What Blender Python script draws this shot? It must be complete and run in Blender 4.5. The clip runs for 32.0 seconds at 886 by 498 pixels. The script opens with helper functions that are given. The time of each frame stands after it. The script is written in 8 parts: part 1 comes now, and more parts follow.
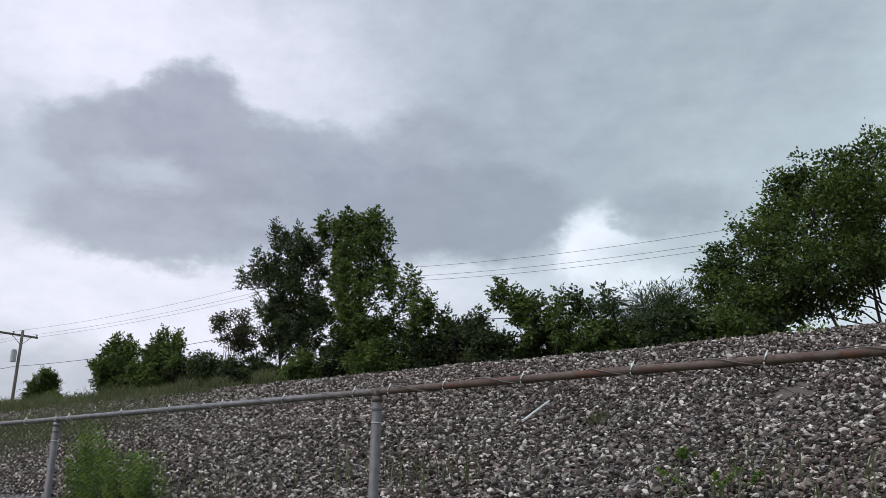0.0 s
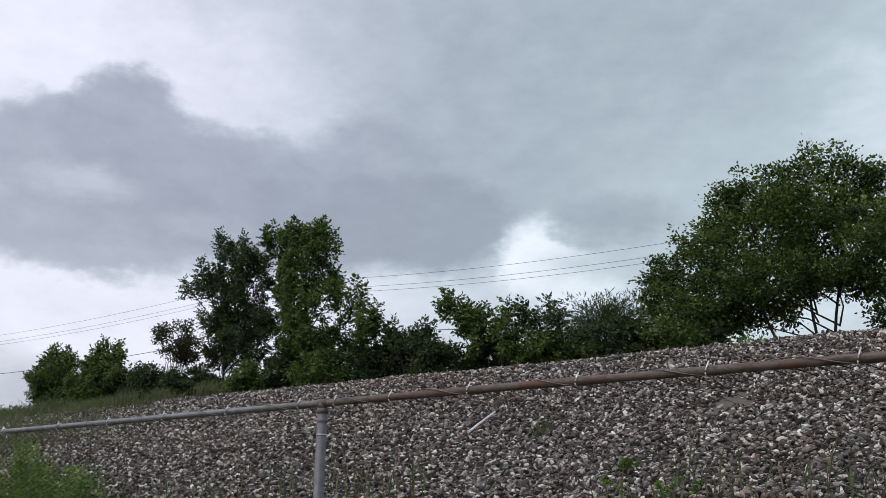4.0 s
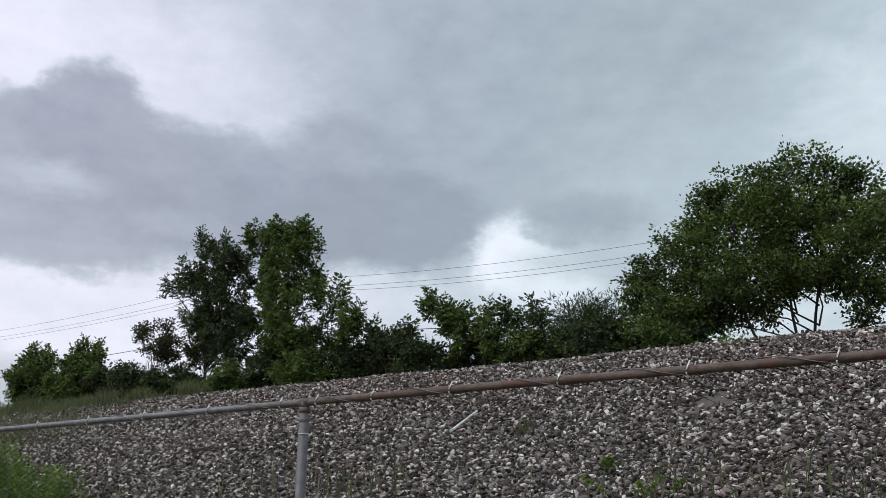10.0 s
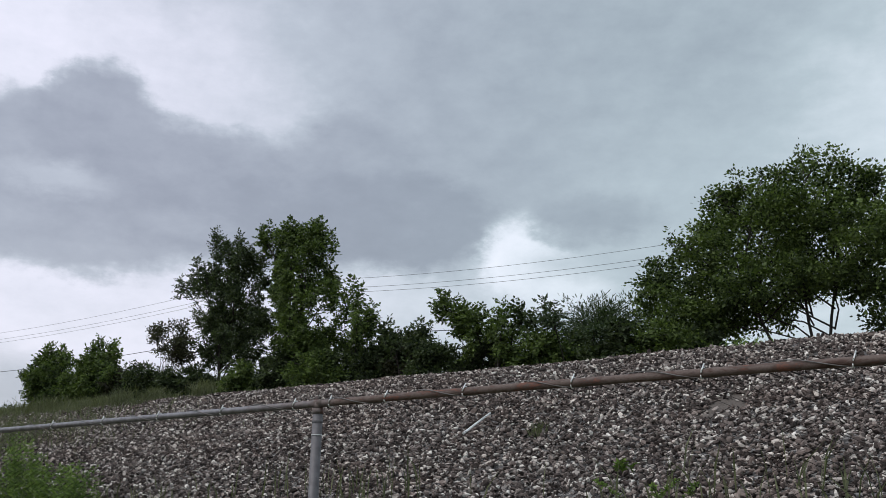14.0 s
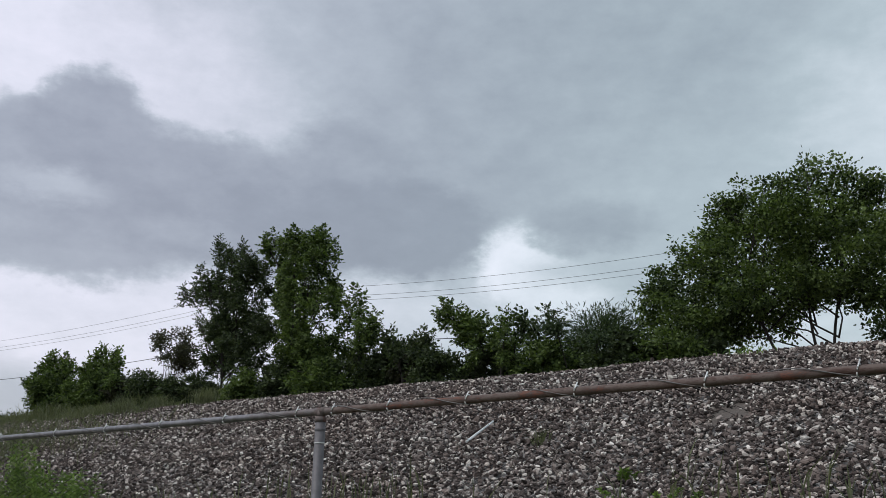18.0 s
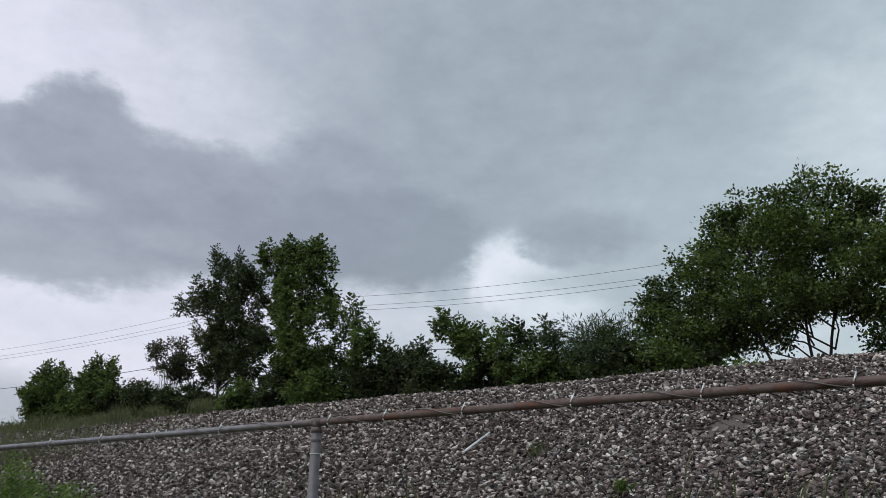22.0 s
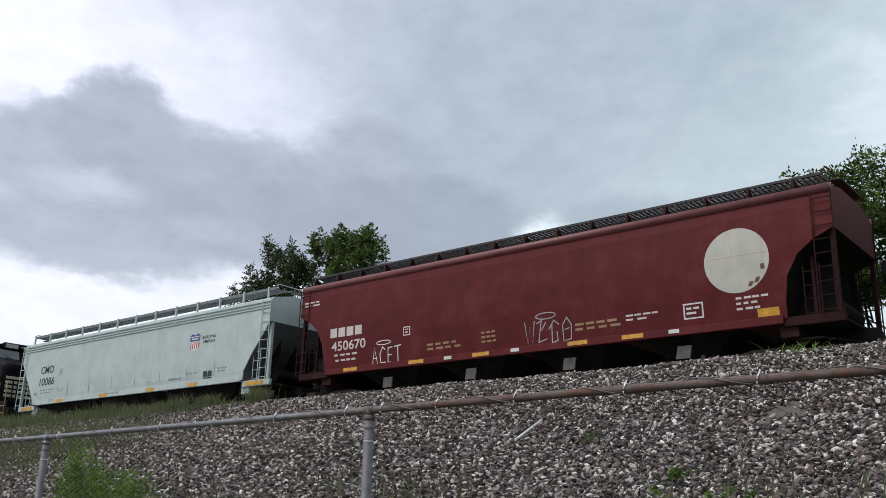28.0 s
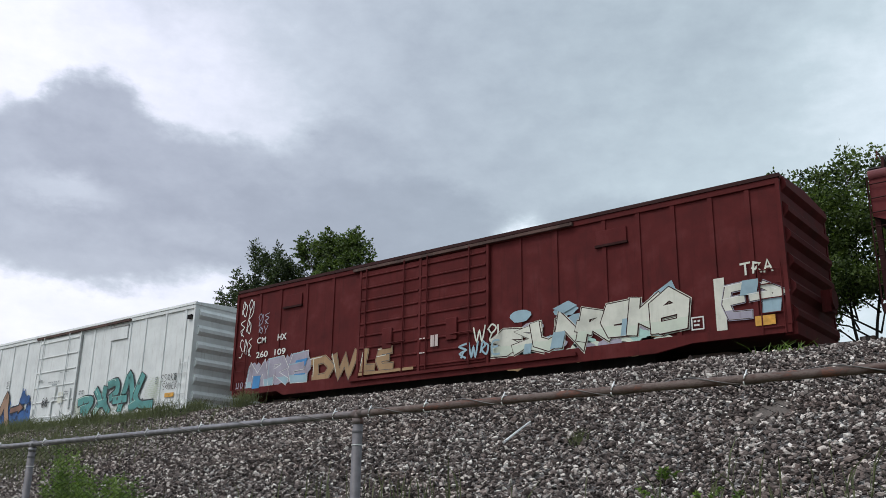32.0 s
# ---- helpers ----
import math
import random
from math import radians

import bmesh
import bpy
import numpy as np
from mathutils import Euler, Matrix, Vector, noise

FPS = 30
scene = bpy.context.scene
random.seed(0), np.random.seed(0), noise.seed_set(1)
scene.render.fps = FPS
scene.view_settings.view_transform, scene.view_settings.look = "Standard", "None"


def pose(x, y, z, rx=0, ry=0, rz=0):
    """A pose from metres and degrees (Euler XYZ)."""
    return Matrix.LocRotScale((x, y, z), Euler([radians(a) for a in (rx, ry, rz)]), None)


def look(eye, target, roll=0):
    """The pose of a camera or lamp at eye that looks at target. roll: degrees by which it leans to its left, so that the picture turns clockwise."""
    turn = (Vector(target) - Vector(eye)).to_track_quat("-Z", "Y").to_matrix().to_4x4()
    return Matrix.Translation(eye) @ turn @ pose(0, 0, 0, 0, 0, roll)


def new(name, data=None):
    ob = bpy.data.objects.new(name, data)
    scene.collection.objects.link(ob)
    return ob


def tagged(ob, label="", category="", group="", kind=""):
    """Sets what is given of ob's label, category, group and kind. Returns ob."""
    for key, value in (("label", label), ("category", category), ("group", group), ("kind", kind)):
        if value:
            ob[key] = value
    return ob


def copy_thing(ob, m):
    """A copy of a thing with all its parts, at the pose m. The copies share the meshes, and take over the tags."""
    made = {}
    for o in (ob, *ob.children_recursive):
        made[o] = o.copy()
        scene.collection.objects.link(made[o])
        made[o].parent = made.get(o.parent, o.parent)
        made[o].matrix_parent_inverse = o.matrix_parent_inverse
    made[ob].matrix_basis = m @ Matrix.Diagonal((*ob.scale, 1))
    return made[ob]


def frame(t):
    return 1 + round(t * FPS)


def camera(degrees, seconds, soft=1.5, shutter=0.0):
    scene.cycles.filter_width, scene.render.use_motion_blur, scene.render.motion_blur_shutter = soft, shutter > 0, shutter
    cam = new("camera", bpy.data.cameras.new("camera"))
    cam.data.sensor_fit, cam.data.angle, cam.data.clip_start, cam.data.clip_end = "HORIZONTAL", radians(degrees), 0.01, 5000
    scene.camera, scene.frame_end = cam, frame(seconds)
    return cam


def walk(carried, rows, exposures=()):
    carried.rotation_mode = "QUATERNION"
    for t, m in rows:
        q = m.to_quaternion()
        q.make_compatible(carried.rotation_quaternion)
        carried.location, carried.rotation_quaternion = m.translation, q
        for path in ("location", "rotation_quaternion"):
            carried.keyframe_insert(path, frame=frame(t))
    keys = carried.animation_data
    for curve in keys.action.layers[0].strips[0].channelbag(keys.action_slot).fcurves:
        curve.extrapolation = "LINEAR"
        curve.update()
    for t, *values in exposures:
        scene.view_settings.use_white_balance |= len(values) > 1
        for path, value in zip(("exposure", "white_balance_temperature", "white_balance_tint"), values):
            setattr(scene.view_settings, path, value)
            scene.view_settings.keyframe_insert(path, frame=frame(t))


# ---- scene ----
import itertools
EYE = Vector((0, 0, 1.4))


def aim(pan, tilt, roll):
    """The carried camera's pose: pan is degrees to the west of the track's normal."""
    a, b = radians(pan), radians(tilt)
    return look(EYE, EYE + Vector((-math.sin(a) * math.cos(b), math.cos(a) * math.cos(b), math.sin(b))), roll)


cam = camera(51.9, 32.0, 0.6)
walk(cam, [(t, aim(a, b, c)) for t, a, b, c in [
    (0, 40.24, 15.63, 1.49), (0.5, 39.30, 16.50, 1.52), (1, 38.60, 16.69, 1.82), (1.5, 37.88, 16.63, 1.23), (2, 37.29, 16.61, 0.89),
    (2.5, 36.92, 16.60, 1.14), (3, 36.78, 16.48, 0.79), (3.5, 36.76, 16.40, 0.80), (5.5, 36.76, 16.40, 1.13), (6, 36.21, 16.49, 1.59),
    (6.5, 35.60, 16.76, 1.49), (7, 35.39, 16.78, 1.13), (7.5, 35.35, 16.74, 0.94), (8, 35.36, 16.71, 1.04), (8.5, 35.44, 16.77, 0.88),
    (9, 35.55, 16.69, 0.98), (9.5, 35.58, 16.59, 0.91), (10, 35.65, 16.35, 0.72), (10.5, 35.94, 16.22, 1.17), (11, 36.16, 16.11, 1.04),
    (11.5, 36.31, 16.18, 0.86), (12, 36.36, 16.23, 1.01), (12.5, 36.33, 16.29, 1.31), (13, 36.31, 16.29, 1.18), (13.5, 36.44, 16.35, 1.17),
    (14, 36.54, 16.45, 1.12), (14.5, 36.57, 16.54, 1.03), (16.5, 36.52, 16.62, 1.13), (17, 36.58, 16.61, 1.13), (17.5, 36.66, 16.79, 1.27),
    (18, 36.75, 16.95, 1.24), (18.5, 36.68, 16.95, 1.23), (19, 36.54, 16.96, 1.20), (19.5, 36.51, 17.06, 1.22), (20, 36.59, 17.22, 1.27),
    (20.5, 36.66, 17.31, 1.45), (21, 36.73, 17.29, 1.36), (21.5, 36.67, 17.48, 1.49), (22, 36.56, 17.62, 1.36), (22.5, 36.52, 17.61, 1.31),
    (23, 36.50, 17.49, 1.18), (23.5, 36.53, 17.41, 1.10), (24, 36.62, 17.49, 1.22), (24.5, 36.91, 17.50, 1.54), (26.5, 39.64, 16.73, 1.44),
    (27, 39.70, 16.70, 1.45), (27.5, 39.72, 16.68, 1.06), (28, 39.82, 16.78, 1.56), (28.5, 39.97, 16.90, 1.79), (29, 39.91, 17.05, 1.65),
    (29.5, 39.59, 17.21, 1.38), (30, 39.28, 17.31, 1.44), (30.5, 38.99, 17.36, 1.36), (31, 38.73, 17.52, 1.49), (31.5, 38.72, 17.40, 1.47),
    (32, 38.98, 16.97, 0.92)]],
    exposures=[(0, 0.0), (13, -0.05), (23, -0.2), (24.5, -0.12), (26.5, 0.34), (27, 0.20), (27.5, 0.08), (28, 0.20), (30, 0.26), (31, -0.08), (31.5, -0.15), (32, 0.18)])

# ---- sky and light ----
DECK = 300.0
SUN_AZ, SUN_EL = 150.0, 52.0


def build_world():
    w = bpy.data.worlds.new("overcast_sky")
    scene.world = w
    w.use_nodes = True
    nt = w.node_tree
    sky = nt.nodes.new("ShaderNodeTexSky")
    sky.sky_type, sky.sun_disc = "NISHITA", False
    sky.sun_elevation, sky.sun_rotation = radians(SUN_EL), radians(-SUN_AZ)
    sky.air_density, sky.dust_density = 1.5, 4.0
    bg = nt.nodes["Background"]
    bg.inputs["Strength"].default_value = 0.08
    nt.links.new(sky.outputs[0], bg.inputs[0])
    lamp = bpy.data.lights.new("sun", "SUN")
    lamp.energy, lamp.angle, lamp.color = 4.5, radians(20), (1, 0.97, 0.92)
    ob = new("sun", lamp)
    a, e = radians(SUN_AZ), radians(SUN_EL)
    d = Vector((-math.sin(a) * math.cos(e), math.cos(a) * math.cos(e), math.sin(e)))
    ob.matrix_world = look(d * 100, (0, 0, 0))


build_world()


# ---- node helpers ----
class Nodes:
    """A short way to write node trees."""

    def __init__(self, name):
        self.mat = bpy.data.materials.new(name)
        self.mat.use_nodes = True
        self.nt = self.mat.node_tree
        self.bsdf = self.nt.nodes["Principled BSDF"]
        self.out = self.nt.nodes["Material Output"]

    def add(self, kind, **props):
        n = self.nt.nodes.new(kind)
        for k, v in props.items():
            setattr(n, k, v)
        return n

    def put(self, value, socket):
        if isinstance(value, bpy.types.NodeSocket):
            self.nt.links.new(value, socket)
        else:
            if isinstance(value, (tuple, list)) and len(value) == 3 and socket.type == "RGBA":
                value = (*value, 1)
            socket.default_value = value

    def math(self, op, a, b=0.0, c=None, clamp=False):
        n = self.add("ShaderNodeMath", operation=op, use_clamp=clamp)
        self.put(a, n.inputs[0]), self.put(b, n.inputs[1])
        if c is not None:
            self.put(c, n.inputs[2])
        return n.outputs[0]

    def coords(self, which="Object"):
        return self.add("ShaderNodeTexCoord").outputs[which]

    def noise(self, scale, detail=4, rough=0.55, vec=None, out=0):
        n = self.add("ShaderNodeTexNoise")
        n.inputs["Scale"].default_value, n.inputs["Detail"].default_value, n.inputs["Roughness"].default_value = scale, detail, rough
        self.put(vec if vec is not None else self.coords(), n.inputs["Vector"])
        return n.outputs[out]

    def voronoi(self, scale, vec=None, out=0, feature="F1"):
        n = self.add("ShaderNodeTexVoronoi", feature=feature)
        n.inputs["Scale"].default_value = scale
        self.put(vec if vec is not None else self.coords(), n.inputs["Vector"])
        return n.outputs[out]

    def ramp(self, fac, stops):
        n = self.add("ShaderNodeValToRGB")
        while len(n.color_ramp.elements) < len(stops):
            n.color_ramp.elements.new(0.5)
        for e, (p, c) in zip(n.color_ramp.elements, stops):
            e.position, e.color = p, (*c, 1) if len(c) == 3 else c
        self.put(fac, n.inputs[0])
        return n.outputs[0]

    def mix(self, fac, a, b, how="MIX"):
        n = self.add("ShaderNodeMix", data_type="RGBA", blend_type=how)
        self.put(fac, n.inputs[0]), self.put(a, n.inputs[6]), self.put(b, n.inputs[7])
        return n.outputs[2]

    def stretch(self, vec, sx, sy, sz):
        n = self.add("ShaderNodeMapping")
        n.inputs["Scale"].default_value = (sx, sy, sz)
        self.put(vec, n.inputs["Vector"])
        return n.outputs[0]

    def step(self, v, lo, hi, a=0.0, b=1.0):
        n = self.add("ShaderNodeMapRange", interpolation_type="SMOOTHSTEP")
        self.put(v, n.inputs[0])
        for i, x in enumerate((lo, hi, a, b)):
            n.inputs[i + 1].default_value = x
        return n.outputs[0]

    def bump(self, height, strength=0.3, distance=0.02):
        n = self.add("ShaderNodeBump")
        n.inputs["Strength"].default_value, n.inputs["Distance"].default_value = strength, distance
        self.put(height, n.inputs["Height"])
        self.put(n.outputs[0], self.bsdf.inputs["Normal"])

    def finish(self, color, rough=0.7, metal=0.0, spec=None):
        self.put(color, self.bsdf.inputs["Base Color"])
        self.put(rough, self.bsdf.inputs["Roughness"])
        self.put(metal, self.bsdf.inputs["Metallic"])
        if spec is not None:
            self.bsdf.inputs["Specular IOR Level"].default_value = spec
        return self.mat


# ---- materials ----
def mat_clouds():
    n = Nodes("cloud_layer")
    sep = n.add("ShaderNodeSeparateXYZ")
    n.put(n.coords(), sep.inputs[0])
    x, y = sep.outputs[0], sep.outputs[1]
    r = n.math("SQRT", n.math("ADD", n.math("MULTIPLY", x, x), n.math("MULTIPLY", y, y)))
    az = n.math("MULTIPLY", n.math("ARCTAN2", n.math("MULTIPLY", x, -1.0), y), 57.296)
    el = n.math("MULTIPLY", n.math("ARCTAN2", DECK - 1.4, r), 57.296)
    comb = n.add("ShaderNodeCombineXYZ")
    n.put(az, comb.inputs[0]), n.put(n.math("MULTIPLY", el, 1.7), comb.inputs[1])
    warp = n.add("ShaderNodeSeparateColor")
    n.put(n.noise(0.16, 5, 0.6, comb.outputs[0], 1), warp.inputs[0])
    wa = n.math("MULTIPLY_ADD", n.math("SUBTRACT", warp.outputs[0], 0.5), 3.4, az)
    we = n.math("MULTIPLY_ADD", n.math("SUBTRACT", warp.outputs[1], 0.5), 2.4, el)

    fine = n.add("ShaderNodeSeparateColor")
    n.put(n.noise(0.55, 5, 0.62, comb.outputs[0], 1), fine.inputs[0])
    wa = n.math("MULTIPLY_ADD", n.math("SUBTRACT", fine.outputs[0], 0.5), 2.4, wa)
    we = n.math("MULTIPLY_ADD", n.math("SUBTRACT", fine.outputs[1], 0.5), 1.7, we)

    def blob(a, e, ra, re, soft=0.55):
        da = n.math("DIVIDE", n.math("SUBTRACT", wa, a), ra)
        de = n.math("DIVIDE", n.math("SUBTRACT", we, e), re)
        d = n.math("SQRT", n.math("ADD", n.math("MULTIPLY", da, da), n.math("MULTIPLY", de, de)))
        return n.step(d, 1.0 - soft, 1.0 + soft, 1.0, 0.0)

    value = n.math("MULTIPLY_ADD", n.noise(0.05, 6, 0.6, comb.outputs[0]), 0.20, 0.42)
    for a, e, ra, re, soft, level, cover in CLOUDS:
        mask = n.math("MULTIPLY", blob(a, e, ra, re, soft), cover)
        value = n.math("MULTIPLY_ADD", n.math("SUBTRACT", level, value), mask, value)
    value = n.math("MULTIPLY_ADD", n.math("SUBTRACT", n.noise(0.28, 6, 0.6, comb.outputs[0]), 0.5), 0.24, value)
    tint = n.ramp(value, [(0.0, (0.17, 0.19, 0.225)), (0.3, (0.275, 0.31, 0.36)), (0.55, (0.43, 0.485, 0.535)), (0.78, (0.68, 0.72, 0.79)), (1.0, (0.88, 0.89, 0.98))])
    side = n.step(az, 18.0, 58.0)
    tint = n.mix(1.0, tint, n.mix(side, (0.965, 1.01, 1.0), (1.035, 0.985, 1.035)), "MULTIPLY")
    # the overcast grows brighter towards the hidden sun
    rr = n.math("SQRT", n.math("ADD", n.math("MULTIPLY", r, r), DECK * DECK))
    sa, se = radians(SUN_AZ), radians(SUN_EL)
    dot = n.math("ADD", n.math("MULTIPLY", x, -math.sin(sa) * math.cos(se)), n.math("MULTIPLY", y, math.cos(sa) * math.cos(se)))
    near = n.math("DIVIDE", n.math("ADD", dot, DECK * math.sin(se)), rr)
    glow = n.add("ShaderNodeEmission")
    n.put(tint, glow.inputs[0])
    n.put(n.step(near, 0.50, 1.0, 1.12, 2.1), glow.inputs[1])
    clear = n.add("ShaderNodeBsdfTransparent")
    clear.inputs[0].default_value = (0.25, 0.25, 0.25, 1)
    both = n.add("ShaderNodeAddShader")
    n.put(glow.outputs[0], both.inputs[0]), n.put(clear.outputs[0], both.inputs[1])
    n.put(both.outputs[0], n.out.inputs[0])
    return n.mat


# azimuth west of the track's normal, elevation, their radii, softness, brightness, cover
CLOUDS = [
    (51.5, 26.5, 9, 5.2, 0.8, 0.76, 0.95), (66, 27.5, 8.5, 6.0, 0.7, 0.79, 1.0), (28, 28.5, 19, 7.0, 0.7, 0.37, 0.8), (56, 12, 18, 4.2, 0.4, 0.80, 0.9), (40.6, 12.6, 9, 2.4, 0.6, 0.66, 0.8),
    (7.0, 21.5, 7.5, 7.0, 0.8, 0.72, 0.8), (20.7, 20.5, 7.5, 3.6, 0.9, 0.52, 0.6), (35.0, 20.6, 7.0, 4.4, 0.7, 0.37, 0.75), (42.5, 21.8, 4.0, 3.2, 0.35, 0.31, 0.75),
    (62.1, 20.4, 5.4, 3.0, 0.25, 0.35, 0.9), (58.6, 22.2, 4.2, 3.5, 0.20, 0.33, 0.9), (53.6, 19.4, 8.2, 3.6, 0.25, 0.33, 0.85), (49.0, 18.6, 9.0, 3.6, 0.4, 0.33, 0.8),
    (59.2, 15.9, 7.4, 2.6, 0.28, 0.34, 0.85), (46.4, 17.4, 9.6, 2.9, 0.28, 0.29, 0.85), (38.9, 18.0, 5.6, 3.1, 0.26, 0.27, 0.85), (61.1, 18.8, 2.6, 0.8, 0.8, 0.55, 0.8), (53, 17.2, 3.2, 0.9, 0.9, 0.42, 0.7),
    (31.2, 15.6, 2.6, 2.5, 0.40, 0.88, 0.95), (29.2, 14.4, 3.6, 1.9, 0.5, 0.80, 0.85), (26.6, 18.3, 3.8, 1.6, 0.45, 0.35, 0.85), (25.6, 15.6, 4.8, 1.3, 0.7, 0.52, 0.7), (16, 12, 8, 2.6, 0.8, 0.70, 0.7)]


def mat_gravel_ground():
    n = Nodes("gravel_ground")
    o = n.coords()
    cell = n.voronoi(17, o, 1)
    g = n.add("ShaderNodeSeparateColor")
    n.put(cell, g.inputs[0])
    stone = n.ramp(g.outputs[0], [(0, (0.06, 0.055, 0.055)), (0.6, (0.15, 0.14, 0.138)), (1, (0.36, 0.34, 0.33))])
    # cell borders darkened to paint the shaded gaps between the drawn stones
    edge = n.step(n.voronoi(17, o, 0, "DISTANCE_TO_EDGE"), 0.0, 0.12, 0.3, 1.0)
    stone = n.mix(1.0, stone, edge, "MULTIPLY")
    earth = n.ramp(n.noise(6, 6, 0.6, o), [(0.3, (0.07, 0.055, 0.04)), (0.7, (0.17, 0.14, 0.10))])
    grass = n.ramp(n.noise(9, 5, 0.6, o), [(0.3, (0.035, 0.05, 0.018)), (0.7, (0.10, 0.12, 0.045))])
    sep = n.add("ShaderNodeSeparateXYZ")
    n.put(o, sep.inputs[0])
    wob = n.math("MULTIPLY", n.math("SUBTRACT", n.noise(0.5, 4, 0.6, o), 0.5), 5.0)
    yy = n.math("ADD", sep.outputs[1], wob)
    bank = n.math("MULTIPLY", n.step(yy, 4.0, 6.0), n.step(yy, 24.0, 27.0, 1.0, 0.0))
    soil = n.mix(n.step(n.noise(0.35, 4, 0.6, o), 0.4, 0.6), earth, grass)
    px = n.math("DIVIDE", n.math("ADD", sep.outputs[0], 3.75), 0.5)
    py = n.math("DIVIDE", n.math("SUBTRACT", sep.outputs[1], 10.85), 0.75)
    pd = n.math("ADD", n.math("ADD", n.math("MULTIPLY", px, px), n.math("MULTIPLY", py, py)), n.math("MULTIPLY", n.noise(4, 5, 0.7, o), 0.8))
    sand = n.ramp(n.noise(40, 6, 0.7, o), [(0.3, (0.07, 0.058, 0.052)), (0.7, (0.15, 0.128, 0.115))])
    stone = n.mix(n.step(pd, 1.0, 1.7, 1.0, 0.0), stone, sand)
    n.bump(n.noise(30, 6, 0.7, o), 0.5, 0.02)
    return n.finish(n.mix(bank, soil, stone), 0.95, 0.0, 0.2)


def mat_stone():
    n = Nodes("ballast_stone")
    rnd = n.add("ShaderNodeNewGeometry").outputs["Random Per Island"]
    base = n.ramp(rnd, [(0.0, (0.026, 0.020, 0.018)), (0.28, (0.072, 0.056, 0.052)), (0.52, (0.148, 0.119, 0.110)), (0.72, (0.25, 0.207, 0.191)), (0.84, (0.42, 0.372, 0.347)), (0.93, (0.66, 0.61, 0.566)), (1.0, (0.84, 0.80, 0.755))])
    o = n.coords()
    base = n.mix(n.step(n.noise(0.7, 3, 0.6, o), 0.42, 0.62, 0.0, 0.35), base, n.mix(1.0, base, (0.80, 0.66, 0.60), "MULTIPLY"))
    fine = n.noise(60, 4, 0.7, o)
    base = n.mix(0.5, base, n.ramp(fine, [(0.25, (0.35, 0.34, 0.34)), (0.75, (1.3, 1.28, 1.25))]), "MULTIPLY")
    n.bump(fine, 0.4, 0.01)
    return n.finish(base, 0.88, 0.0, 0.3)


def mat_leaf(name, dark, light, seed=0.0):
    n = Nodes(name)
    rnd = n.add("ShaderNodeNewGeometry").outputs["Random Per Island"]
    o = n.coords()
    patch = n.noise(0.9, 3, 0.6, o)
    f = n.math("ADD", n.math("MULTIPLY", rnd, 0.50), n.math("MULTIPLY_ADD", patch, 0.95, -0.20))
    c = n.ramp(f, [(0.25, dark), (0.62, tuple((a + b) / 2 for a, b in zip(dark, light))), (0.9, light)])
    n.finish(c, 0.62, 0.0, 0.25)
    tr = n.add("ShaderNodeBsdfTranslucent")
    n.put(n.mix(1.0, c, (1.1, 1.25, 0.5), "MULTIPLY"), tr.inputs[0])
    m = n.add("ShaderNodeMixShader")
    m.inputs[0].default_value = 0.28
    n.put(n.bsdf.outputs[0], m.inputs[1]), n.put(tr.outputs[0], m.inputs[2])
    n.put(m.outputs[0], n.out.inputs[0])
    return n.mat


def mat_bark():
    n = Nodes("bark")
    o = n.stretch(n.coords(), 1, 1, 0.25)
    f = n.noise(14, 6, 0.65, o)
    n.bump(f, 0.6, 0.03)
    return n.finish(n.ramp(f, [(0.3, (0.014, 0.011, 0.010)), (0.7, (0.045, 0.036, 0.031))]), 0.95)


def mat_paint(name, color, grime=0.35, rough=0.55, streak=0.3, fade=0.12, dirt=(0.05, 0.043, 0.038), spec=0.35):
    """Weathered paint: streaks that run down, blotches, and road dirt."""
    n = Nodes(name)
    o = n.coords()
    f1 = n.noise(1.3, 5, 0.6, o)
    f2 = n.noise(3.0, 6, 0.65, n.stretch(o, 3.5, 3.5, 0.28))
    f3 = n.noise(45, 3, 0.6, o)
    dark, light = tuple(c * (1 - fade * 2) for c in color), tuple(min(1, c * (1 + fade) + 0.012) for c in color)
    c = n.ramp(f1, [(0.3, dark), (0.52, color), (0.72, light)])
    c = n.mix(n.step(f2, 0.5, 0.78, 0.0, streak), c, dirt)
    c = n.mix(n.step(n.noise(5, 6, 0.7, o), 0.56, 0.8, 0.0, grime), c, dirt)
    n.bump(f3, 0.08, 0.004)
    return n.finish(c, n.math("MULTIPLY_ADD", f1, 0.3, rough - 0.15), 0.0, spec)


def mat_metal(name, color, rough=0.5, metal=0.7, rust=0.0, rust_color=(0.11, 0.05, 0.03)):
    n = Nodes(name)
    o = n.coords()
    f = n.noise(3.0, 6, 0.65, o)
    c = n.ramp(n.noise(25, 4, 0.6, o), [(0.3, tuple(v * 0.75 for v in color)), (0.7, tuple(min(1, v * 1.15) for v in color))])
    k = n.step(f, 0.62 - rust * 0.5, 0.75 - rust * 0.45)
    if rust > 0:
        rc = n.ramp(n.noise(18, 5, 0.7, o), [(0.3, tuple(v * 0.5 for v in rust_color)), (0.6, rust_color), (0.8, tuple(v * 1.9 for v in rust_color))])
        c = n.mix(k, c, rc)
        return n.finish(c, n.math("MULTIPLY_ADD", k, 0.3, rough), n.math("MULTIPLY_ADD", k, -metal * 0.9, metal))
    return n.finish(c, rough, metal)


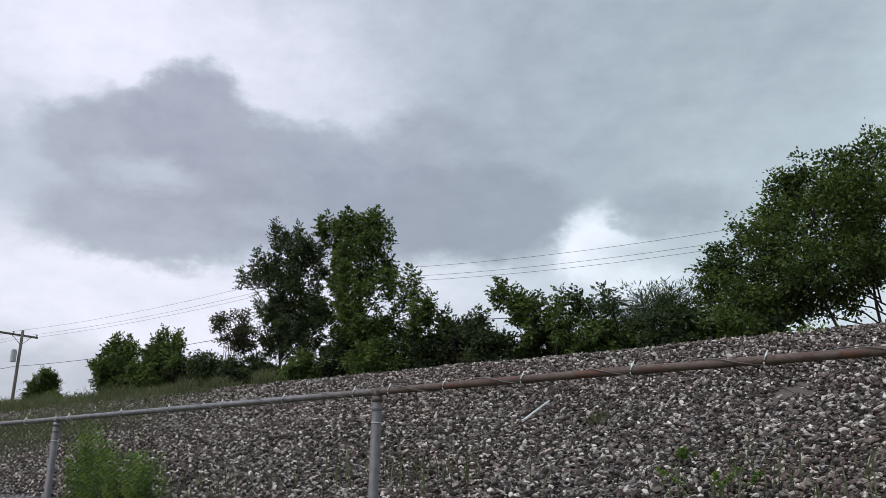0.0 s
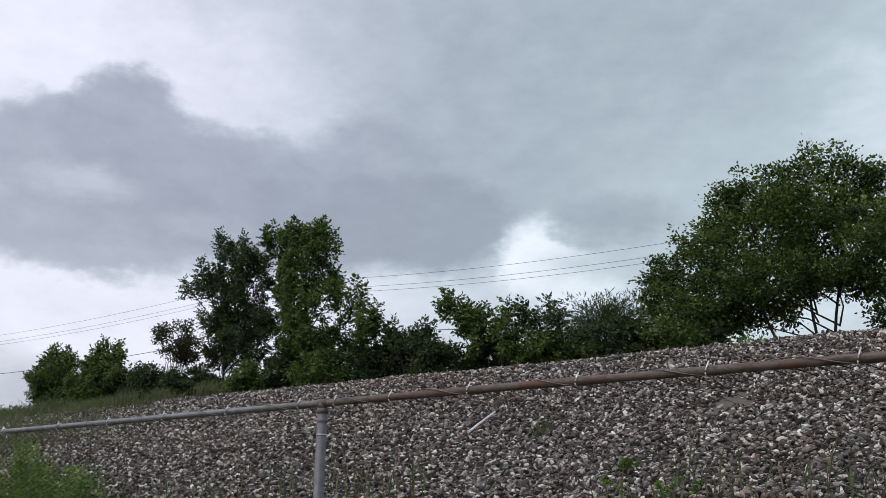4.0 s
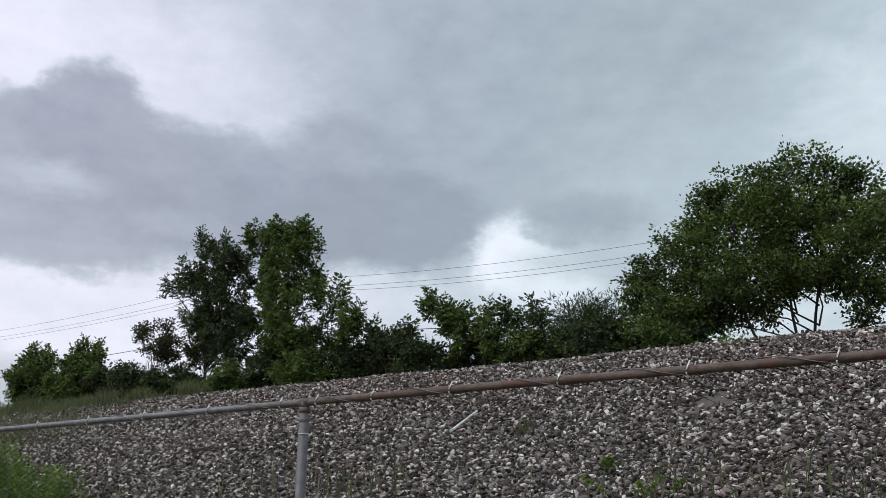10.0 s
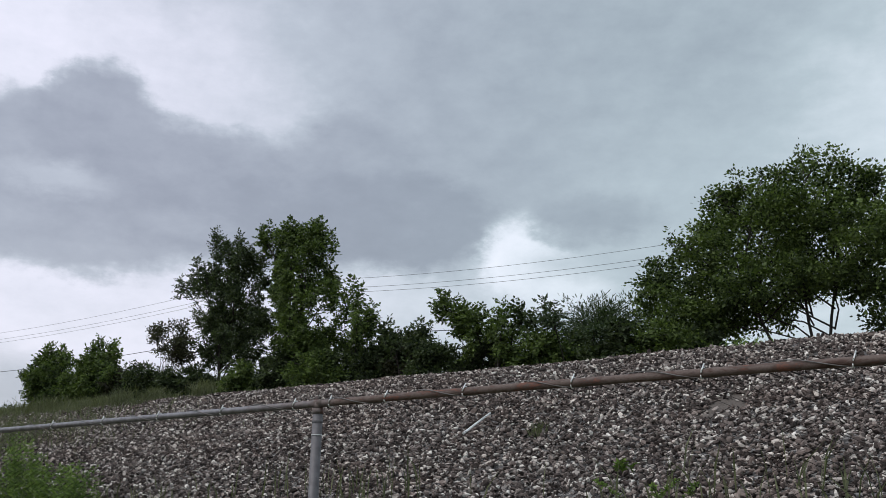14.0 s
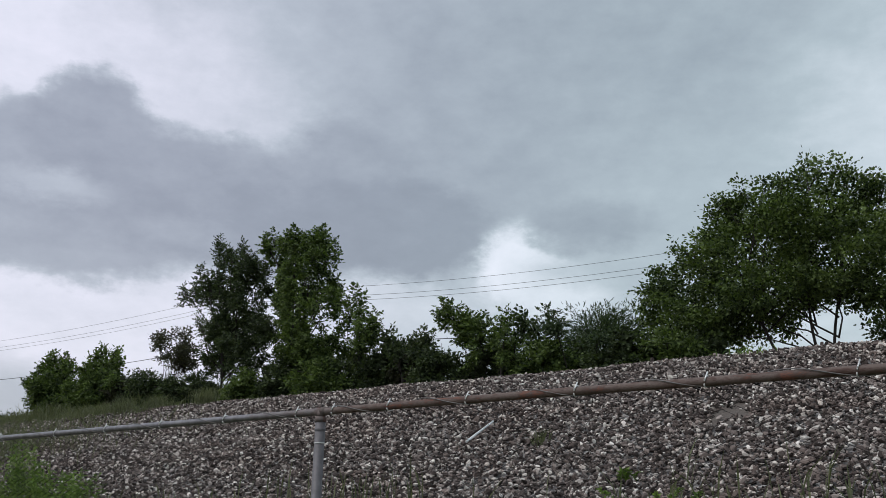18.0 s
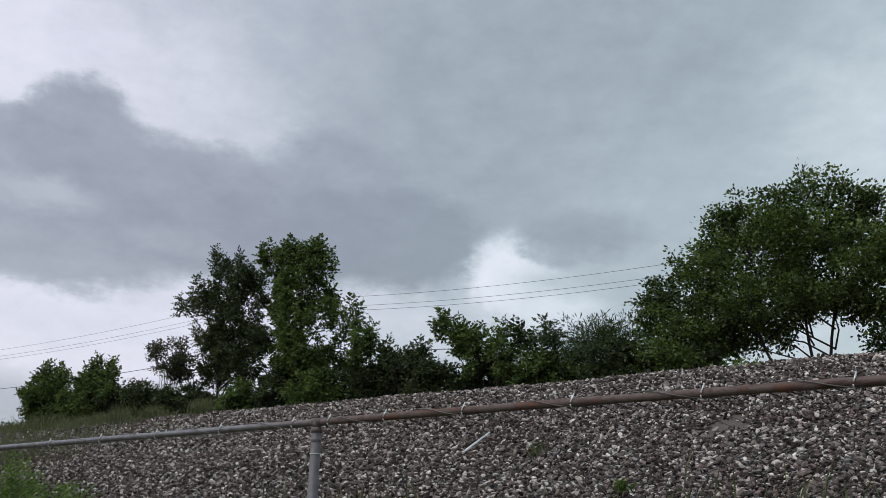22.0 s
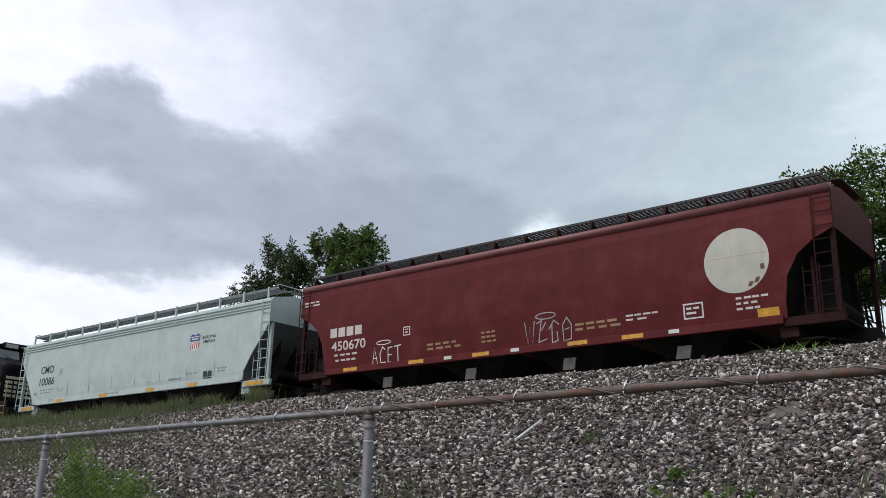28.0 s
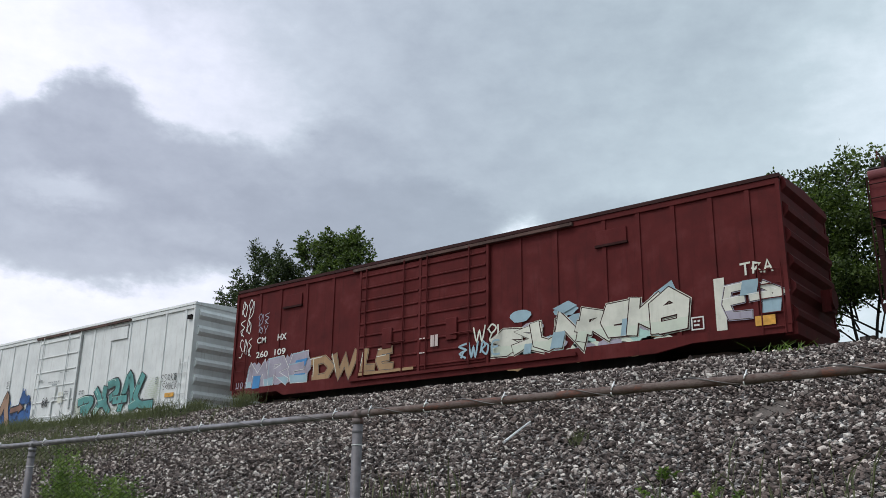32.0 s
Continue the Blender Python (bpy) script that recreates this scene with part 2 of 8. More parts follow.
def mat_rail():
    """Galvanised pipe, bare in the west and rusted in the east."""
    n = Nodes("fence_pipe")
    o = n.coords()
    sep = n.add("ShaderNodeSeparateXYZ")
    n.put(o, sep.inputs[0])
    f = n.noise(5, 6, 0.7, o)
    lx = n.math("MULTIPLY_ADD", n.math("SUBTRACT", f, 0.5), 1.5, sep.outputs[0])
    k = n.step(lx, -3.7, -2.9)
    zinc = n.ramp(n.noise(30, 4, 0.6, o), [(0.3, (0.13, 0.127, 0.138)), (0.7, (0.24, 0.235, 0.25))])
    rc = n.ramp(n.noise(4, 6, 0.75, n.stretch(o, 1, 3, 3)), [(0.30, (0.022, 0.014, 0.013)), (0.40, (0.075, 0.038, 0.030)), (0.47, (0.135, 0.10, 0.088)), (0.54, (0.075, 0.046, 0.039)), (0.60, (0.16, 0.060, 0.038)), (0.64, (0.07, 0.040, 0.034)), (0.72, (0.04, 0.024, 0.021))])
    n.bump(f, 0.25, 0.004)
    return n.finish(n.mix(k, zinc, rc), n.math("MULTIPLY_ADD", k, 0.3, 0.45), n.math("MULTIPLY_ADD", k, -0.5, 0.55))


def mat_plain(name, color, rough=0.6, metal=0.0, vary=0.25, scale=8, spec=None):
    n = Nodes(name)
    f = n.noise(scale, 5, 0.6)
    c = n.ramp(f, [(0.3, tuple(v * (1 - vary) for v in color)), (0.7, tuple(min(1, v * (1 + vary)) for v in color))])
    return n.finish(c, rough, metal, spec)


M = {
    "ground": mat_gravel_ground(), "stone": mat_stone(), "clouds": mat_clouds(), "bark": mat_bark(),
    "leaf_a": mat_leaf("leaf_dark", (0.014, 0.023, 0.012), (0.105, 0.138, 0.062)),
    "leaf_b": mat_leaf("leaf_green", (0.017, 0.031, 0.011), (0.175, 0.240, 0.070)),
    "leaf_r": mat_leaf("leaf_reddish", (0.022, 0.021, 0.015), (0.085, 0.088, 0.055)),
    "leaf_c": mat_leaf("leaf_grey_green", (0.022, 0.036, 0.020), (0.09, 0.125, 0.062)),
    "weed": mat_leaf("weed_green", (0.065, 0.115, 0.028), (0.26, 0.36, 0.095)),
    "grass": mat_leaf("grass_blade", (0.070, 0.080, 0.044), (0.195, 0.205, 0.118)),
    "pipe": mat_rail(), "zinc": mat_metal("galvanised_steel", (0.135, 0.128, 0.138), 0.6, 0.25),
    "wire": mat_metal("chain_link_wire", (0.014, 0.012, 0.011), 0.85, 0.0, 0.5, (0.014, 0.009, 0.007)),
    "lacing": mat_metal("lacing_wire", (0.16, 0.15, 0.145), 0.6, 0.3, 0.2),
    "tie_wire": mat_plain("aluminium_tie", (0.72, 0.72, 0.72), 0.4, 0.3),
    "pole": mat_plain("weathered_pole_wood", (0.13, 0.11, 0.095), 0.9), "cable": mat_plain("black_cable", (0.06, 0.06, 0.065), 0.6),
    "porcelain": mat_plain("grey_porcelain", (0.45, 0.46, 0.47), 0.3),
}


# ---- mesh helpers ----
class Shape:
    """Collects vertices and faces of one mesh."""

    def __init__(self):
        self.v, self.f = [], []

    def face_set(self, pts, faces):
        k = len(self.v)
        self.v += [tuple(p) for p in pts]
        self.f += [tuple(i + k for i in f) for f in faces]
        return self

    def box(self, x0, x1, y0, y1, z0, z1):
        return self.face_set([(x, y, z) for x in (x0, x1) for y in (y0, y1) for z in (z0, z1)],
                             [(0, 1, 3, 2), (4, 6, 7, 5), (0, 4, 5, 1), (2, 3, 7, 6), (0, 2, 6, 4), (1, 5, 7, 3)])

    def prism(self, poly, a, b, axis="y"):
        """A flat outline pushed from a to b along an axis. For y the outline is (x, z), for x (y, z), for z (x, y)."""
        def at(p, d):
            return {"y": (p[0], d, p[1]), "x": (d, p[0], p[1]), "z": (p[0], p[1], d)}[axis]
        n = len(poly)
        return self.face_set([at(p, a) for p in poly] + [at(p, b) for p in poly],
                             [tuple(range(n)), tuple(range(2 * n - 1, n - 1, -1))] + [(i, (i + 1) % n, (i + 1) % n + n, i + n) for i in range(n)])

    def tube(self, pts, r, n=6, r2=None):
        pts = [Vector(p) for p in pts]
        k, m = len(self.v), len(pts)
        for i, p in enumerate(pts):
            d = (pts[min(i + 1, m - 1)] - pts[max(i - 1, 0)]).normalized()
            u = d.cross(Vector((0, 0, 1)) if abs(d.z) < 0.9 else Vector((0, 1, 0))).normalized()
            w = d.cross(u)
            q = r if r2 is None else r + (r2 - r) * i / (m - 1)
            for j in range(n):
                a = 2 * math.pi * j / n
                self.v.append(tuple(p + (u * math.cos(a) + w * math.sin(a)) * q))
        for i in range(m - 1):
            for j in range(n):
                self.f.append((k + i * n + j, k + i * n + (j + 1) % n, k + (i + 1) * n + (j + 1) % n, k + (i + 1) * n + j))
        self.f.append(tuple(k + j for j in range(n - 1, -1, -1)))
        self.f.append(tuple(k + (m - 1) * n + j for j in range(n)))
        return self

    def rings(self, rings):
        """Closed rings of equal length, joined one to the next, with caps."""
        k, n = len(self.v), len(rings[0])
        for r in rings:
            self.v += [tuple(p) for p in r]
        for i in range(len(rings) - 1):
            for j in range(n):
                self.f.append((k + i * n + j, k + i * n + (j + 1) % n, k + (i + 1) * n + (j + 1) % n, k + (i + 1) * n + j))
        self.f.append(tuple(k + j for j in range(n - 1, -1, -1)))
        self.f.append(tuple(k + (len(rings) - 1) * n + j for j in range(n)))
        return self

    def mesh(self, name):
        me = bpy.data.meshes.new(name)
        me.from_pydata(self.v, [], self.f)
        bm = bmesh.new()
        bm.from_mesh(me)
        bmesh.ops.recalc_face_normals(bm, faces=bm.faces)
        bm.to_mesh(me)
        bm.free()
        return me


def bevelled(me, w=0.01, n=1):
    bm = bmesh.new()
    bm.from_mesh(me)
    edges = [e for e in bm.edges if len(e.link_faces) == 2 and e.calc_face_angle(0) > 0.6]
    bmesh.ops.bevel(bm, geom=edges, offset=w, segments=n, affect="EDGES", clamp_overlap=True)
    bm.to_mesh(me)
    bm.free()
    return me


def part(name, shape, material, parent, label="", bevel=0.0, smooth=False):
    me = shape.mesh(name) if isinstance(shape, Shape) else shape
    if bevel:
        bevelled(me, bevel)
    if smooth:
        me.polygons.foreach_set("use_smooth", [True] * len(me.polygons))
    if not me.materials:
        me.materials.append(M[material])
    ob = new(name, me)
    ob.parent = parent
    return tagged(ob, label)


def thing(name, label, category, at=(0, 0, 0), group="", kind=""):
    ob = new(name)
    ob.location = at
    return tagged(ob, label, category, group, kind)


def big_mesh(name, verts, faces):
    """A mesh from arrays; all faces have the same number of corners."""
    me = bpy.data.meshes.new(name)
    nf, k = faces.shape
    me.vertices.add(len(verts))
    me.vertices.foreach_set("co", np.ascontiguousarray(verts, dtype=np.float32).ravel())
    me.loops.add(nf * k)
    me.loops.foreach_set("vertex_index", np.ascontiguousarray(faces, dtype=np.int32).ravel())
    me.polygons.add(nf)
    me.polygons.foreach_set("loop_start", np.arange(0, nf * k, k, dtype=np.int32))
    me.polygons.foreach_set("use_smooth", np.zeros(nf, dtype=bool))
    me.update(calc_edges=True)
    return me


# ---- ground ----
CREST_Y, CREST_Z, RAIL_Z, TRACK_Y = 14.2, 4.15, 4.35, 20.6


def ground_z(x, y):
    """Yard, embankment slope, track bench and the low ground behind."""
    z = np.interp(y, [-50, 3.3, 7.2, 13.7, 14.3, 15.2, 23.2, 26.5, 60], [0, 0.0, 1.41, 3.92, 4.08, 4.12, 4.13, 2.7, 2.3])
    amp = np.interp(y, [3, 6, 15, 30, 60], [0.02, 0.035, 0.008, 0.05, 0.0])
    return z + amp * (np.sin(x * 0.9 + y * 0.4) + np.sin(x * 0.37 - y * 0.8 + 1.3) + 0.6 * np.sin(x * 2.3 + 2.0 * y))


def build_ground():
    xs = np.unique(np.concatenate([np.arange(-60, 30, 0.5), np.linspace(-2500, -60, 14), np.linspace(30, 2500, 14)]))
    ys = np.unique(np.concatenate([np.arange(-12, 30, 0.4), np.linspace(-2500, -12, 10), np.linspace(30, 2500, 16)]))
    gx, gy = np.meshgrid(xs, ys)
    v = np.stack([gx.ravel(), gy.ravel(), ground_z(gx, gy).ravel()], 1)
    nx, ny = len(xs), len(ys)
    i = (np.arange(ny - 1)[:, None] * nx + np.arange(nx - 1)[None, :]).ravel()
    me = big_mesh("ground", v, np.stack([i, i + 1, i + nx + 1, i + nx], 1))
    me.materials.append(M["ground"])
    tagged(new("ground", me), "gravel railway embankment rising from a weedy yard", "ground", kind="structure")


build_ground()


def pebble():
    """Twelve corners and twenty faces, the start of a broken stone."""
    g = (1 + 5 ** 0.5) / 2
    v = np.array([(-1, g, 0), (1, g, 0), (-1, -g, 0), (1, -g, 0), (0, -1, g), (0, 1, g), (0, -1, -g), (0, 1, -g), (g, 0, -1), (g, 0, 1), (-g, 0, -1), (-g, 0, 1)]) / (1 + g * g) ** 0.5
    near = np.linalg.norm(v[:, None] - v[None], axis=2) < 1.2
    f = [(i, j, k) if np.dot(np.cross(v[j] - v[i], v[k] - v[i]), v[i]) > 0 else (i, k, j)
         for i in range(12) for j in range(i + 1, 12) for k in range(j + 1, 12) if near[i, j] and near[j, k] and near[i, k]]
    return v, np.array(f)


def turns(rng, n):
    q = rng.normal(size=(n, 4))
    q /= np.linalg.norm(q, axis=1)[:, None]
    a, b, c, d = q.T
    return np.stack([np.stack([1 - 2 * (c * c + d * d), 2 * (b * c - a * d), 2 * (b * d + a * c)], 1),
                     np.stack([2 * (b * c + a * d), 1 - 2 * (b * b + d * d), 2 * (c * d - a * b)], 1),
                     np.stack([2 * (b * d - a * c), 2 * (c * d + a * b), 1 - 2 * (b * b + c * c)], 1)], 1)


def bare_patch(x, y):
    return ((x + 3.70) / 0.25) ** 2 + ((y - 10.55) / 0.42) ** 2


def build_stones():
    rng = np.random.default_rng(5)
    n = 108000
    y = np.sqrt(7.0 ** 2 + (15.0 ** 2 - 7.0 ** 2) * rng.random(n))
    x = -(0.10 + 2.20 * rng.random(n)) * y
    keep = (bare_patch(x, y) > 0.1 + 1.8 * rng.random(n)) & ((x > -19) | (rng.random(n) < 0.45))
    x, y = x[keep], y[keep]
    n = len(x)
    v, f = pebble()
    size = 0.0195 + 0.0205 * rng.random(n) ** 1.7 + 0.014 * (rng.random(n) < 0.05)
    # broken stones: long or squat, chipped flat on a few sides, lying mostly on their broad face
    sc = size[:, None] * np.stack([1.0 + 0.7 * rng.random(n), 0.65 + 0.45 * rng.random(n), 0.45 + 0.4 * rng.random(n)], 1)
    jag = np.repeat(v[None], n, 0) * (0.86 + 0.28 * rng.random((n, 12, 1)))
    for _ in range(4):
        d = rng.normal(size=(n, 3))
        d /= np.linalg.norm(d, axis=1)[:, None]
        over = np.maximum(np.einsum("nkj,nj->nk", jag, d) - (0.28 + 0.34 * rng.random((n, 1))), 0)
        jag -= over[:, :, None] * d[:, None, :]
    spin, tilt = rng.random(n) * 6.283, rng.normal(size=n) * 0.7
    c, s1, ct, st = np.cos(spin), np.sin(spin), np.cos(tilt), np.sin(tilt)
    zero = np.zeros(n)
    turn = np.stack([np.stack([c, -s1 * ct, s1 * st], 1), np.stack([s1, c * ct, -c * st], 1), np.stack([zero, st, ct], 1)], 1)
    loose = rng.random(n) < 0.55
    turn[loose] = turns(rng, int(loose.sum()))
    pts = np.einsum("nij,nkj->nki", turn, jag * sc[:, None, :])
    base = np.stack([x, y, ground_z(x, y) + size * 0.25 + 0.036 * rng.random(n)], 1)
    pts += base[:, None, :]
    faces = (f[None] + (np.arange(n) * 12)[:, None, None]).reshape(-1, 3)
    me = big_mesh("ballast_stones", pts.reshape(-1, 3), faces)
    me.materials.append(M["stone"])
    tagged(new("ballast_stones", me), "loose grey and white crushed ballast stones on the slope", "gravel", kind="stuff")


build_stones()


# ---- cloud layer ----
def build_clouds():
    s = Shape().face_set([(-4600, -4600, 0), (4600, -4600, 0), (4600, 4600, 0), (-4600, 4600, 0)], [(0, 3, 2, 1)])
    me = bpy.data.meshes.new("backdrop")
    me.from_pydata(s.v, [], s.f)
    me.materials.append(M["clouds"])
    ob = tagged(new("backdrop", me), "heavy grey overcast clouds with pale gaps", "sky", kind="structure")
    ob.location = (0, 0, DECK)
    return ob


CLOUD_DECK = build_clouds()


# ---- plants ----
def leaflets(centres, along, length, width, rng, droop=0.25, flat=0.0):
    """One leaf of four corners per centre, pointing along; flat: how level the blades lie."""
    n = len(centres)
    along = along / (np.linalg.norm(along, axis=1)[:, None] + 1e-9)
    side = np.cross(along, np.array([0, 0, 2.0 * flat]) + (1 - 0.5 * flat) * rng.normal(size=(n, 3)))
    side /= np.linalg.norm(side, axis=1)[:, None] + 1e-9
    ln = length * (0.7 + 0.6 * rng.random((n, 1)))
    wd = width * (0.7 + 0.6 * rng.random((n, 1)))
    tip = along * ln
    tip[:, 2] -= ln[:, 0] * droop * rng.random(n)
    mid = centres + tip * 0.45
    v = np.stack([centres, mid + side * wd * 0.5, centres + tip, mid - side * wd * 0.5], 1)
    return v


def frond_set(tips, dirs, rng, frond=0.45, k=9, leaf=0.15, width=0.055):
    """Compound leaves: k leaflets in pairs along a bent stalk."""
    n = len(tips)
    dirs = dirs / (np.linalg.norm(dirs, axis=1)[:, None] + 1e-9)
    side = np.cross(dirs, np.array([0, 0, 1.0]) + 0.6 * rng.normal(size=(n, 3)))
    side /= np.linalg.norm(side, axis=1)[:, None] + 1e-9
    out = []
    for i in range(k):
        s = (i // 2 + 0.6) / ((k + 1) // 2)
        sgn = 0.0 if i == k - 1 else (1 if i % 2 else -1)
        c = tips + dirs * frond * s + np.array([0, 0, -0.22 * frond]) * s * s
        a = dirs * (0.45 + 0.3 * (sgn == 0)) + side * sgn + rng.normal(size=(n, 3)) * 0.18
        out.append(leaflets(c, a, leaf, width, rng, flat=0.25))
    return np.concatenate(out)


def quads(name, v, material, parent, label=""):
    me = big_mesh(name, v.reshape(-1, 3), np.arange(len(v) * 4).reshape(-1, 4))
    me.materials.append(M[material])
    ob = new(name, me)
    ob.parent = parent
    return tagged(ob, label)


def wood(base, lobes, rng, trunk_r, fork=0.35, stems=1, rise=-0.12):
    """A tapered trunk that forks into a limb for each lobe of the crown."""
    s = Shape()
    base = Vector(base)
    top = max(l[2] for l in lobes)
    mid = Vector((sum(l[0] for l in lobes) / len(lobes), sum(l[1] for l in lobes) / len(lobes), 0))
    for k in range(stems):
        b = base + Vector((rng.normal() * 0.25 * (stems > 1), rng.normal() * 0.2 * (stems > 1), -0.2))
        lean = Vector(((k - (stems - 1) / 2) * 1.5 + rng.normal() * 0.3 * (stems > 1), rng.normal() * 0.4, 0))
        head = Vector((b.x * 0.6 + mid.x * 0.4, b.y * 0.6 + mid.y * 0.4, b.z + (top - b.z) * 0.72)) + lean
        pts = [b.lerp(head, q) + Vector((math.sin(q * 5 + k), math.cos(q * 4 + k), 0)) * 0.12 for q in np.linspace(0, 1, 7)]
        s.tube(pts, trunk_r, 7, trunk_r * 0.35)
        for i, l in enumerate(lobes):
            if i % stems != k:
                continue
            c = Vector(l[:3])
            q = min(0.95, max(0.12, fork + 0.5 * (c.z - b.z) / (top - b.z + 0.01) - 0.15))
            a = b.lerp(head, q)
            bend = a.lerp(c, 0.5) + Vector((rng.normal() * 0.15, rng.normal() * 0.15, rise * (c - a).length))
            knee = a.lerp(bend, 0.5) + Vector((rng.normal() * 0.12, rng.normal() * 0.12, rise * 0.4 * (c - a).length))
            s.tube([a, knee, bend, bend.lerp(c, 0.5) + Vector((rng.normal() * 0.08, rng.normal() * 0.08, 0.05)), c], trunk_r * 0.42, 5, trunk_r * 0.10)
            for j in range(5):
                d = Vector(rng.normal(size=3)).normalized() * l[3] * 0.9
                s.tube([bend.lerp(c, 0.4 + 0.6 * rng.random()), c + d * 0.5 + Vector((0, 0, 0.1)), c + d], trunk_r * 0.13, 4, 0.008)
    return s


def crown(lobes, rng, density=1.0, style="clump", leaf=0.12, width=0.06):
    """Leaves in whorls of compound leaves (rosette) or in small loose clumps, on the lobes of the crown."""
    out = []
    for x, y, z, r in lobes:
        q = max(0.10, r - (0.24 if style == "rosette" else 0.10))
        m = max(4, int(density * (17 * r * r + 12 * r))) if style == "rosette" else max(5, int(density * (14 * r * r + 11 * r)))
        d = rng.normal(size=(m, 3))
        d /= np.linalg.norm(d, axis=1)[:, None]
        c = np.array([x, y, z]) + d * (q * (0.15 + 0.85 * rng.random((m, 1)) ** 0.5))
        for k in range(m):
            if style == "rosette":
                n = int(9 + 5 * rng.random())
                axis = d[k] * 0.55 + np.array([0, 0, 0.65]) + 0.25 * rng.normal(size=3)
                a = axis / np.linalg.norm(axis) * 0.75 + 0.75 * rng.normal(size=(n, 3))
                t = c[k] + rng.normal(size=(n, 3)) * 0.06 - np.array([0, 0, 0.12])
                out.append(frond_set(t, a, rng, (0.36 + 0.16 * rng.random()) * leaf / 0.13, 13, leaf, width))
            else:
                n = int(60 + 70 * rng.random())
                rc = 0.17 + 0.20 * rng.random()
                p = rng.normal(size=(n, 3)) * np.array([rc, rc, rc * 0.55]) * 0.7
                a = p / rc + np.array([0, 0, 0.25]) + 0.5 * rng.normal(size=(n, 3))
                out.append(leaflets(c[k] + p, a, leaf, width, rng))
    return np.concatenate(out)


def tree(name, label, category, depth, base_u, base_z, lobes, seed, material, trunk_r=0.12, density=1.0, style="clump", leaf=0.12, width=0.06, stems=1, group=""):
    """lobes: bearing (east per metre of depth), slope of sight, radius per depth, depth offset."""
    rng = np.random.default_rng(seed)
    base = (base_u * depth, depth, base_z)
    lb = [(u * (depth + o), depth + o, 1.4 + w * (depth + o), r * depth) for u, w, r, o in lobes]
    ob = thing(name, label, category, base, group)
    inv = Vector(base)
    lb = [(x - inv.x, y - inv.y, z - inv.z, r) for x, y, z, r in lb]
    part("trunk", wood((0, 0, 0), lb, rng, trunk_r, stems=stems), "bark", ob, "dark bare trunk and limbs", smooth=True)
    quads("crown", crown(lb, rng, density, style, leaf, width), material, ob, "dense green summer leaves")
    return ob


def within(u, w, outline):
    """Which points lie inside an outline, and how far they are from its edge."""
    inside, far = np.zeros(len(u), bool), np.full(len(u), 1e9)
    for (ua, wa), (ub, wb) in zip(outline, outline[1:] + outline[:1]):
        if wa != wb:
            inside ^= ((wa > w) != (wb > w)) & (u < (ub - ua) * (w - wa) / (wb - wa) + ua)
        k = np.clip(((u - ua) * (ub - ua) + (w - wa) * (wb - wa)) / ((ub - ua) ** 2 + (wb - wa) ** 2), 0, 1)
        far = np.minimum(far, np.hypot(u - ua - k * (ub - ua), w - wa - k * (wb - wa)))
    return inside, far


def shoot_set(base, way, length, rng, frond, leaf, width, k=9):
    """Shoots with pinnate leaves that stand out all round a stem and droop at their ends."""
    n = len(base)
    way = way / np.linalg.norm(way, axis=1)[:, None]
    a = np.cross(way, rng.normal(size=(n, 3)))
    a /= np.linalg.norm(a, axis=1)[:, None]
    b = np.cross(way, a)
    out = []
    for i in range(k):
        s = 0.2 + 0.8 * i / (k - 1)
        t = 2.4 * i + rng.random((n, 1)) * 1.2
        d = way * (0.30 + 0.55 * s * s) + (a * np.cos(t) + b * np.sin(t)) * (1.0 - 0.35 * s)
        out.append(frond_set(base + way * length[:, None] * s, d, rng, frond * (1.1 - 0.35 * s), 11, leaf, width))
    return np.concatenate(out)


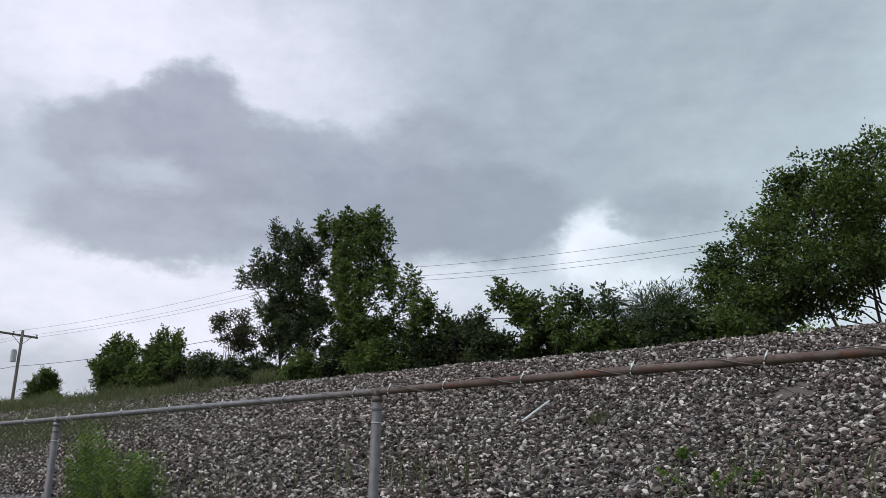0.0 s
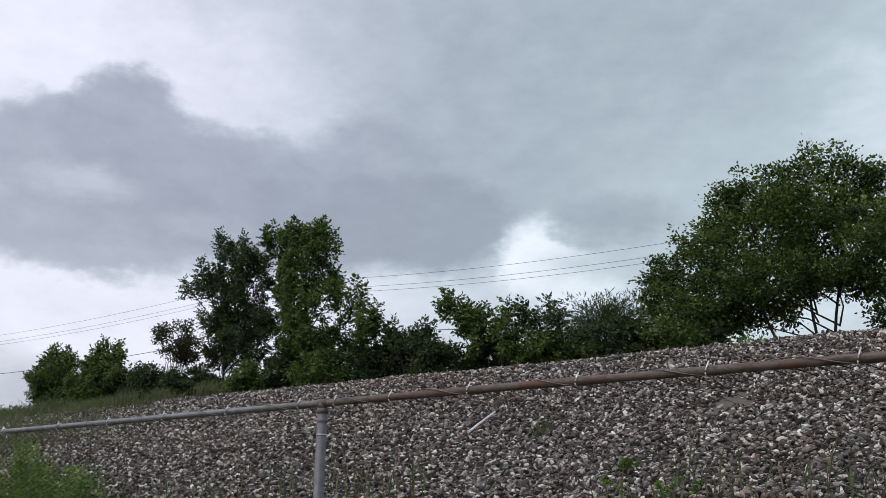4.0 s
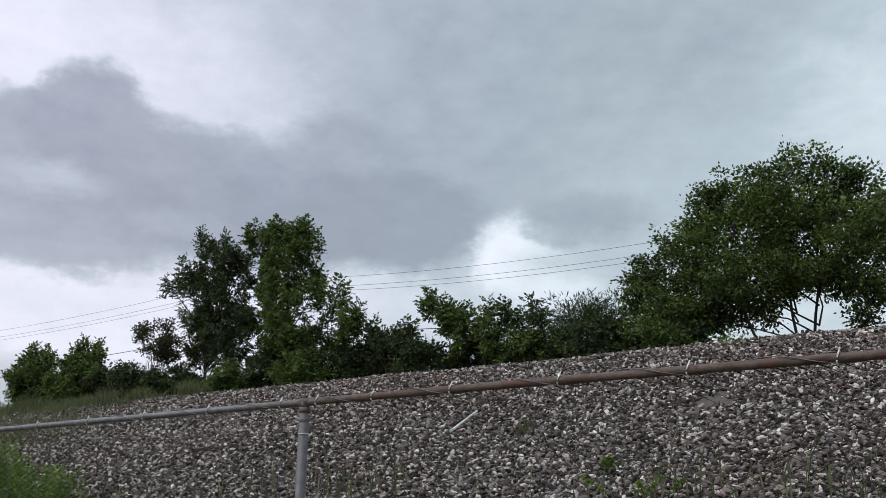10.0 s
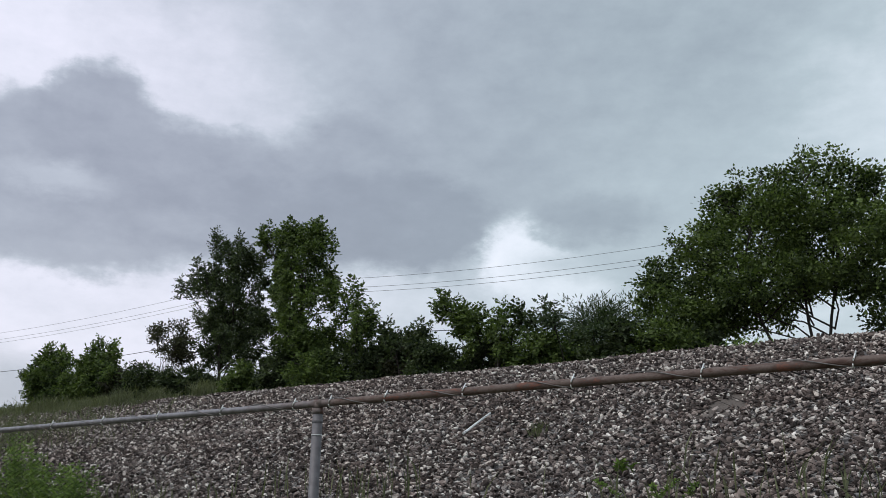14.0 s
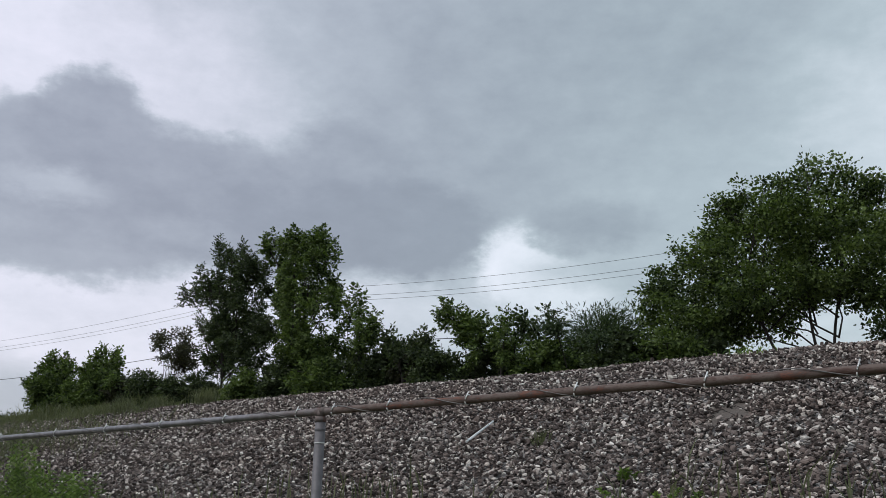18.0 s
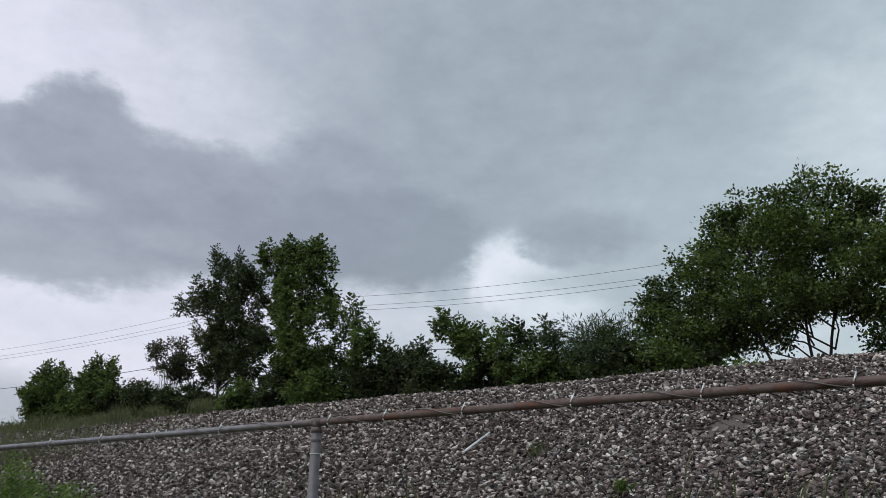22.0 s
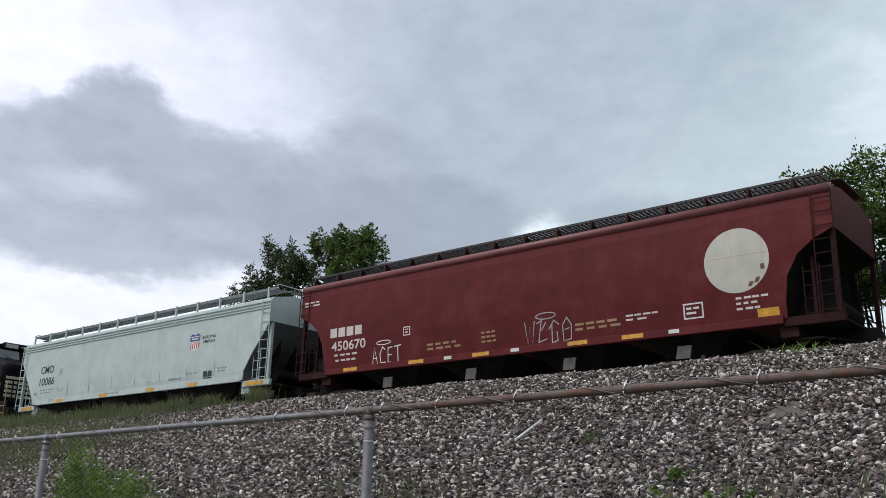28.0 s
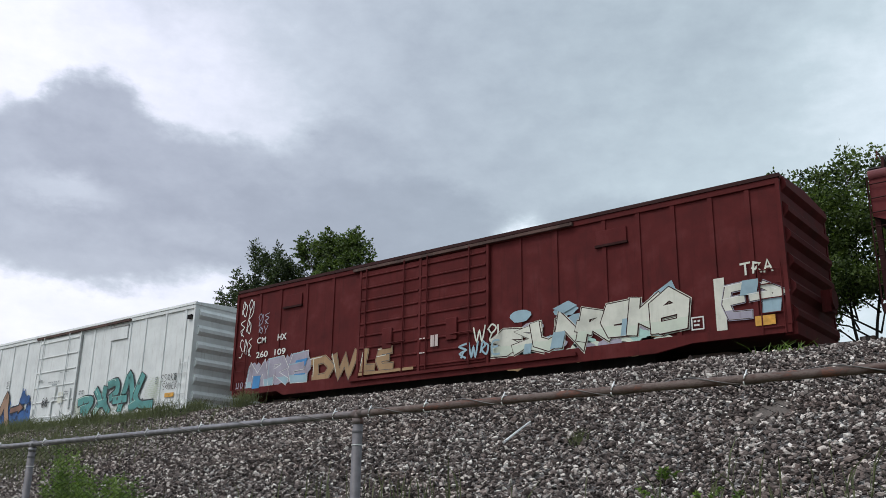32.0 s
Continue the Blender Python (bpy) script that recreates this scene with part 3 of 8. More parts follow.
def shaped_tree(label, depth, base_u, base_z, outline, tips, seed, material, style="pinnate", density=14.0, thick=1.6, gaps=-0.12, leaf=0.12, width=0.05, trunk_r=0.08, stems=1, name="tree", group=""):
    """A tree whose crown fills an envelope of bearings and slopes of sight; tips: leading shoots that stand out of it."""
    rng = np.random.default_rng(seed)
    base = np.array([base_u * depth, depth, base_z])
    ob = thing(name, label, name, tuple(base), group)
    us, ws = np.array([p[0] for p in outline]), np.array([p[1] for p in outline])
    m = int(density * (us.max() - us.min()) * (ws.max() - ws.min()) * depth * depth)
    u, w = rng.uniform(us.min(), us.max(), m), rng.uniform(ws.min(), ws.max(), m)
    inside, far = within(u, w, outline)
    far = far * depth
    off = rng.uniform(-1, 1, m) * np.minimum(thick, 0.15 + 1.3 * far)
    p = np.stack([u * (depth + off), depth + off, 1.4 + w * (depth + off)], 1)
    # light falls through where the noise leaves the crown open
    fine = 1.0 if style == "clump" else 0.6
    open_at = np.array([noise.noise(Vector(q) * fine + Vector((seed, 0, 0))) + 0.6 * noise.noise(Vector(q) * fine * 2.5) for q in p])
    keep = inside & (open_at > gaps) & (far > (0.40 if style == "pinnate" else 0.2))
    p = p[keep] - base
    heart = np.array([np.mean(p[:, 0]), 0.0, np.percentile(p[:, 2], 20)])
    out = p - heart
    out /= np.linalg.norm(out, axis=1)[:, None] + 1e-6
    way = out * 0.8 + np.array([0, 0, 0.5 if style != "clump" else 0.15]) + 0.35 * rng.normal(size=p.shape)
    way /= np.linalg.norm(way, axis=1)[:, None]
    n = len(p)
    ends, feathers = [], []
    for tu, tw in tips:
        e = np.array([tu * depth, depth, 1.4 + tw * depth]) - base
        d = e - heart
        d = d / np.linalg.norm(d) * 0.6 + np.array([0, 0, 0.8])
        d /= np.linalg.norm(d)
        if style == "pinnate":
            jig = np.array([0.10 * rng.normal(), 0.10 * rng.normal(), 0.0])
            feathers.append(shoot_set(np.array([e - d * 1.05, e - d * 1.15 + jig, e - d * 1.35 - jig]), np.array([d, d + jig, d - jig]), np.array([1.0, 0.85, 0.85]), rng, 0.44, leaf * 1.2, width * 1.6, 12))
        else:
            p, way = np.vstack([p, e - d * 0.42]), np.vstack([way, d])
        if e[2] > 1.5 * abs(e[0]) or style != "clump":
            ends.append((*(e - d * 0.45), 0.25))
    # each bough is a finger of leaves that narrows to its end
    leaves, k = feathers, 9
    for q, d in zip(p, way):
        reach = 0.70 + 0.45 * rng.random()
        at = rng.uniform(-0.55, 0.5, (k, 1))
        side = np.cross(d, rng.normal(size=(k, 3)))
        side /= np.linalg.norm(side, axis=1)[:, None] + 1e-6
        stem = q + d * reach * at + side * (0.17 if style == "pinnate" else 0.24) * (1 - 0.8 * np.clip(at + 0.3, 0, 1)) * rng.random((k, 1)) ** 0.5
        if style == "pinnate":
            leaves.append(shoot_set(stem, d * 0.7 + side * 0.6, np.full(k, 0.24), rng, 0.27, leaf, width * 1.35, 4))
        else:
            c = 17 if style == "clump" else 15
            spot = np.repeat(stem, c, 0) + rng.normal(size=(k * c, 3)) * np.array([0.13, 0.13, 0.07])
            al = spot - np.repeat(stem, c, 0)
            al = al / (np.linalg.norm(al, axis=1)[:, None] + 1e-6) + d * (0.6 if style == "clump" else 1.2) + 0.35 * rng.normal(size=al.shape)
            leaves.append(leaflets(spot, al, leaf, width, rng, flat=0.3 if style == "clump" else 0.0))
    pick = rng.choice(n, min(n, 10 + 2 * stems), replace=False)
    lobes = [(*p[i], 0.4) for i in pick if p[i][2] > max(1.6, 1.1 * abs(p[i][0]))] + ends
    part("trunk", wood((0, 0, 0), lobes, rng, trunk_r, 0.45, stems, 0.06), "bark", ob, "dark bare trunk and limbs", smooth=True)
    quads("crown", np.concatenate(leaves), material, ob, "dense green summer leaves")
    return ob


shaped_tree("tall slender dark green tree with upright leafy shoots", 26.5, -1.20, 2.8,
            [(-1.325, 0.402), (-1.297, 0.418), (-1.284, 0.425), (-1.254, 0.403), (-1.244, 0.443), (-1.244, 0.470), (-1.217, 0.457), (-1.196, 0.446), (-1.180, 0.455), (-1.175, 0.432), (-1.156, 0.432), (-1.136, 0.416), (-1.112, 0.418),
             (-1.098, 0.381), (-1.078, 0.340), (-1.067, 0.211), (-1.246, 0.223), (-1.262, 0.283), (-1.255, 0.307), (-1.277, 0.337), (-1.245, 0.321), (-1.225, 0.334), (-1.273, 0.360), (-1.266, 0.384)],
            [(-1.244, 0.485), (-1.177, 0.465), (-1.152, 0.441), (-1.284, 0.437), (-1.331, 0.407), (-1.277, 0.342), (-1.225, 0.465), (-1.112, 0.424), (-1.302, 0.408), (-1.278, 0.408), (-1.262, 0.415), (-1.258, 0.385), (-1.205, 0.452), (-1.135, 0.425)], 11, "leaf_a", "pinnate", 13.0, 1.5, -0.04, 0.105, 0.044, 0.09)
shaped_tree("tall bright green tree with feathery compound leaves", 26.0, -1.03, 2.8,
            [(-1.124, 0.458), (-1.110, 0.460), (-1.090, 0.439), (-1.072, 0.450), (-1.060, 0.458), (-1.042, 0.452), (-1.032, 0.443), (-1.013, 0.446), (-0.998, 0.448), (-0.981, 0.440), (-0.968, 0.422), (-0.969, 0.395), (-0.959, 0.362),
             (-0.944, 0.342), (-0.929, 0.304), (-0.920, 0.251), (-0.922, 0.200), (-1.080, 0.211), (-1.083, 0.303), (-1.098, 0.362), (-1.088, 0.389), (-1.122, 0.434)],
            [(-1.123, 0.466), (-1.105, 0.468), (-1.060, 0.470), (-1.047, 0.462), (-1.013, 0.455), (-0.988, 0.458), (-0.964, 0.432), (-0.998, 0.456), (-1.075, 0.458), (-0.965, 0.38), (-0.95, 0.352)], 12, "leaf_b", "pinnate", 13.0, 1.5, -0.10, 0.125, 0.052, 0.09)
shaped_tree("broad spreading green tree with several stems", 27.0, -0.233, 2.7,
            [(-0.441, 0.271), (-0.431, 0.292), (-0.406, 0.308), (-0.402, 0.323), (-0.380, 0.314), (-0.374, 0.332), (-0.355, 0.345), (-0.355, 0.364), (-0.338, 0.374), (-0.323, 0.370), (-0.315, 0.382), (-0.289, 0.382), (-0.271, 0.376), (-0.264, 0.387), (-0.243, 0.399), (-0.226, 0.392), (-0.219, 0.380),
             (-0.208, 0.390), (-0.197, 0.386), (-0.190, 0.372), (-0.176, 0.364), (-0.159, 0.363), (-0.129, 0.345), (-0.097, 0.311), (-0.089, 0.257), (-0.105, 0.197), (-0.165, 0.205), (-0.185, 0.216), (-0.205, 0.226), (-0.240, 0.229), (-0.268, 0.218), (-0.292, 0.200), (-0.340, 0.196), (-0.384, 0.196), (-0.437, 0.198), (-0.450, 0.234)],
            [(-0.243, 0.410), (-0.226, 0.403), (-0.208, 0.401), (-0.197, 0.396), (-0.357, 0.372), (-0.341, 0.385), (-0.315, 0.392), (-0.293, 0.392), (-0.402, 0.335), (-0.374, 0.342), (-0.430, 0.300), (-0.268, 0.398), (-0.176, 0.373), (-0.160, 0.371), (-0.441, 0.278), (-0.387, 0.322)], 13, "leaf_b", "clump", 25.0, 2.0, -0.08, 0.115, 0.075, 0.072, 3)
shaped_tree("small green tree with a pointed top", 25.6, -0.89, 2.8,
            [(-0.923, 0.299), (-0.918, 0.330), (-0.908, 0.330), (-0.890, 0.312), (-0.897, 0.300), (-0.878, 0.298), (-0.868, 0.290), (-0.871, 0.280), (-0.867, 0.246), (-0.878, 0.205), (-0.923, 0.209)],
            [(-0.914, 0.350), (-0.897, 0.322), (-0.867, 0.302), (-0.873, 0.29), (-0.921, 0.318)], 14, "leaf_b", "pinnate", 14, 0.8, -0.4, 0.12, 0.048, 0.05)
shaped_tree("small green tree leaning over the shrubs", 25.4, -0.69, 2.8,
            [(-0.737, 0.290), (-0.727, 0.282), (-0.703, 0.272), (-0.670, 0.260), (-0.659, 0.253), (-0.665, 0.196), (-0.716, 0.197), (-0.724, 0.248)],
            [(-0.744, 0.307), (-0.733, 0.298), (-0.720, 0.290), (-0.703, 0.285), (-0.690, 0.276), (-0.672, 0.273)], 15, "leaf_b", "pinnate", 14, 0.8, -0.4, 0.13, 0.05, 0.05)
shaped_tree("bright green bushy tree in the hedge", 25.2, -0.635, 2.8,
            [(-0.670, 0.258), (-0.643, 0.252), (-0.604, 0.250), (-0.591, 0.220), (-0.600, 0.195), (-0.670, 0.197), (-0.679, 0.236)],
            [(-0.643, 0.280)], 22, "leaf_b", "pinnate", 12, 0.8, -0.5, 0.12, 0.05, 0.05)
shaped_tree("small dark green tree rising from the hedge", 25.8, -0.575, 2.8,
            [(-0.621, 0.262), (-0.606, 0.258), (-0.582, 0.265), (-0.567, 0.256), (-0.562, 0.239), (-0.550, 0.216), (-0.554, 0.195), (-0.600, 0.195), (-0.595, 0.235)],
            [(-0.621, 0.273), (-0.610, 0.268), (-0.582, 0.274), (-0.571, 0.266)], 16, "leaf_a", "pinnate", 12, 0.8, -0.25, 0.12, 0.046, 0.05)
shaped_tree("grey-green willow-like tree behind the hedge", 28.0, -0.49, 2.6,
            [(-0.553, 0.258), (-0.538, 0.276), (-0.529, 0.266), (-0.493, 0.260), (-0.470, 0.262), (-0.456, 0.260), (-0.447, 0.252), (-0.441, 0.233), (-0.442, 0.199), (-0.542, 0.197), (-0.554, 0.231)],
            [], 17, "leaf_c", "spiky", 11, 1.0, -0.6, 0.19, 0.034, 0.07)
shaped_tree("young tree with sparse reddish-green leaves", 26.0, -1.33, 2.8,
            [(-1.394, 0.318), (-1.379, 0.330), (-1.351, 0.312), (-1.338, 0.327), (-1.313, 0.320), (-1.295, 0.304), (-1.297, 0.287), (-1.275, 0.275), (-1.277, 0.235), (-1.308, 0.238), (-1.328, 0.269), (-1.361, 0.277), (-1.377, 0.294)],
            [(-1.396, 0.323), (-1.379, 0.336), (-1.338, 0.333), (-1.311, 0.326), (-1.365, 0.305), (-1.325, 0.300), (-1.385, 0.305), (-1.345, 0.285), (-1.298, 0.308), (-1.300, 0.280)], 18, "leaf_r", "clump", 13, 0.8, -0.2, 0.12, 0.08, 0.045)
shaped_tree("sumac with long feathery leaves", 25.2, -1.71, 2.8,
            [(-1.805, 0.264), (-1.767, 0.285), (-1.747, 0.295), (-1.721, 0.295), (-1.695, 0.280), (-1.679, 0.288), (-1.655, 0.280), (-1.658, 0.264), (-1.626, 0.251), (-1.622, 0.194), (-1.762, 0.198), (-1.801, 0.229)],
            [(-1.721, 0.322), (-1.735, 0.316), (-1.679, 0.312), (-1.66, 0.302), (-1.755, 0.304), (-1.790, 0.285)], 19, "leaf_b", "pinnate", 11, 1.0, -0.5, 0.15, 0.055, 0.045)
shaped_tree("sumac with long feathery leaves beside the dark shrub", 25.2, -1.56, 2.8,
            [(-1.630, 0.262), (-1.593, 0.290), (-1.566, 0.275), (-1.566, 0.290), (-1.550, 0.290), (-1.536, 0.280), (-1.518, 0.285), (-1.505, 0.280), (-1.495, 0.263), (-1.479, 0.240), (-1.497, 0.200), (-1.632, 0.195)],
            [(-1.556, 0.319), (-1.568, 0.308), (-1.504, 0.307), (-1.518, 0.300)], 20, "leaf_b", "pinnate", 11, 1.0, -0.5, 0.15, 0.055, 0.045)
shaped_tree("low dark tree in the gap of the hedge", 25.6, -0.79, 2.8,
            [(-0.817, 0.248), (-0.781, 0.255), (-0.761, 0.248), (-0.745, 0.242), (-0.735, 0.222), (-0.716, 0.197), (-0.824, 0.197), (-0.856, 0.199), (-0.866, 0.258), (-0.851, 0.262), (-0.838, 0.262)],
            [(-0.781, 0.268), (-0.767, 0.262), (-0.838, 0.273), (-0.850, 0.270)], 23, "leaf_a", "pinnate", 11, 0.9, -0.3, 0.12, 0.05, 0.05)
shaped_tree("dark shrub under the spreading tree", 29.0, -0.15, 2.5, [(-0.192, 0.212), (-0.150, 0.220), (-0.094, 0.215), (-0.099, 0.163), (-0.190, 0.165), (-0.205, 0.190)], [], 24, "leaf_a", "clump", 9, 0.8, -0.5, 0.12, 0.08, 0.04, 2, "shrub", "hedge shrubs")
tree("tree", "bare forked sapling in front of the hedge", "tree", 24.6, -0.535, 3.0,
     [(-0.565, 0.245, 0.006, 0), (-0.505, 0.225, 0.006, 0)], 21, "leaf_c", 0.05, 0.5, "clump")
for i, (u, w, r, y, mat) in enumerate([
        (-2.015, 0.246, 0.030, 27, "leaf_b"), (-2.05, 0.205, 0.026, 27, "leaf_a"), (-1.97, 0.208, 0.022, 27, "leaf_b"), (-1.90, 0.188, 0.016, 27, "leaf_b"), (-1.83, 0.188, 0.018, 26, "leaf_a"), (-1.63, 0.215, 0.036, 25, "leaf_b"), (-1.47, 0.225, 0.038, 25, "leaf_r"), (-1.405, 0.230, 0.038, 25, "leaf_a"), (-1.335, 0.215, 0.036, 24.8, "leaf_a"),
        (-1.14, 0.21, 0.036, 24.6, "leaf_b"), (-0.98, 0.212, 0.036, 24.6, "leaf_b"), (-0.84, 0.225, 0.030, 26, "leaf_a"), (-0.79, 0.228, 0.028, 26, "leaf_r"), (-0.745, 0.218, 0.028, 25, "leaf_a"), (-0.58, 0.210, 0.030, 25, "leaf_b"),
        (-0.47, 0.21, 0.032, 25, "leaf_a"), (-0.42, 0.205, 0.028, 25, "leaf_b"), (-1.26, 0.215, 0.036, 25.5, "leaf_a"), (-1.06, 0.215, 0.036, 25.2, "leaf_a"), (-0.91, 0.21, 0.034, 25.4, "leaf_a"), (-0.66, 0.21, 0.034, 26, "leaf_a"), (-0.52, 0.205, 0.032, 26.4, "leaf_a"), (-1.72, 0.20, 0.030, 26, "leaf_a"), (-0.37, 0.195, 0.025, 26.0, "leaf_a")]):
    tree("shrub", "dense green shrub in the hedge behind the tracks", "shrub", y, u, 2.9,
         [(u, w, r, 0), (u - 0.03, w - 0.02, r * 0.8, 0), (u + 0.035, w - 0.015, r * 0.8, 0.3), (u, w - 0.04, r, 0)], 40 + i, mat, 0.05, 1.1, ("rosette", "clump", "rosette")[i % 3], 0.14, 0.075, 1, "hedge shrubs")


def tuft(name, label, x, y, count, height, spread, seed, material="grass", lean=0.35, width=0.012, dz=0.0, category="grass", kind="stuff"):
    """Blades of grass that fan out from the ground."""
    rng = np.random.default_rng(seed)
    bx, by = x + rng.normal(size=count) * spread[0], y + rng.normal(size=count) * spread[1]
    bz = ground_z(bx, by) + dz
    h = height * (0.55 + 0.6 * rng.random(count))
    d = rng.normal(size=(count, 2)) * lean
    side = rng.normal(size=(count, 3)) * [1, 1, 0.1]
    side = side / np.linalg.norm(side, axis=1)[:, None] * width
    b = np.stack([bx, by, bz], 1)
    m = b + np.stack([d[:, 0] * h * 0.35, d[:, 1] * h * 0.35, h * 0.6], 1)
    t = b + np.stack([d[:, 0] * h, d[:, 1] * h, h], 1)
    v = np.stack([b - side * 0.6, b + side * 0.6, m + side, m - side], 1)
    v2 = np.stack([m - side, m + side, t + side * 0.1, t - side * 0.1], 1)
    v = np.concatenate([v, v2])
    me = big_mesh(name, v.reshape(-1, 3), np.arange(len(v) * 4).reshape(-1, 4))
    me.materials.append(M[material])
    return tagged(new(name, me), label, category, kind=kind)


# ---- fence ----
FENCE_Y = 3.17


def rail_z(x):
    return 1.4 + FENCE_Y * float(np.interp(x / FENCE_Y, [-4, -1.94, -0.97, -0.6, 0, 3], [0.147, 0.1560, 0.1613, 0.1630, 0.1620, 0.161]))


def build_fence():
    f = thing("chain_link_fence", "chain-link fence with rusty top rail and grey posts", "fence", (0, FENCE_Y, 0))
    xs = [-3.07 + 3.05 * i for i in range(-3, 4)]
    pts = [(x, 0, rail_z(x)) for x in np.arange(xs[0], xs[-1] + 0.1, 0.305)]
    part("top_rail", Shape().tube(pts, 0.0168, 12), "pipe", f, "round steel pipe, half rusted", smooth=True)
    for x in xs:
        h = rail_z(x)
        post = part("post", Shape().tube([(x, 0.0, -0.3), (x, 0.0, h - 0.045)], 0.0245, 14), "zinc", f, "grey galvanised post", smooth=True)
        cap = Shape().tube([(x, 0, h - 0.05), (x, 0, h - 0.025)], 0.0265, 14).tube([(x, 0, h - 0.025), (x, 0, h + 0.005)], 0.021, 12)
        cap.tube([(x - 0.03, 0, h), (x + 0.03, 0, h)], 0.0205, 12).tube([(x - 0.008, 0, h + 0.01), (x - 0.008, 0, h + 0.036)], 0.009, 8)
        part("post_cap", cap, "pipe", f, "loop cap that holds the rail", smooth=True)
        part("band", Shape().tube([(x, 0, h - 0.09), (x, 0, h - 0.082)], 0.0268, 14), "zinc", f)
        part("band", Shape().tube([(x, 0, h - 0.150), (x + 0.0, 0, h - 0.145)], 0.0268, 14), "tie_wire", f, "bright wire band")
    for u in [-2.26, -2.07, -1.88, -1.676, -1.511, -1.349, -1.183, -1.017, -0.942, -0.835, -0.70, -0.537, -0.372, -0.211, -0.05, 0.11]:
        x = u * FENCE_Y
        ring = [(x + 0.005 * math.sin(a), 0.0205 * math.cos(a), rail_z(x) + 0.0205 * math.sin(a)) for a in np.linspace(-2.6, 3.2, 14)]
        ring.append((x + 0.010, -0.010, rail_z(x) + 0.033))
        part("tie", Shape().tube(ring, 0.0028, 5), "tie_wire", f, "bright twisted wire tie", smooth=True)
    spiral = []
    for x in np.arange(xs[0], xs[-1], 0.02):
        a = 2 * math.pi * x / 0.52
        spiral.append((x, 0.0205 * math.cos(a), rail_z(x) + 0.0205 * math.sin(a) + 0.002))
    part("lacing_wire", Shape().tube(spiral, 0.0021, 4), "lacing", f, "thin wire wound round the rail")
    s = Shape()
    step, rows = 0.072, 44
    for i in range(int((xs[-1] - xs[0]) / step)):
        x = xs[0] + i * step
        if not -8.2 < x < 1.5:
            continue
        h = rail_z(x) - 0.012
        s.tube([(x + (step * 0.51 if j % 2 else -step * 0.51), 0.028 + (0.003 if j % 2 else -0.003), h - j * 0.036) for j in range(rows)], 0.0021, 4)
    part("mesh_fabric", s, "wire", f, "rusty diamond wire mesh")


build_fence()

# ---- poles and cables ----
POLE_Y = 30.0
POLES = [(-2.158 * POLE_Y, 0.367), (-1.12 * POLE_Y, 0.3655), (-0.05 * POLE_Y, 0.318)]


def build_poles():
    for i, (x, w) in enumerate(POLES[:1]):
        top = 1.4 + w * POLE_Y
        p = thing("utility_pole", "weathered wooden utility pole with crossarm", "utility pole", (x, POLE_Y, 2.3))
        h = top - 2.3
        part("pole", Shape().tube([(0, 0, -0.3), (0.1, 0, h + 0.2)], 0.13, 10, 0.10), "pole", p, smooth=True)
        part("crossarm", Shape().box(-0.06, 0.06, -1.9, 1.2, h - 0.22, h - 0.08), "pole", p, bevel=0.01)
        for y in (-1.8, -0.6, 1.1):
            part("insulator", Shape().tube([(0, y, h - 0.08), (0, y, h + 0.06)], 0.05, 8).tube([(0, y, h + 0.02), (0, y, h + 0.05)], 0.08, 8), "porcelain", p)
        for s in (-1, 1):
            part("brace", Shape().tube([(0.05, s * 0.75, h - 0.18), (0.08, s * 0.05, h - 0.8)], 0.02, 5), "zinc", p)
        part("transformer", Shape().tube([(0.05, -0.38, h - 2.1), (0.05, -0.38, h - 1.3)], 0.2, 12).tube([(0.05, -0.38, h - 1.3), (0.05, -0.38, h - 1.22)], 0.15, 12), "porcelain", p, "grey transformer can")


def span(a, b, sag, name="power_line", r=0.007):
    a, b = Vector(a), Vector(b)
    pts = [a.lerp(b, q) - Vector((0, 0, 4 * sag * q * (1 - q))) for q in np.linspace(0, 1, 25)]
    ob = new(name, Shape().tube([p - a for p in pts], r, 4).mesh(name))
    ob.location = a
    ob.data.materials.append(M["cable"])
    return tagged(ob, "thin black overhead wire strung between poles", "power line", "overhead wires")


build_poles()
ends = [(-170, 0.36 * POLE_Y + 1.4)] + [(x, 1.4 + w * POLE_Y) for x, w in POLES] + [(38, 11.4)]
for i in range(len(ends) - 1):
    (xa, za), (xb, zb) = ends[i], ends[i + 1]
    sag = 0.35 if i < 2 else 0.75
    for dy, dz in ((-0.6, 0.06), (-0.6, -0.36), (-0.6, -0.57)):
        span((xa, POLE_Y + dy, za + dz), (xb, POLE_Y + dy, zb + dz), sag)
    span((xa, POLE_Y - 0.2, za - 2.4), (xb, POLE_Y - 0.2, zb - 2.4), sag * 0.9, "telephone_cable", 0.016)

# ---- small plants and litter on the bank ----
tuft("grass", "strip of tall pale grass on the embankment shoulder", -26.5, 14.0, 1400, 0.24, (2.4, 0.35), 61, width=0.006, lean=0.5)
for i in range(22):
    tuft("grass", "clump of pale grass on the embankment shoulder", -30 + 0.55 * i + 0.3 * math.sin(i * 7.1), 13.8 + 0.35 * math.sin(i * 3.7), 105, 0.34 + 0.15 * math.sin(i * 5.3), (0.17, 0.14), 200 + i, width=0.006, lean=0.4)
tuft("grass", "tall pale grass on the embankment shoulder", -21.8, 14.0, 900, 0.30, (0.8, 0.25), 62, width=0.006, lean=0.5)
tuft("grass", "tall pale grass far along the shoulder", -34, 14.4, 3800, 0.42, (4.0, 0.6), 63, width=0.009, lean=0.5)
tuft("grass", "weedy grass on the lower slope", -22.0, 10.6, 3800, 0.34, (2.6, 1.4), 64, width=0.006, lean=0.5)
tuft("grass", "grass clump at the edge of the ballast", -17.4, 14.0, 300, 0.40, (0.16, 0.12), 65, width=0.006, lean=0.4)
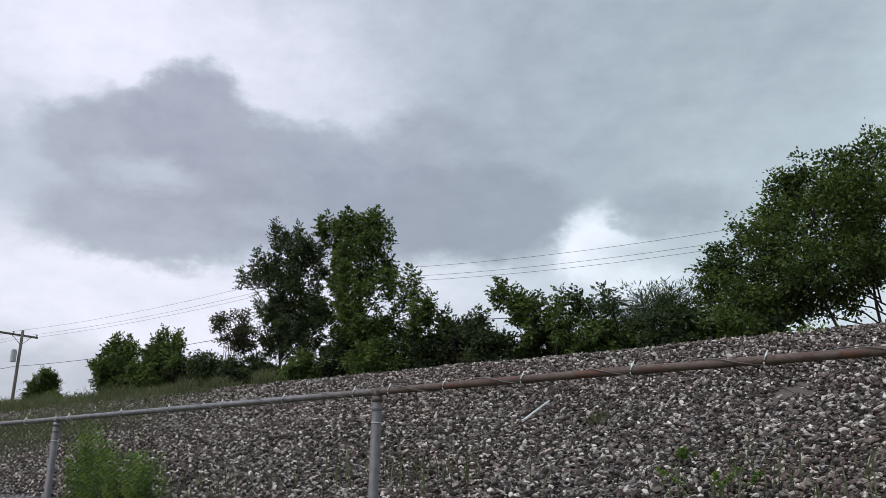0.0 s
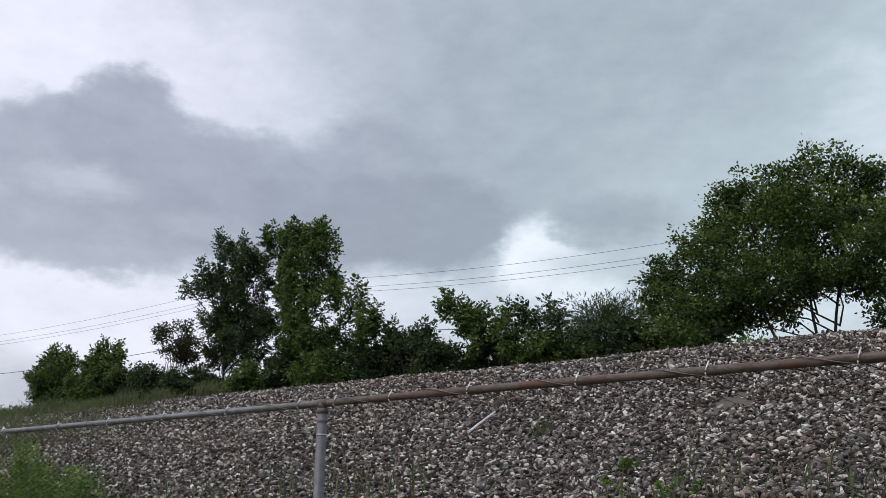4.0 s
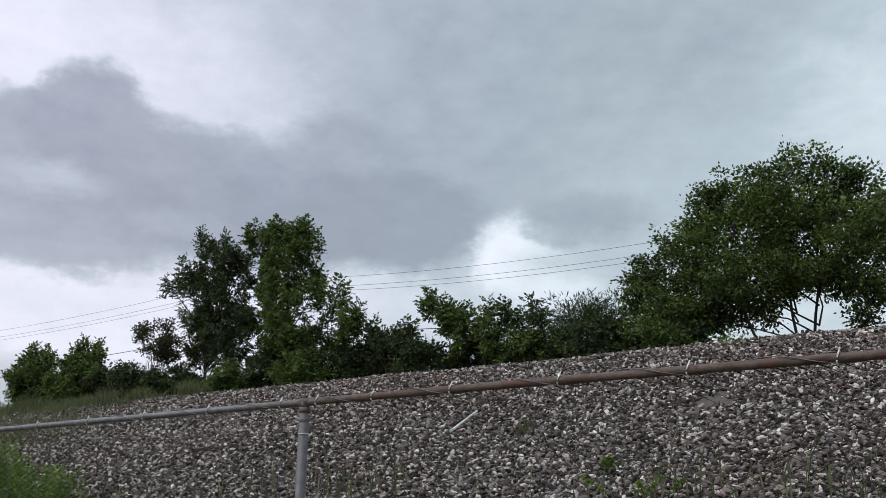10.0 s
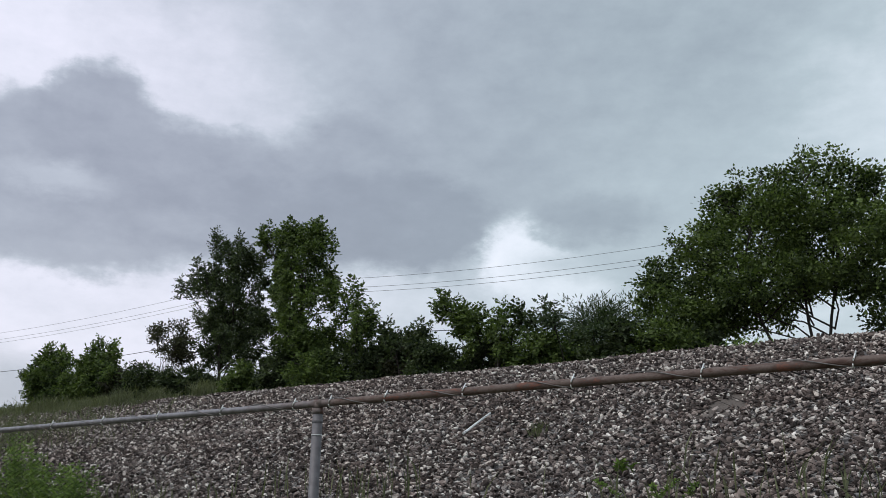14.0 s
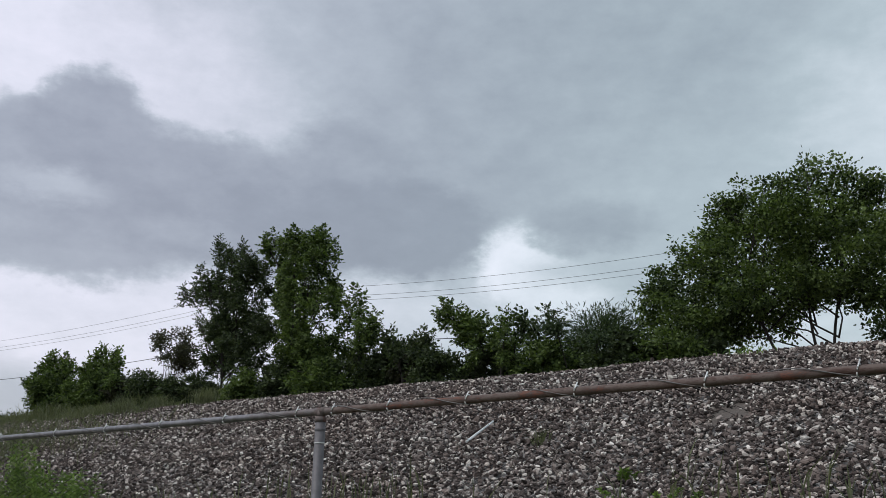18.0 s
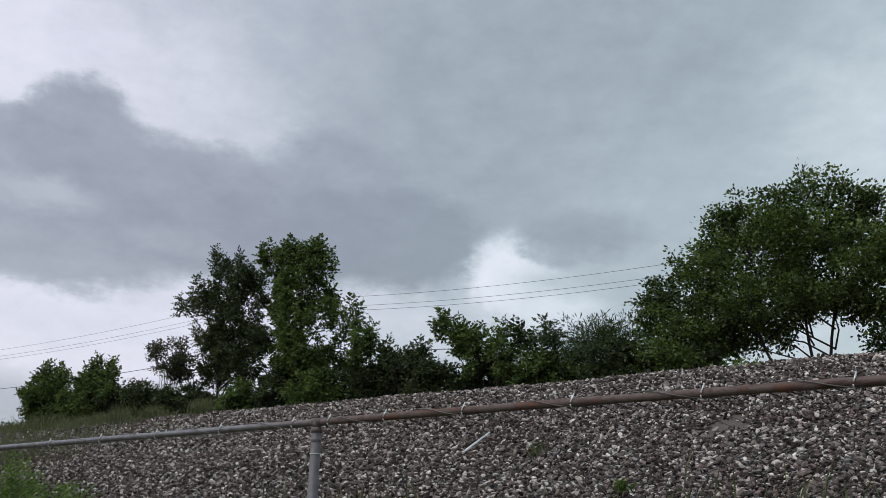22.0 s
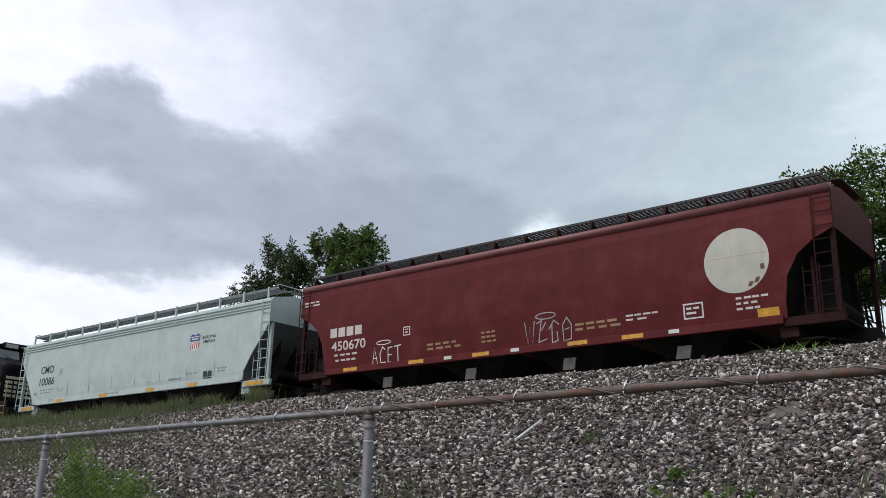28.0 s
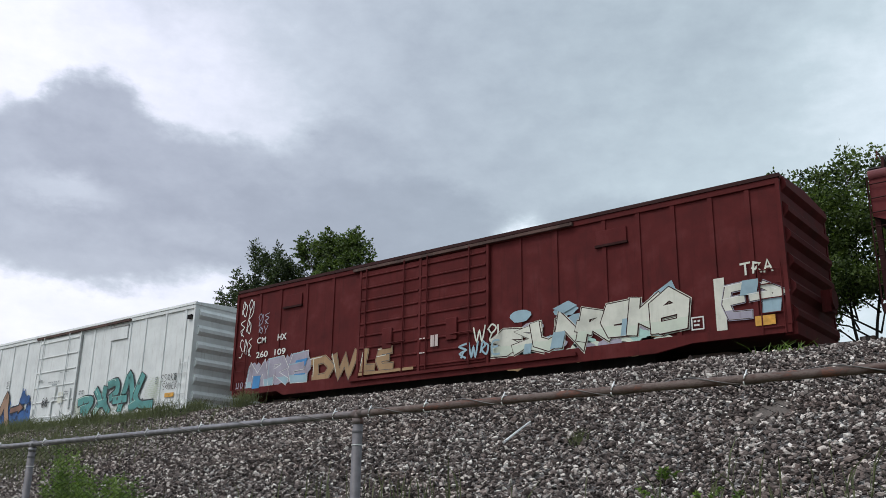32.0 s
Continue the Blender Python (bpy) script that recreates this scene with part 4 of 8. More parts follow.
tuft("grass", "grass clump at the edge of the ballast", -19.2, 14.0, 260, 0.34, (0.2, 0.12), 66, width=0.006, lean=0.4)
tuft("grass", "bright grass clump on the crest", -4.55, 14.0, 34, 0.19, (0.26, 0.10), 67, "weed", 0.8, 0.010)
tuft("grass", "small grass tuft among the stones", -5.75, 9.75, 70, 0.20, (0.05, 0.05), 68, "grass", 0.45, 0.006)
tuft("grass", "thin weeds at the foot of the slope", -6.9, 7.6, 60, 0.5, (0.9, 0.25), 69, "grass", 0.22, 0.008)
tuft("grass", "thin weeds at the foot of the slope", -2.2, 7.3, 90, 0.42, (1.0, 0.35), 70, "grass", 0.3, 0.009)
tuft("grass", "thin weeds at the foot of the slope", -10.5, 7.3, 70, 0.3, (1.3, 0.3), 71, "grass", 0.35, 0.009)


def weed_bush(name, label, x, y, h, rx, n, seed, leaf=0.07, width=0.016):
    rng = np.random.default_rng(seed)
    ob = thing(name, label, "weed", (x, y, float(ground_z(x, y))))
    s, out = Shape(), []
    for i in range(n):
        bx, by = rng.normal() * rx * 0.6, rng.normal() * rx * 0.4
        tx, ty, tz = bx + rng.normal() * 0.14, by + rng.normal() * 0.12, h * (0.55 + 0.5 * rng.random())
        s.tube([(bx, by, -0.05), ((bx + tx) / 2 + 0.02, (by + ty) / 2, tz * 0.5), (tx, ty, tz)], 0.006, 4, 0.002)
        k = 64
        q = 0.15 + 0.85 * rng.random((k, 1))
        c = np.array([[bx, by, 0]]) * (1 - q) + np.array([[tx, ty, tz]]) * q
        d = rng.normal(size=(k, 3)) * [1, 1, 0.5] + [0, 0, 0.6]
        out.append(leaflets(c, d, leaf * (1.5 - q.mean()), width, rng))
    tagged(part("stem", s, "weed", ob), kind="stuff")
    tagged(quads("foliage", np.concatenate(out), "weed", ob, "narrow bright green leaves"), kind="stuff")
    return ob


weed_bush("weed", "tall feathery green weed behind the fence", -11.05, 6.75, 0.75, 0.42, 60, 81, 0.085, 0.016)
weed_bush("weed", "tall feathery green weed behind the fence", -11.9, 6.75, 1.2, 0.34, 50, 82, 0.085, 0.016)
weed_bush("weed", "low broad-leaved weed on the stones", -3.9, 8.3, 0.16, 0.10, 3, 83, 0.06, 0.03)
weed_bush("weed", "low broad-leaved weed on the stones", -3.2, 7.5, 0.20, 0.34, 4, 84, 0.05, 0.02)


def build_stick():
    a = Vector((-6.72, 9.58, 2.43))
    b = Vector((-6.87, 10.42, 2.775))
    ob = new("stick", Shape().tube([a - a, (b - a) * 0.5 + Vector((0.008, 0, 0.006)), b - a], 0.017, 7, 0.013).mesh("stick"))
    ob.location = a
    ob.data.materials.append(M["tie_wire"])
    tagged(ob, "pale bleached stick lying on the ballast", "stick")


build_stick()

# ---- the train ----
M.update({
    "loco_black": mat_paint("locomotive_black", (0.0036, 0.0033, 0.0044), 0.4, 0.55, 0.4, 0.1, (0.013, 0.010, 0.009), 0.085),
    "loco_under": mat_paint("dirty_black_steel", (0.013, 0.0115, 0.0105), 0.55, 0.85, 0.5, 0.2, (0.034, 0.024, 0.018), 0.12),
    "cream": mat_paint("cream_stripe_paint", (0.47, 0.43, 0.34), 0.4, 0.55, 0.3, 0.08, (0.18, 0.14, 0.11)),
    "white_letter": mat_paint("white_lettering", (0.64, 0.63, 0.60), 0.3, 0.6, 0.2, 0.06, (0.22, 0.18, 0.16)),
    "faded_letter": mat_paint("faded_lettering", (0.62, 0.53, 0.50), 0.45, 0.7, 0.4, 0.1, (0.24, 0.10, 0.09)),
    "dark_letter": mat_plain("dark_lettering", (0.025, 0.03, 0.035), 0.6),
    "grey_letter": mat_plain("grey_small_lettering", (0.26, 0.28, 0.28), 0.7),
    "hopper_red": mat_paint("mineral_red_paint", (0.108, 0.0155, 0.0170), 0.35, 0.6, 0.45, 0.13, (0.044, 0.011, 0.011), 0.14),
    # lip_red: paler pink than the sides, the sky's sheen mixed into its colour
    "lip_red": mat_paint("weathered_sky_sheen_red_paint", (0.165, 0.048, 0.050), 0.4, 0.45, 0.4, 0.15, (0.09, 0.035, 0.035), 0.4),
    "box_red": mat_paint("boxcar_red_paint", (0.096, 0.0150, 0.0150), 0.4, 0.7, 0.5, 0.15, (0.040, 0.011, 0.010), 0.12),
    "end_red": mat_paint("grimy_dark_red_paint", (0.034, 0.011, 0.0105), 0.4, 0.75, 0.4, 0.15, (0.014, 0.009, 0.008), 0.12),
    "end_white": mat_paint("grimy_white_paint", (0.34, 0.34, 0.33), 0.6, 0.7, 0.6, 0.15, (0.06, 0.055, 0.05)),
    "hopper_white": mat_paint("pale_grey_paint", (0.455, 0.52, 0.505), 0.32, 0.5, 0.42, 0.07, (0.29, 0.31, 0.29)),
    "box_white": mat_paint("white_boxcar_paint", (0.68, 0.70, 0.69), 0.35, 0.55, 0.45, 0.07, (0.40, 0.37, 0.35), 0.25),
    "rusty_roof": mat_paint("rusty_roof_edge", (0.09, 0.05, 0.042), 0.5, 0.85, 0.3, 0.3, (0.2, 0.17, 0.15)),
    "grating": mat_plain("dark_steel_grating", (0.045, 0.043, 0.043), 0.8),
    "grey_grating": mat_plain("galvanised_walkway", (0.16, 0.17, 0.17), 0.7),
    "steel": mat_metal("dark_truck_steel", (0.050, 0.042, 0.037), 0.85, 0.1, 0.4, (0.066, 0.044, 0.034)),
    "wheel": mat_metal("wheel_steel", (0.16, 0.14, 0.13), 0.5, 0.7, 0.3),
    # windshield: its grey base paints in part of the sky's reflection
    "glass": mat_plain("dark_cab_glass", (0.035, 0.04, 0.045), 0.08, 0.0, 0.1), "windshield": mat_plain("sky_reflection_grey_windshield", (0.10, 0.108, 0.112), 0.06, 0.0, 0.1, 2, 0.9),
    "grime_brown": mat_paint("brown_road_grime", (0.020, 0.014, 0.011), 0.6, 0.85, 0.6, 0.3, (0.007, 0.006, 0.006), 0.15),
    "gate_grey": mat_plain("dusty_beige_steel", (0.17, 0.16, 0.145), 0.7),
    "frame_grey": mat_plain("pale_grey_window_frame", (0.34, 0.35, 0.36), 0.5),
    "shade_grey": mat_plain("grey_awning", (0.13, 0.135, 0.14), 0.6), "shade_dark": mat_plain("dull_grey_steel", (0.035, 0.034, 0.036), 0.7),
    "grille": mat_plain("black_grille", (0.003, 0.003, 0.0035), 0.8, 0.0, 0.25, 8, 0.08),
    "rail_yellow": mat_plain("orange_yellow_handrail", (0.36, 0.20, 0.085), 0.6),
    "reflector": mat_plain("yellow_reflector", (0.58, 0.29, 0.03), 0.45),
    "yellow_note": mat_plain("yellow_notice", (0.80, 0.52, 0.03), 0.5),
    "red_note": mat_plain("red_notice", (0.42, 0.10, 0.10), 0.6),
    "disc": mat_paint("cream_disc_paint", (0.50, 0.48, 0.42), 0.5, 0.65, 0.45, 0.08, (0.36, 0.31, 0.27)),
    "disc_red": mat_plain("disc_marks", (0.13, 0.06, 0.055), 0.7),
    "shield_blue": mat_plain("shield_blue", (0.03, 0.07, 0.22), 0.5), "shield_red": mat_plain("shield_red", (0.5, 0.05, 0.06), 0.5),
    "g_black": mat_plain("spray_black", (0.018, 0.018, 0.021), 0.7), "g_silver": mat_paint("spray_silver", (0.36, 0.37, 0.375), 0.3, 0.5, 0.3, 0.16, (0.20, 0.20, 0.20)),
    "g_white": mat_paint("spray_white", (0.70, 0.70, 0.67), 0.35, 0.7, 0.3, 0.1, (0.30, 0.25, 0.24)), "g_blue": mat_paint("spray_blue", (0.040, 0.115, 0.30), 0.5, 0.7, 0.4, 0.22, (0.020, 0.055, 0.16)),
    "g_sky": mat_paint("spray_sky_blue", (0.055, 0.22, 0.46), 0.3, 0.7, 0.3, 0.1, (0.05, 0.14, 0.28)), "g_tan": mat_paint("spray_tan", (0.36, 0.23, 0.155), 0.4, 0.7, 0.3, 0.14, (0.34, 0.15, 0.13)),
    "g_teal": mat_paint("spray_teal", (0.10, 0.285, 0.27), 0.45, 0.7, 0.35, 0.2, (0.05, 0.15, 0.15)), "g_mint": mat_paint("spray_mint", (0.36, 0.55, 0.49), 0.3, 0.7, 0.3, 0.1, (0.25, 0.36, 0.34)),
    "g_gold": mat_paint("spray_ochre", (0.33, 0.21, 0.11), 0.4, 0.7, 0.3, 0.15, (0.16, 0.08, 0.05)), "g_lilac": mat_paint("spray_lilac", (0.32, 0.30, 0.36), 0.5, 0.7, 0.45, 0.15, (0.14, 0.06, 0.07)),
    "g_smoke": mat_plain("spray_smoke_grey", (0.075, 0.075, 0.082), 0.75, 0, 0.3, 3), "g_pale": mat_paint("spray_pale_cream", (0.62, 0.62, 0.54), 0.45, 0.7, 0.35, 0.12, (0.33, 0.36, 0.28)),
    "g_ice": mat_paint("spray_ice_blue", (0.28, 0.40, 0.46), 0.4, 0.7, 0.3, 0.12, (0.20, 0.28, 0.32)),
    "g_navy": mat_paint("spray_navy", (0.018, 0.045, 0.13), 0.4, 0.7, 0.3, 0.2, (0.01, 0.02, 0.06)), "g_rose": mat_paint("spray_rose_brown", (0.22, 0.12, 0.09), 0.4, 0.7, 0.3, 0.2, (0.10, 0.05, 0.04)),
    "g_lime": mat_paint("spray_pale_lime", (0.55, 0.60, 0.50), 0.5, 0.7, 0.4, 0.08, (0.60, 0.62, 0.58)),
})


def lettering(parent, words, x0, x1, z0, z1, y, material, label="", side=-1, name="lettering"):
    """Words fitted into a rectangle of a car's side. side -1: read from the south."""
    cu = bpy.data.curves.new("lettering", "FONT")
    cu.body, cu.extrude, cu.offset = words, 0.0, 0.018
    tmp = new("lettering_tmp", cu)
    me = bpy.data.meshes.new_from_object(tmp.evaluated_get(bpy.context.evaluated_depsgraph_get()))
    bpy.data.objects.remove(tmp)
    co = np.array([v.co[:] for v in me.vertices])
    lo, hi = co.min(0), co.max(0)
    for v in me.vertices:
        u, w = (v.co.x - lo[0]) / (hi[0] - lo[0]), (v.co.y - lo[1]) / (hi[1] - lo[1])
        z = z0 + w * (z1 - z0)
        v.co = ((x0 + u * (x1 - x0)) if side < 0 else (x1 - u * (x1 - x0)), y(z) if callable(y) else y, z)
    me.materials.clear()
    return part(name, me, material, parent, label)


BANDS = (1.40, 1.45, 1.74, 1.75, 2.3, 2.74, 2.9, 3.0, 3.2, 3.3, 3.72, 3.77, 4.08)


def halved(poly, z, above):
    """The part of an outline above or below a height."""
    out = []
    for (xa, za), (xb, zb) in zip(poly, poly[1:] + poly[:1]):
        ina, inb = (za >= z) == above, (zb >= z) == above
        if ina:
            out.append((xa, za))
        if ina != inb:
            q = (z - za) / (zb - za)
            out.append((xa + q * (xb - xa), z))
    return out


def banded(poly):
    """An outline cut at the heights where a car's side bends."""
    out, rest = [], list(poly)
    for z in BANDS:
        low = halved(rest, z, False)
        if len(low) > 2:
            out.append(low)
        rest = halved(rest, z, True)
        if len(rest) < 3:
            return out
    return out + [rest]


def plate(parent, name, material, polys, y, label="", thick=0.006):
    """Flat painted shapes on a side; polys are outlines of (x, z)."""
    s = Shape()
    if callable(y):
        polys = [q for p in polys for q in banded(p)]
    for k, poly in enumerate(polys):
        pts = [(x, (y(z) if callable(y) else y) - 0.00004 * k * math.copysign(1, -(y(z) if callable(y) else y)), z) for x, z in poly]
        n = len(pts)
        if thick < 0.004:
            s.face_set(pts, [tuple(range(n))])
            continue
        s.face_set(pts + [(x, yy + thick, z) for x, yy, z in pts], [tuple(range(n))] + [(i, (i + 1) % n, (i + 1) % n + n, i + n) for i in range(n)])
    ob = part(name, s, material, parent, label)
    return tagged(ob, kind="stuff") if len(polys) > 2 else ob


def rect(x0, x1, z0, z1, skew=0.0):
    return [(x0, z0), (x1, z0), (x1 + skew, z1), (x0 + skew, z1)]


def ribbon(pts, w):
    """The outline pieces of a painted stroke of width w, mitred at its bends."""
    side = []
    n = len(pts)
    for i, (x, z) in enumerate(pts):
        a, b = pts[max(i - 1, 0)], pts[min(i + 1, n - 1)]
        ux, uz = x - a[0], z - a[1]
        vx, vz = b[0] - x, b[1] - z
        if i == 0:
            ux, uz = vx, vz
        if i == n - 1:
            vx, vz = ux, uz
        lu, lv = math.hypot(ux, uz) or 1e-6, math.hypot(vx, vz) or 1e-6
        mx, mz = -(uz / lu + vz / lv), ux / lu + vx / lv
        q = max(math.hypot(mx, mz), 0.9)
        mx, mz = mx / q, mz / q
        k = w / q if q > 1.0 else w
        ex = (-w * 0.3 if i == 0 else w * 0.3 if i == n - 1 else 0.0)
        x, z = x + ux / lu * ex, z + uz / lu * ex
        side.append(((x + mx * k, z + mz * k), (x - mx * k, z - mz * k)))
    return [[a[0], a[1], b[1], b[0]] for a, b in zip(side[:-1], side[1:])]


def cloud(cx, cz, rx, rz, seed, n=26):
    rng = random.Random(seed)
    return [(cx + rx * (0.8 + 0.3 * rng.random()) * math.cos(a), cz + rz * (0.8 + 0.3 * rng.random()) * math.sin(a)) for a in [2 * math.pi * i / n for i in range(n)]]


# strokes of painted forms in a unit square
FORMS = {
    "E": [[(0.85, 0.95), (0.2, 0.9), (0.15, 0.1), (0.85, 0.05)], [(0.2, 0.5), (0.7, 0.52)]],
    "A": [[(0.05, 0), (0.45, 1), (0.9, 0)], [(0.25, 0.4), (0.75, 0.4)]],
    "C": [[(0.9, 0.85), (0.5, 1), (0.1, 0.6), (0.2, 0.1), (0.9, 0.12)]],
    "T": [[(0.0, 0.95), (1.0, 1.0)], [(0.5, 0.97), (0.5, 0)]],
    "1": [[(0.05, 0.9), (0.5, 1.0), (0.15, 0.1), (0.95, 0.2)], [(0.5, 0.6), (0.9, 0.9)]],
    "2": [[(0.1, 0.05), (0.2, 0.95), (0.8, 0.8), (0.45, 0.5), (0.95, 0.05)], [(0.0, 0.5), (0.35, 0.35)]],
    "3": [[(0.9, 0.95), (0.2, 0.85), (0.8, 0.45), (0.1, 0.05)], [(0.6, 0.2), (1.0, 0.0)]],
    "4": [[(0.05, 1.0), (0.3, 0.05), (0.55, 0.8), (0.75, 0.05), (1.0, 1.0)]],
    "5": [[(0.15, 0.0), (0.1, 0.7), (0.5, 1.0), (0.9, 0.7), (0.85, 0.1), (0.3, 0.05)], [(0.3, 0.5), (0.7, 0.55)]],
    "6": [[(0.0, 0.6), (0.5, 0.95), (0.95, 0.75)], [(0.3, 0.8), (0.25, 0.0), (0.8, 0.1), (0.75, 0.45)]],
}


FORMS.update({
    "j": [[(0.0, 0.93), (0.62, 0.88)], [(0.40, 0.9), (0.50, 0.4), (0.58, 0.06), (0.95, 0.05)]],
    "a": [[(0.80, 0.80), (0.35, 0.84), (0.10, 0.48), (0.30, 0.10), (0.72, 0.20)], [(0.78, 0.92), (0.80, 0.45), (0.95, 0.06)]],
    "w": [[(0.0, 0.95), (0.26, 0.06), (0.5, 0.72), (0.72, 0.05), (1.0, 1.0)]],
    "s": [[(0.95, 0.88), (0.42, 0.96), (0.12, 0.70), (0.50, 0.50), (0.86, 0.28), (0.50, 0.05), (0.05, 0.08)]],
    "t": [[(-0.12, 0.80), (0.42, 1.02), (0.92, 0.86)], [(0.45, 0.9), (0.40, 0.40), (0.62, 0.10), (1.15, 0.20), (1.45, 0.02)]],
    "e": [[(0.92, 0.92), (0.30, 0.88), (0.16, 0.45), (0.30, 0.08), (0.95, 0.06)], [(0.2, 0.50), (0.75, 0.54)]],
    "d": [[(0.22, 0.92), (0.20, 0.06)], [(0.05, 0.90), (0.62, 0.95), (0.95, 0.55), (0.70, 0.12), (0.1, 0.05)]],
    "i": [[(0.5, 0.72), (0.5, 0.05)], [(0.42, 1.02), (0.58, 1.0)]],
    "m": [[(0.02, 0.02), (0.16, 0.95), (0.48, 0.36), (0.82, 1.0), (1.0, 0.02)]],
    "o": [[(0.5, 0.95), (0.12, 0.65), (0.18, 0.2), (0.55, 0.05), (0.88, 0.35), (0.82, 0.8), (0.5, 0.95)]],
    "r": [[(0.18, 0.0), (0.16, 0.92)], [(0.1, 0.92), (0.70, 0.96), (0.86, 0.66), (0.35, 0.46), (0.98, 0.02)]],
    "u": [[(0.08, 0.98), (0.14, 0.25), (0.50, 0.04), (0.84, 0.25), (0.92, 0.98)]],
    "b": [[(0.15, 0.0), (0.15, 1.0)], [(0.15, 0.95), (0.75, 0.88), (0.62, 0.55), (0.25, 0.52)], [(0.62, 0.55), (0.92, 0.30), (0.60, 0.05), (0.15, 0.04)]],
    "k": [[(0.18, 0.0), (0.22, 1.0)], [(0.92, 0.98), (0.35, 0.48), (1.05, 0.0)]],
    "h": [[(0.12, 0.0), (0.22, 1.0)], [(0.70, 0.0), (0.82, 1.0)], [(0.2, 0.52), (0.76, 0.50)]],
    "l": [[(0.35, 1.0), (0.25, 0.12), (0.9, 0.08)]],
    "n": [[(0.08, 0.0), (0.15, 0.98), (0.80, 0.05), (0.92, 1.0)]],
    "y": [[(0.05, 1.0), (0.50, 0.50), (0.95, 1.0)], [(0.5, 0.5), (0.35, 0.0)]],
    ">": [[(0.0, 0.45), (0.62, 0.48)], [(0.45, 0.82), (0.98, 0.5), (0.45, 0.15)]],
    "&": [[(0.1, 0.3), (0.35, 0.95), (0.62, 0.70), (0.25, 0.45), (0.75, 0.15), (0.95, 0.65), (0.55, 0.85)]],
    "%": [[(0.9, 0.95), (0.1, 0.80), (0.85, 0.55), (0.15, 0.35), (0.80, 0.05)], [(0.3, 0.1), (0.6, 0.45)]],
    "Q": [[(0.28, 0.9), (0.36, 0.5), (0.2, 0.0)], [(1.02, 1.0), (0.86, 0.5), (1.02, -0.05)], [(0.36, 0.42), (0.9, 0.5)]],
    "W": [[(0.92, 0.88), (0.50, 0.80), (0.42, 0.4), (0.46, 0.02), (0.95, 0.0)], [(0.45, 0.42), (0.86, 0.46)]],
    "R": [[(0.14, 1.0), (0.18, 0.45), (0.30, 0.0), (0.78, 0.03)]],
    "Y": [[(-0.20, -0.02), (-0.12, 0.5), (-0.26, 1.0), (0.18, 0.42), (0.62, 1.1), (0.70, 0.55), (0.90, -0.02)]],
    "U": [[(0.10, 0.55), (0.50, 0.64), (0.80, 0.56), (0.66, 0.28), (0.48, -0.02)], [(0.30, 0.24), (0.62, 0.30)]],
    "I": [[(0.05, 0.86), (0.28, 0.45), (0.02, -0.02)], [(0.54, 0.90), (0.50, 0.43), (0.80, -0.02)], [(0.28, 0.33), (0.60, 0.37)]],
    "O": [[(-0.27, 0.86), (0.12, 0.92), (0.17, 0.64), (-0.14, 0.46)], [(0.38, 0.05), (0.58, 0.61), (0.79, 1.06), (0.96, 0.61), (1.05, 0.05)], [(0.06, 0.36), (0.66, 0.38)]],
    "K": [[(0.46, 0.94), (0.27, 0.61), (0.17, 0.35), (0.42, 0.12), (0.98, 0.10)], [(-0.06, 0.04), (0.28, 0.16)]],
    "@": [[(0.05, 0.7), (0.4, 1.0), (0.75, 0.75), (0.35, 0.45), (0.1, 0.75)], [(0.4, 0.45), (0.2, 0.0), (0.85, 0.3), (0.9, 0.9)]],
})


def smooth(pts, k=4):
    """A rounded line through points."""
    if len(pts) < 3:
        return list(pts)
    p = [pts[0]] + list(pts) + [pts[-1]]
    out = []
    for a, b, c, d in zip(p[:-3], p[1:-2], p[2:-1], p[3:]):
        for i in range(k):
            t = i / k
            out.append(tuple(0.5 * (2 * b[j] + (c[j] - a[j]) * t + (2 * a[j] - 5 * b[j] + 4 * c[j] - d[j]) * t * t + (3 * b[j] - a[j] - 3 * c[j] + d[j]) * t ** 3) for j in (0, 1)))
    return out + [pts[-1]]


def knob(x, z, r, n=10):
    return [(x + r * math.cos(2 * math.pi * i / n), z + r * math.sin(2 * math.pi * i / n)) for i in range(n)]


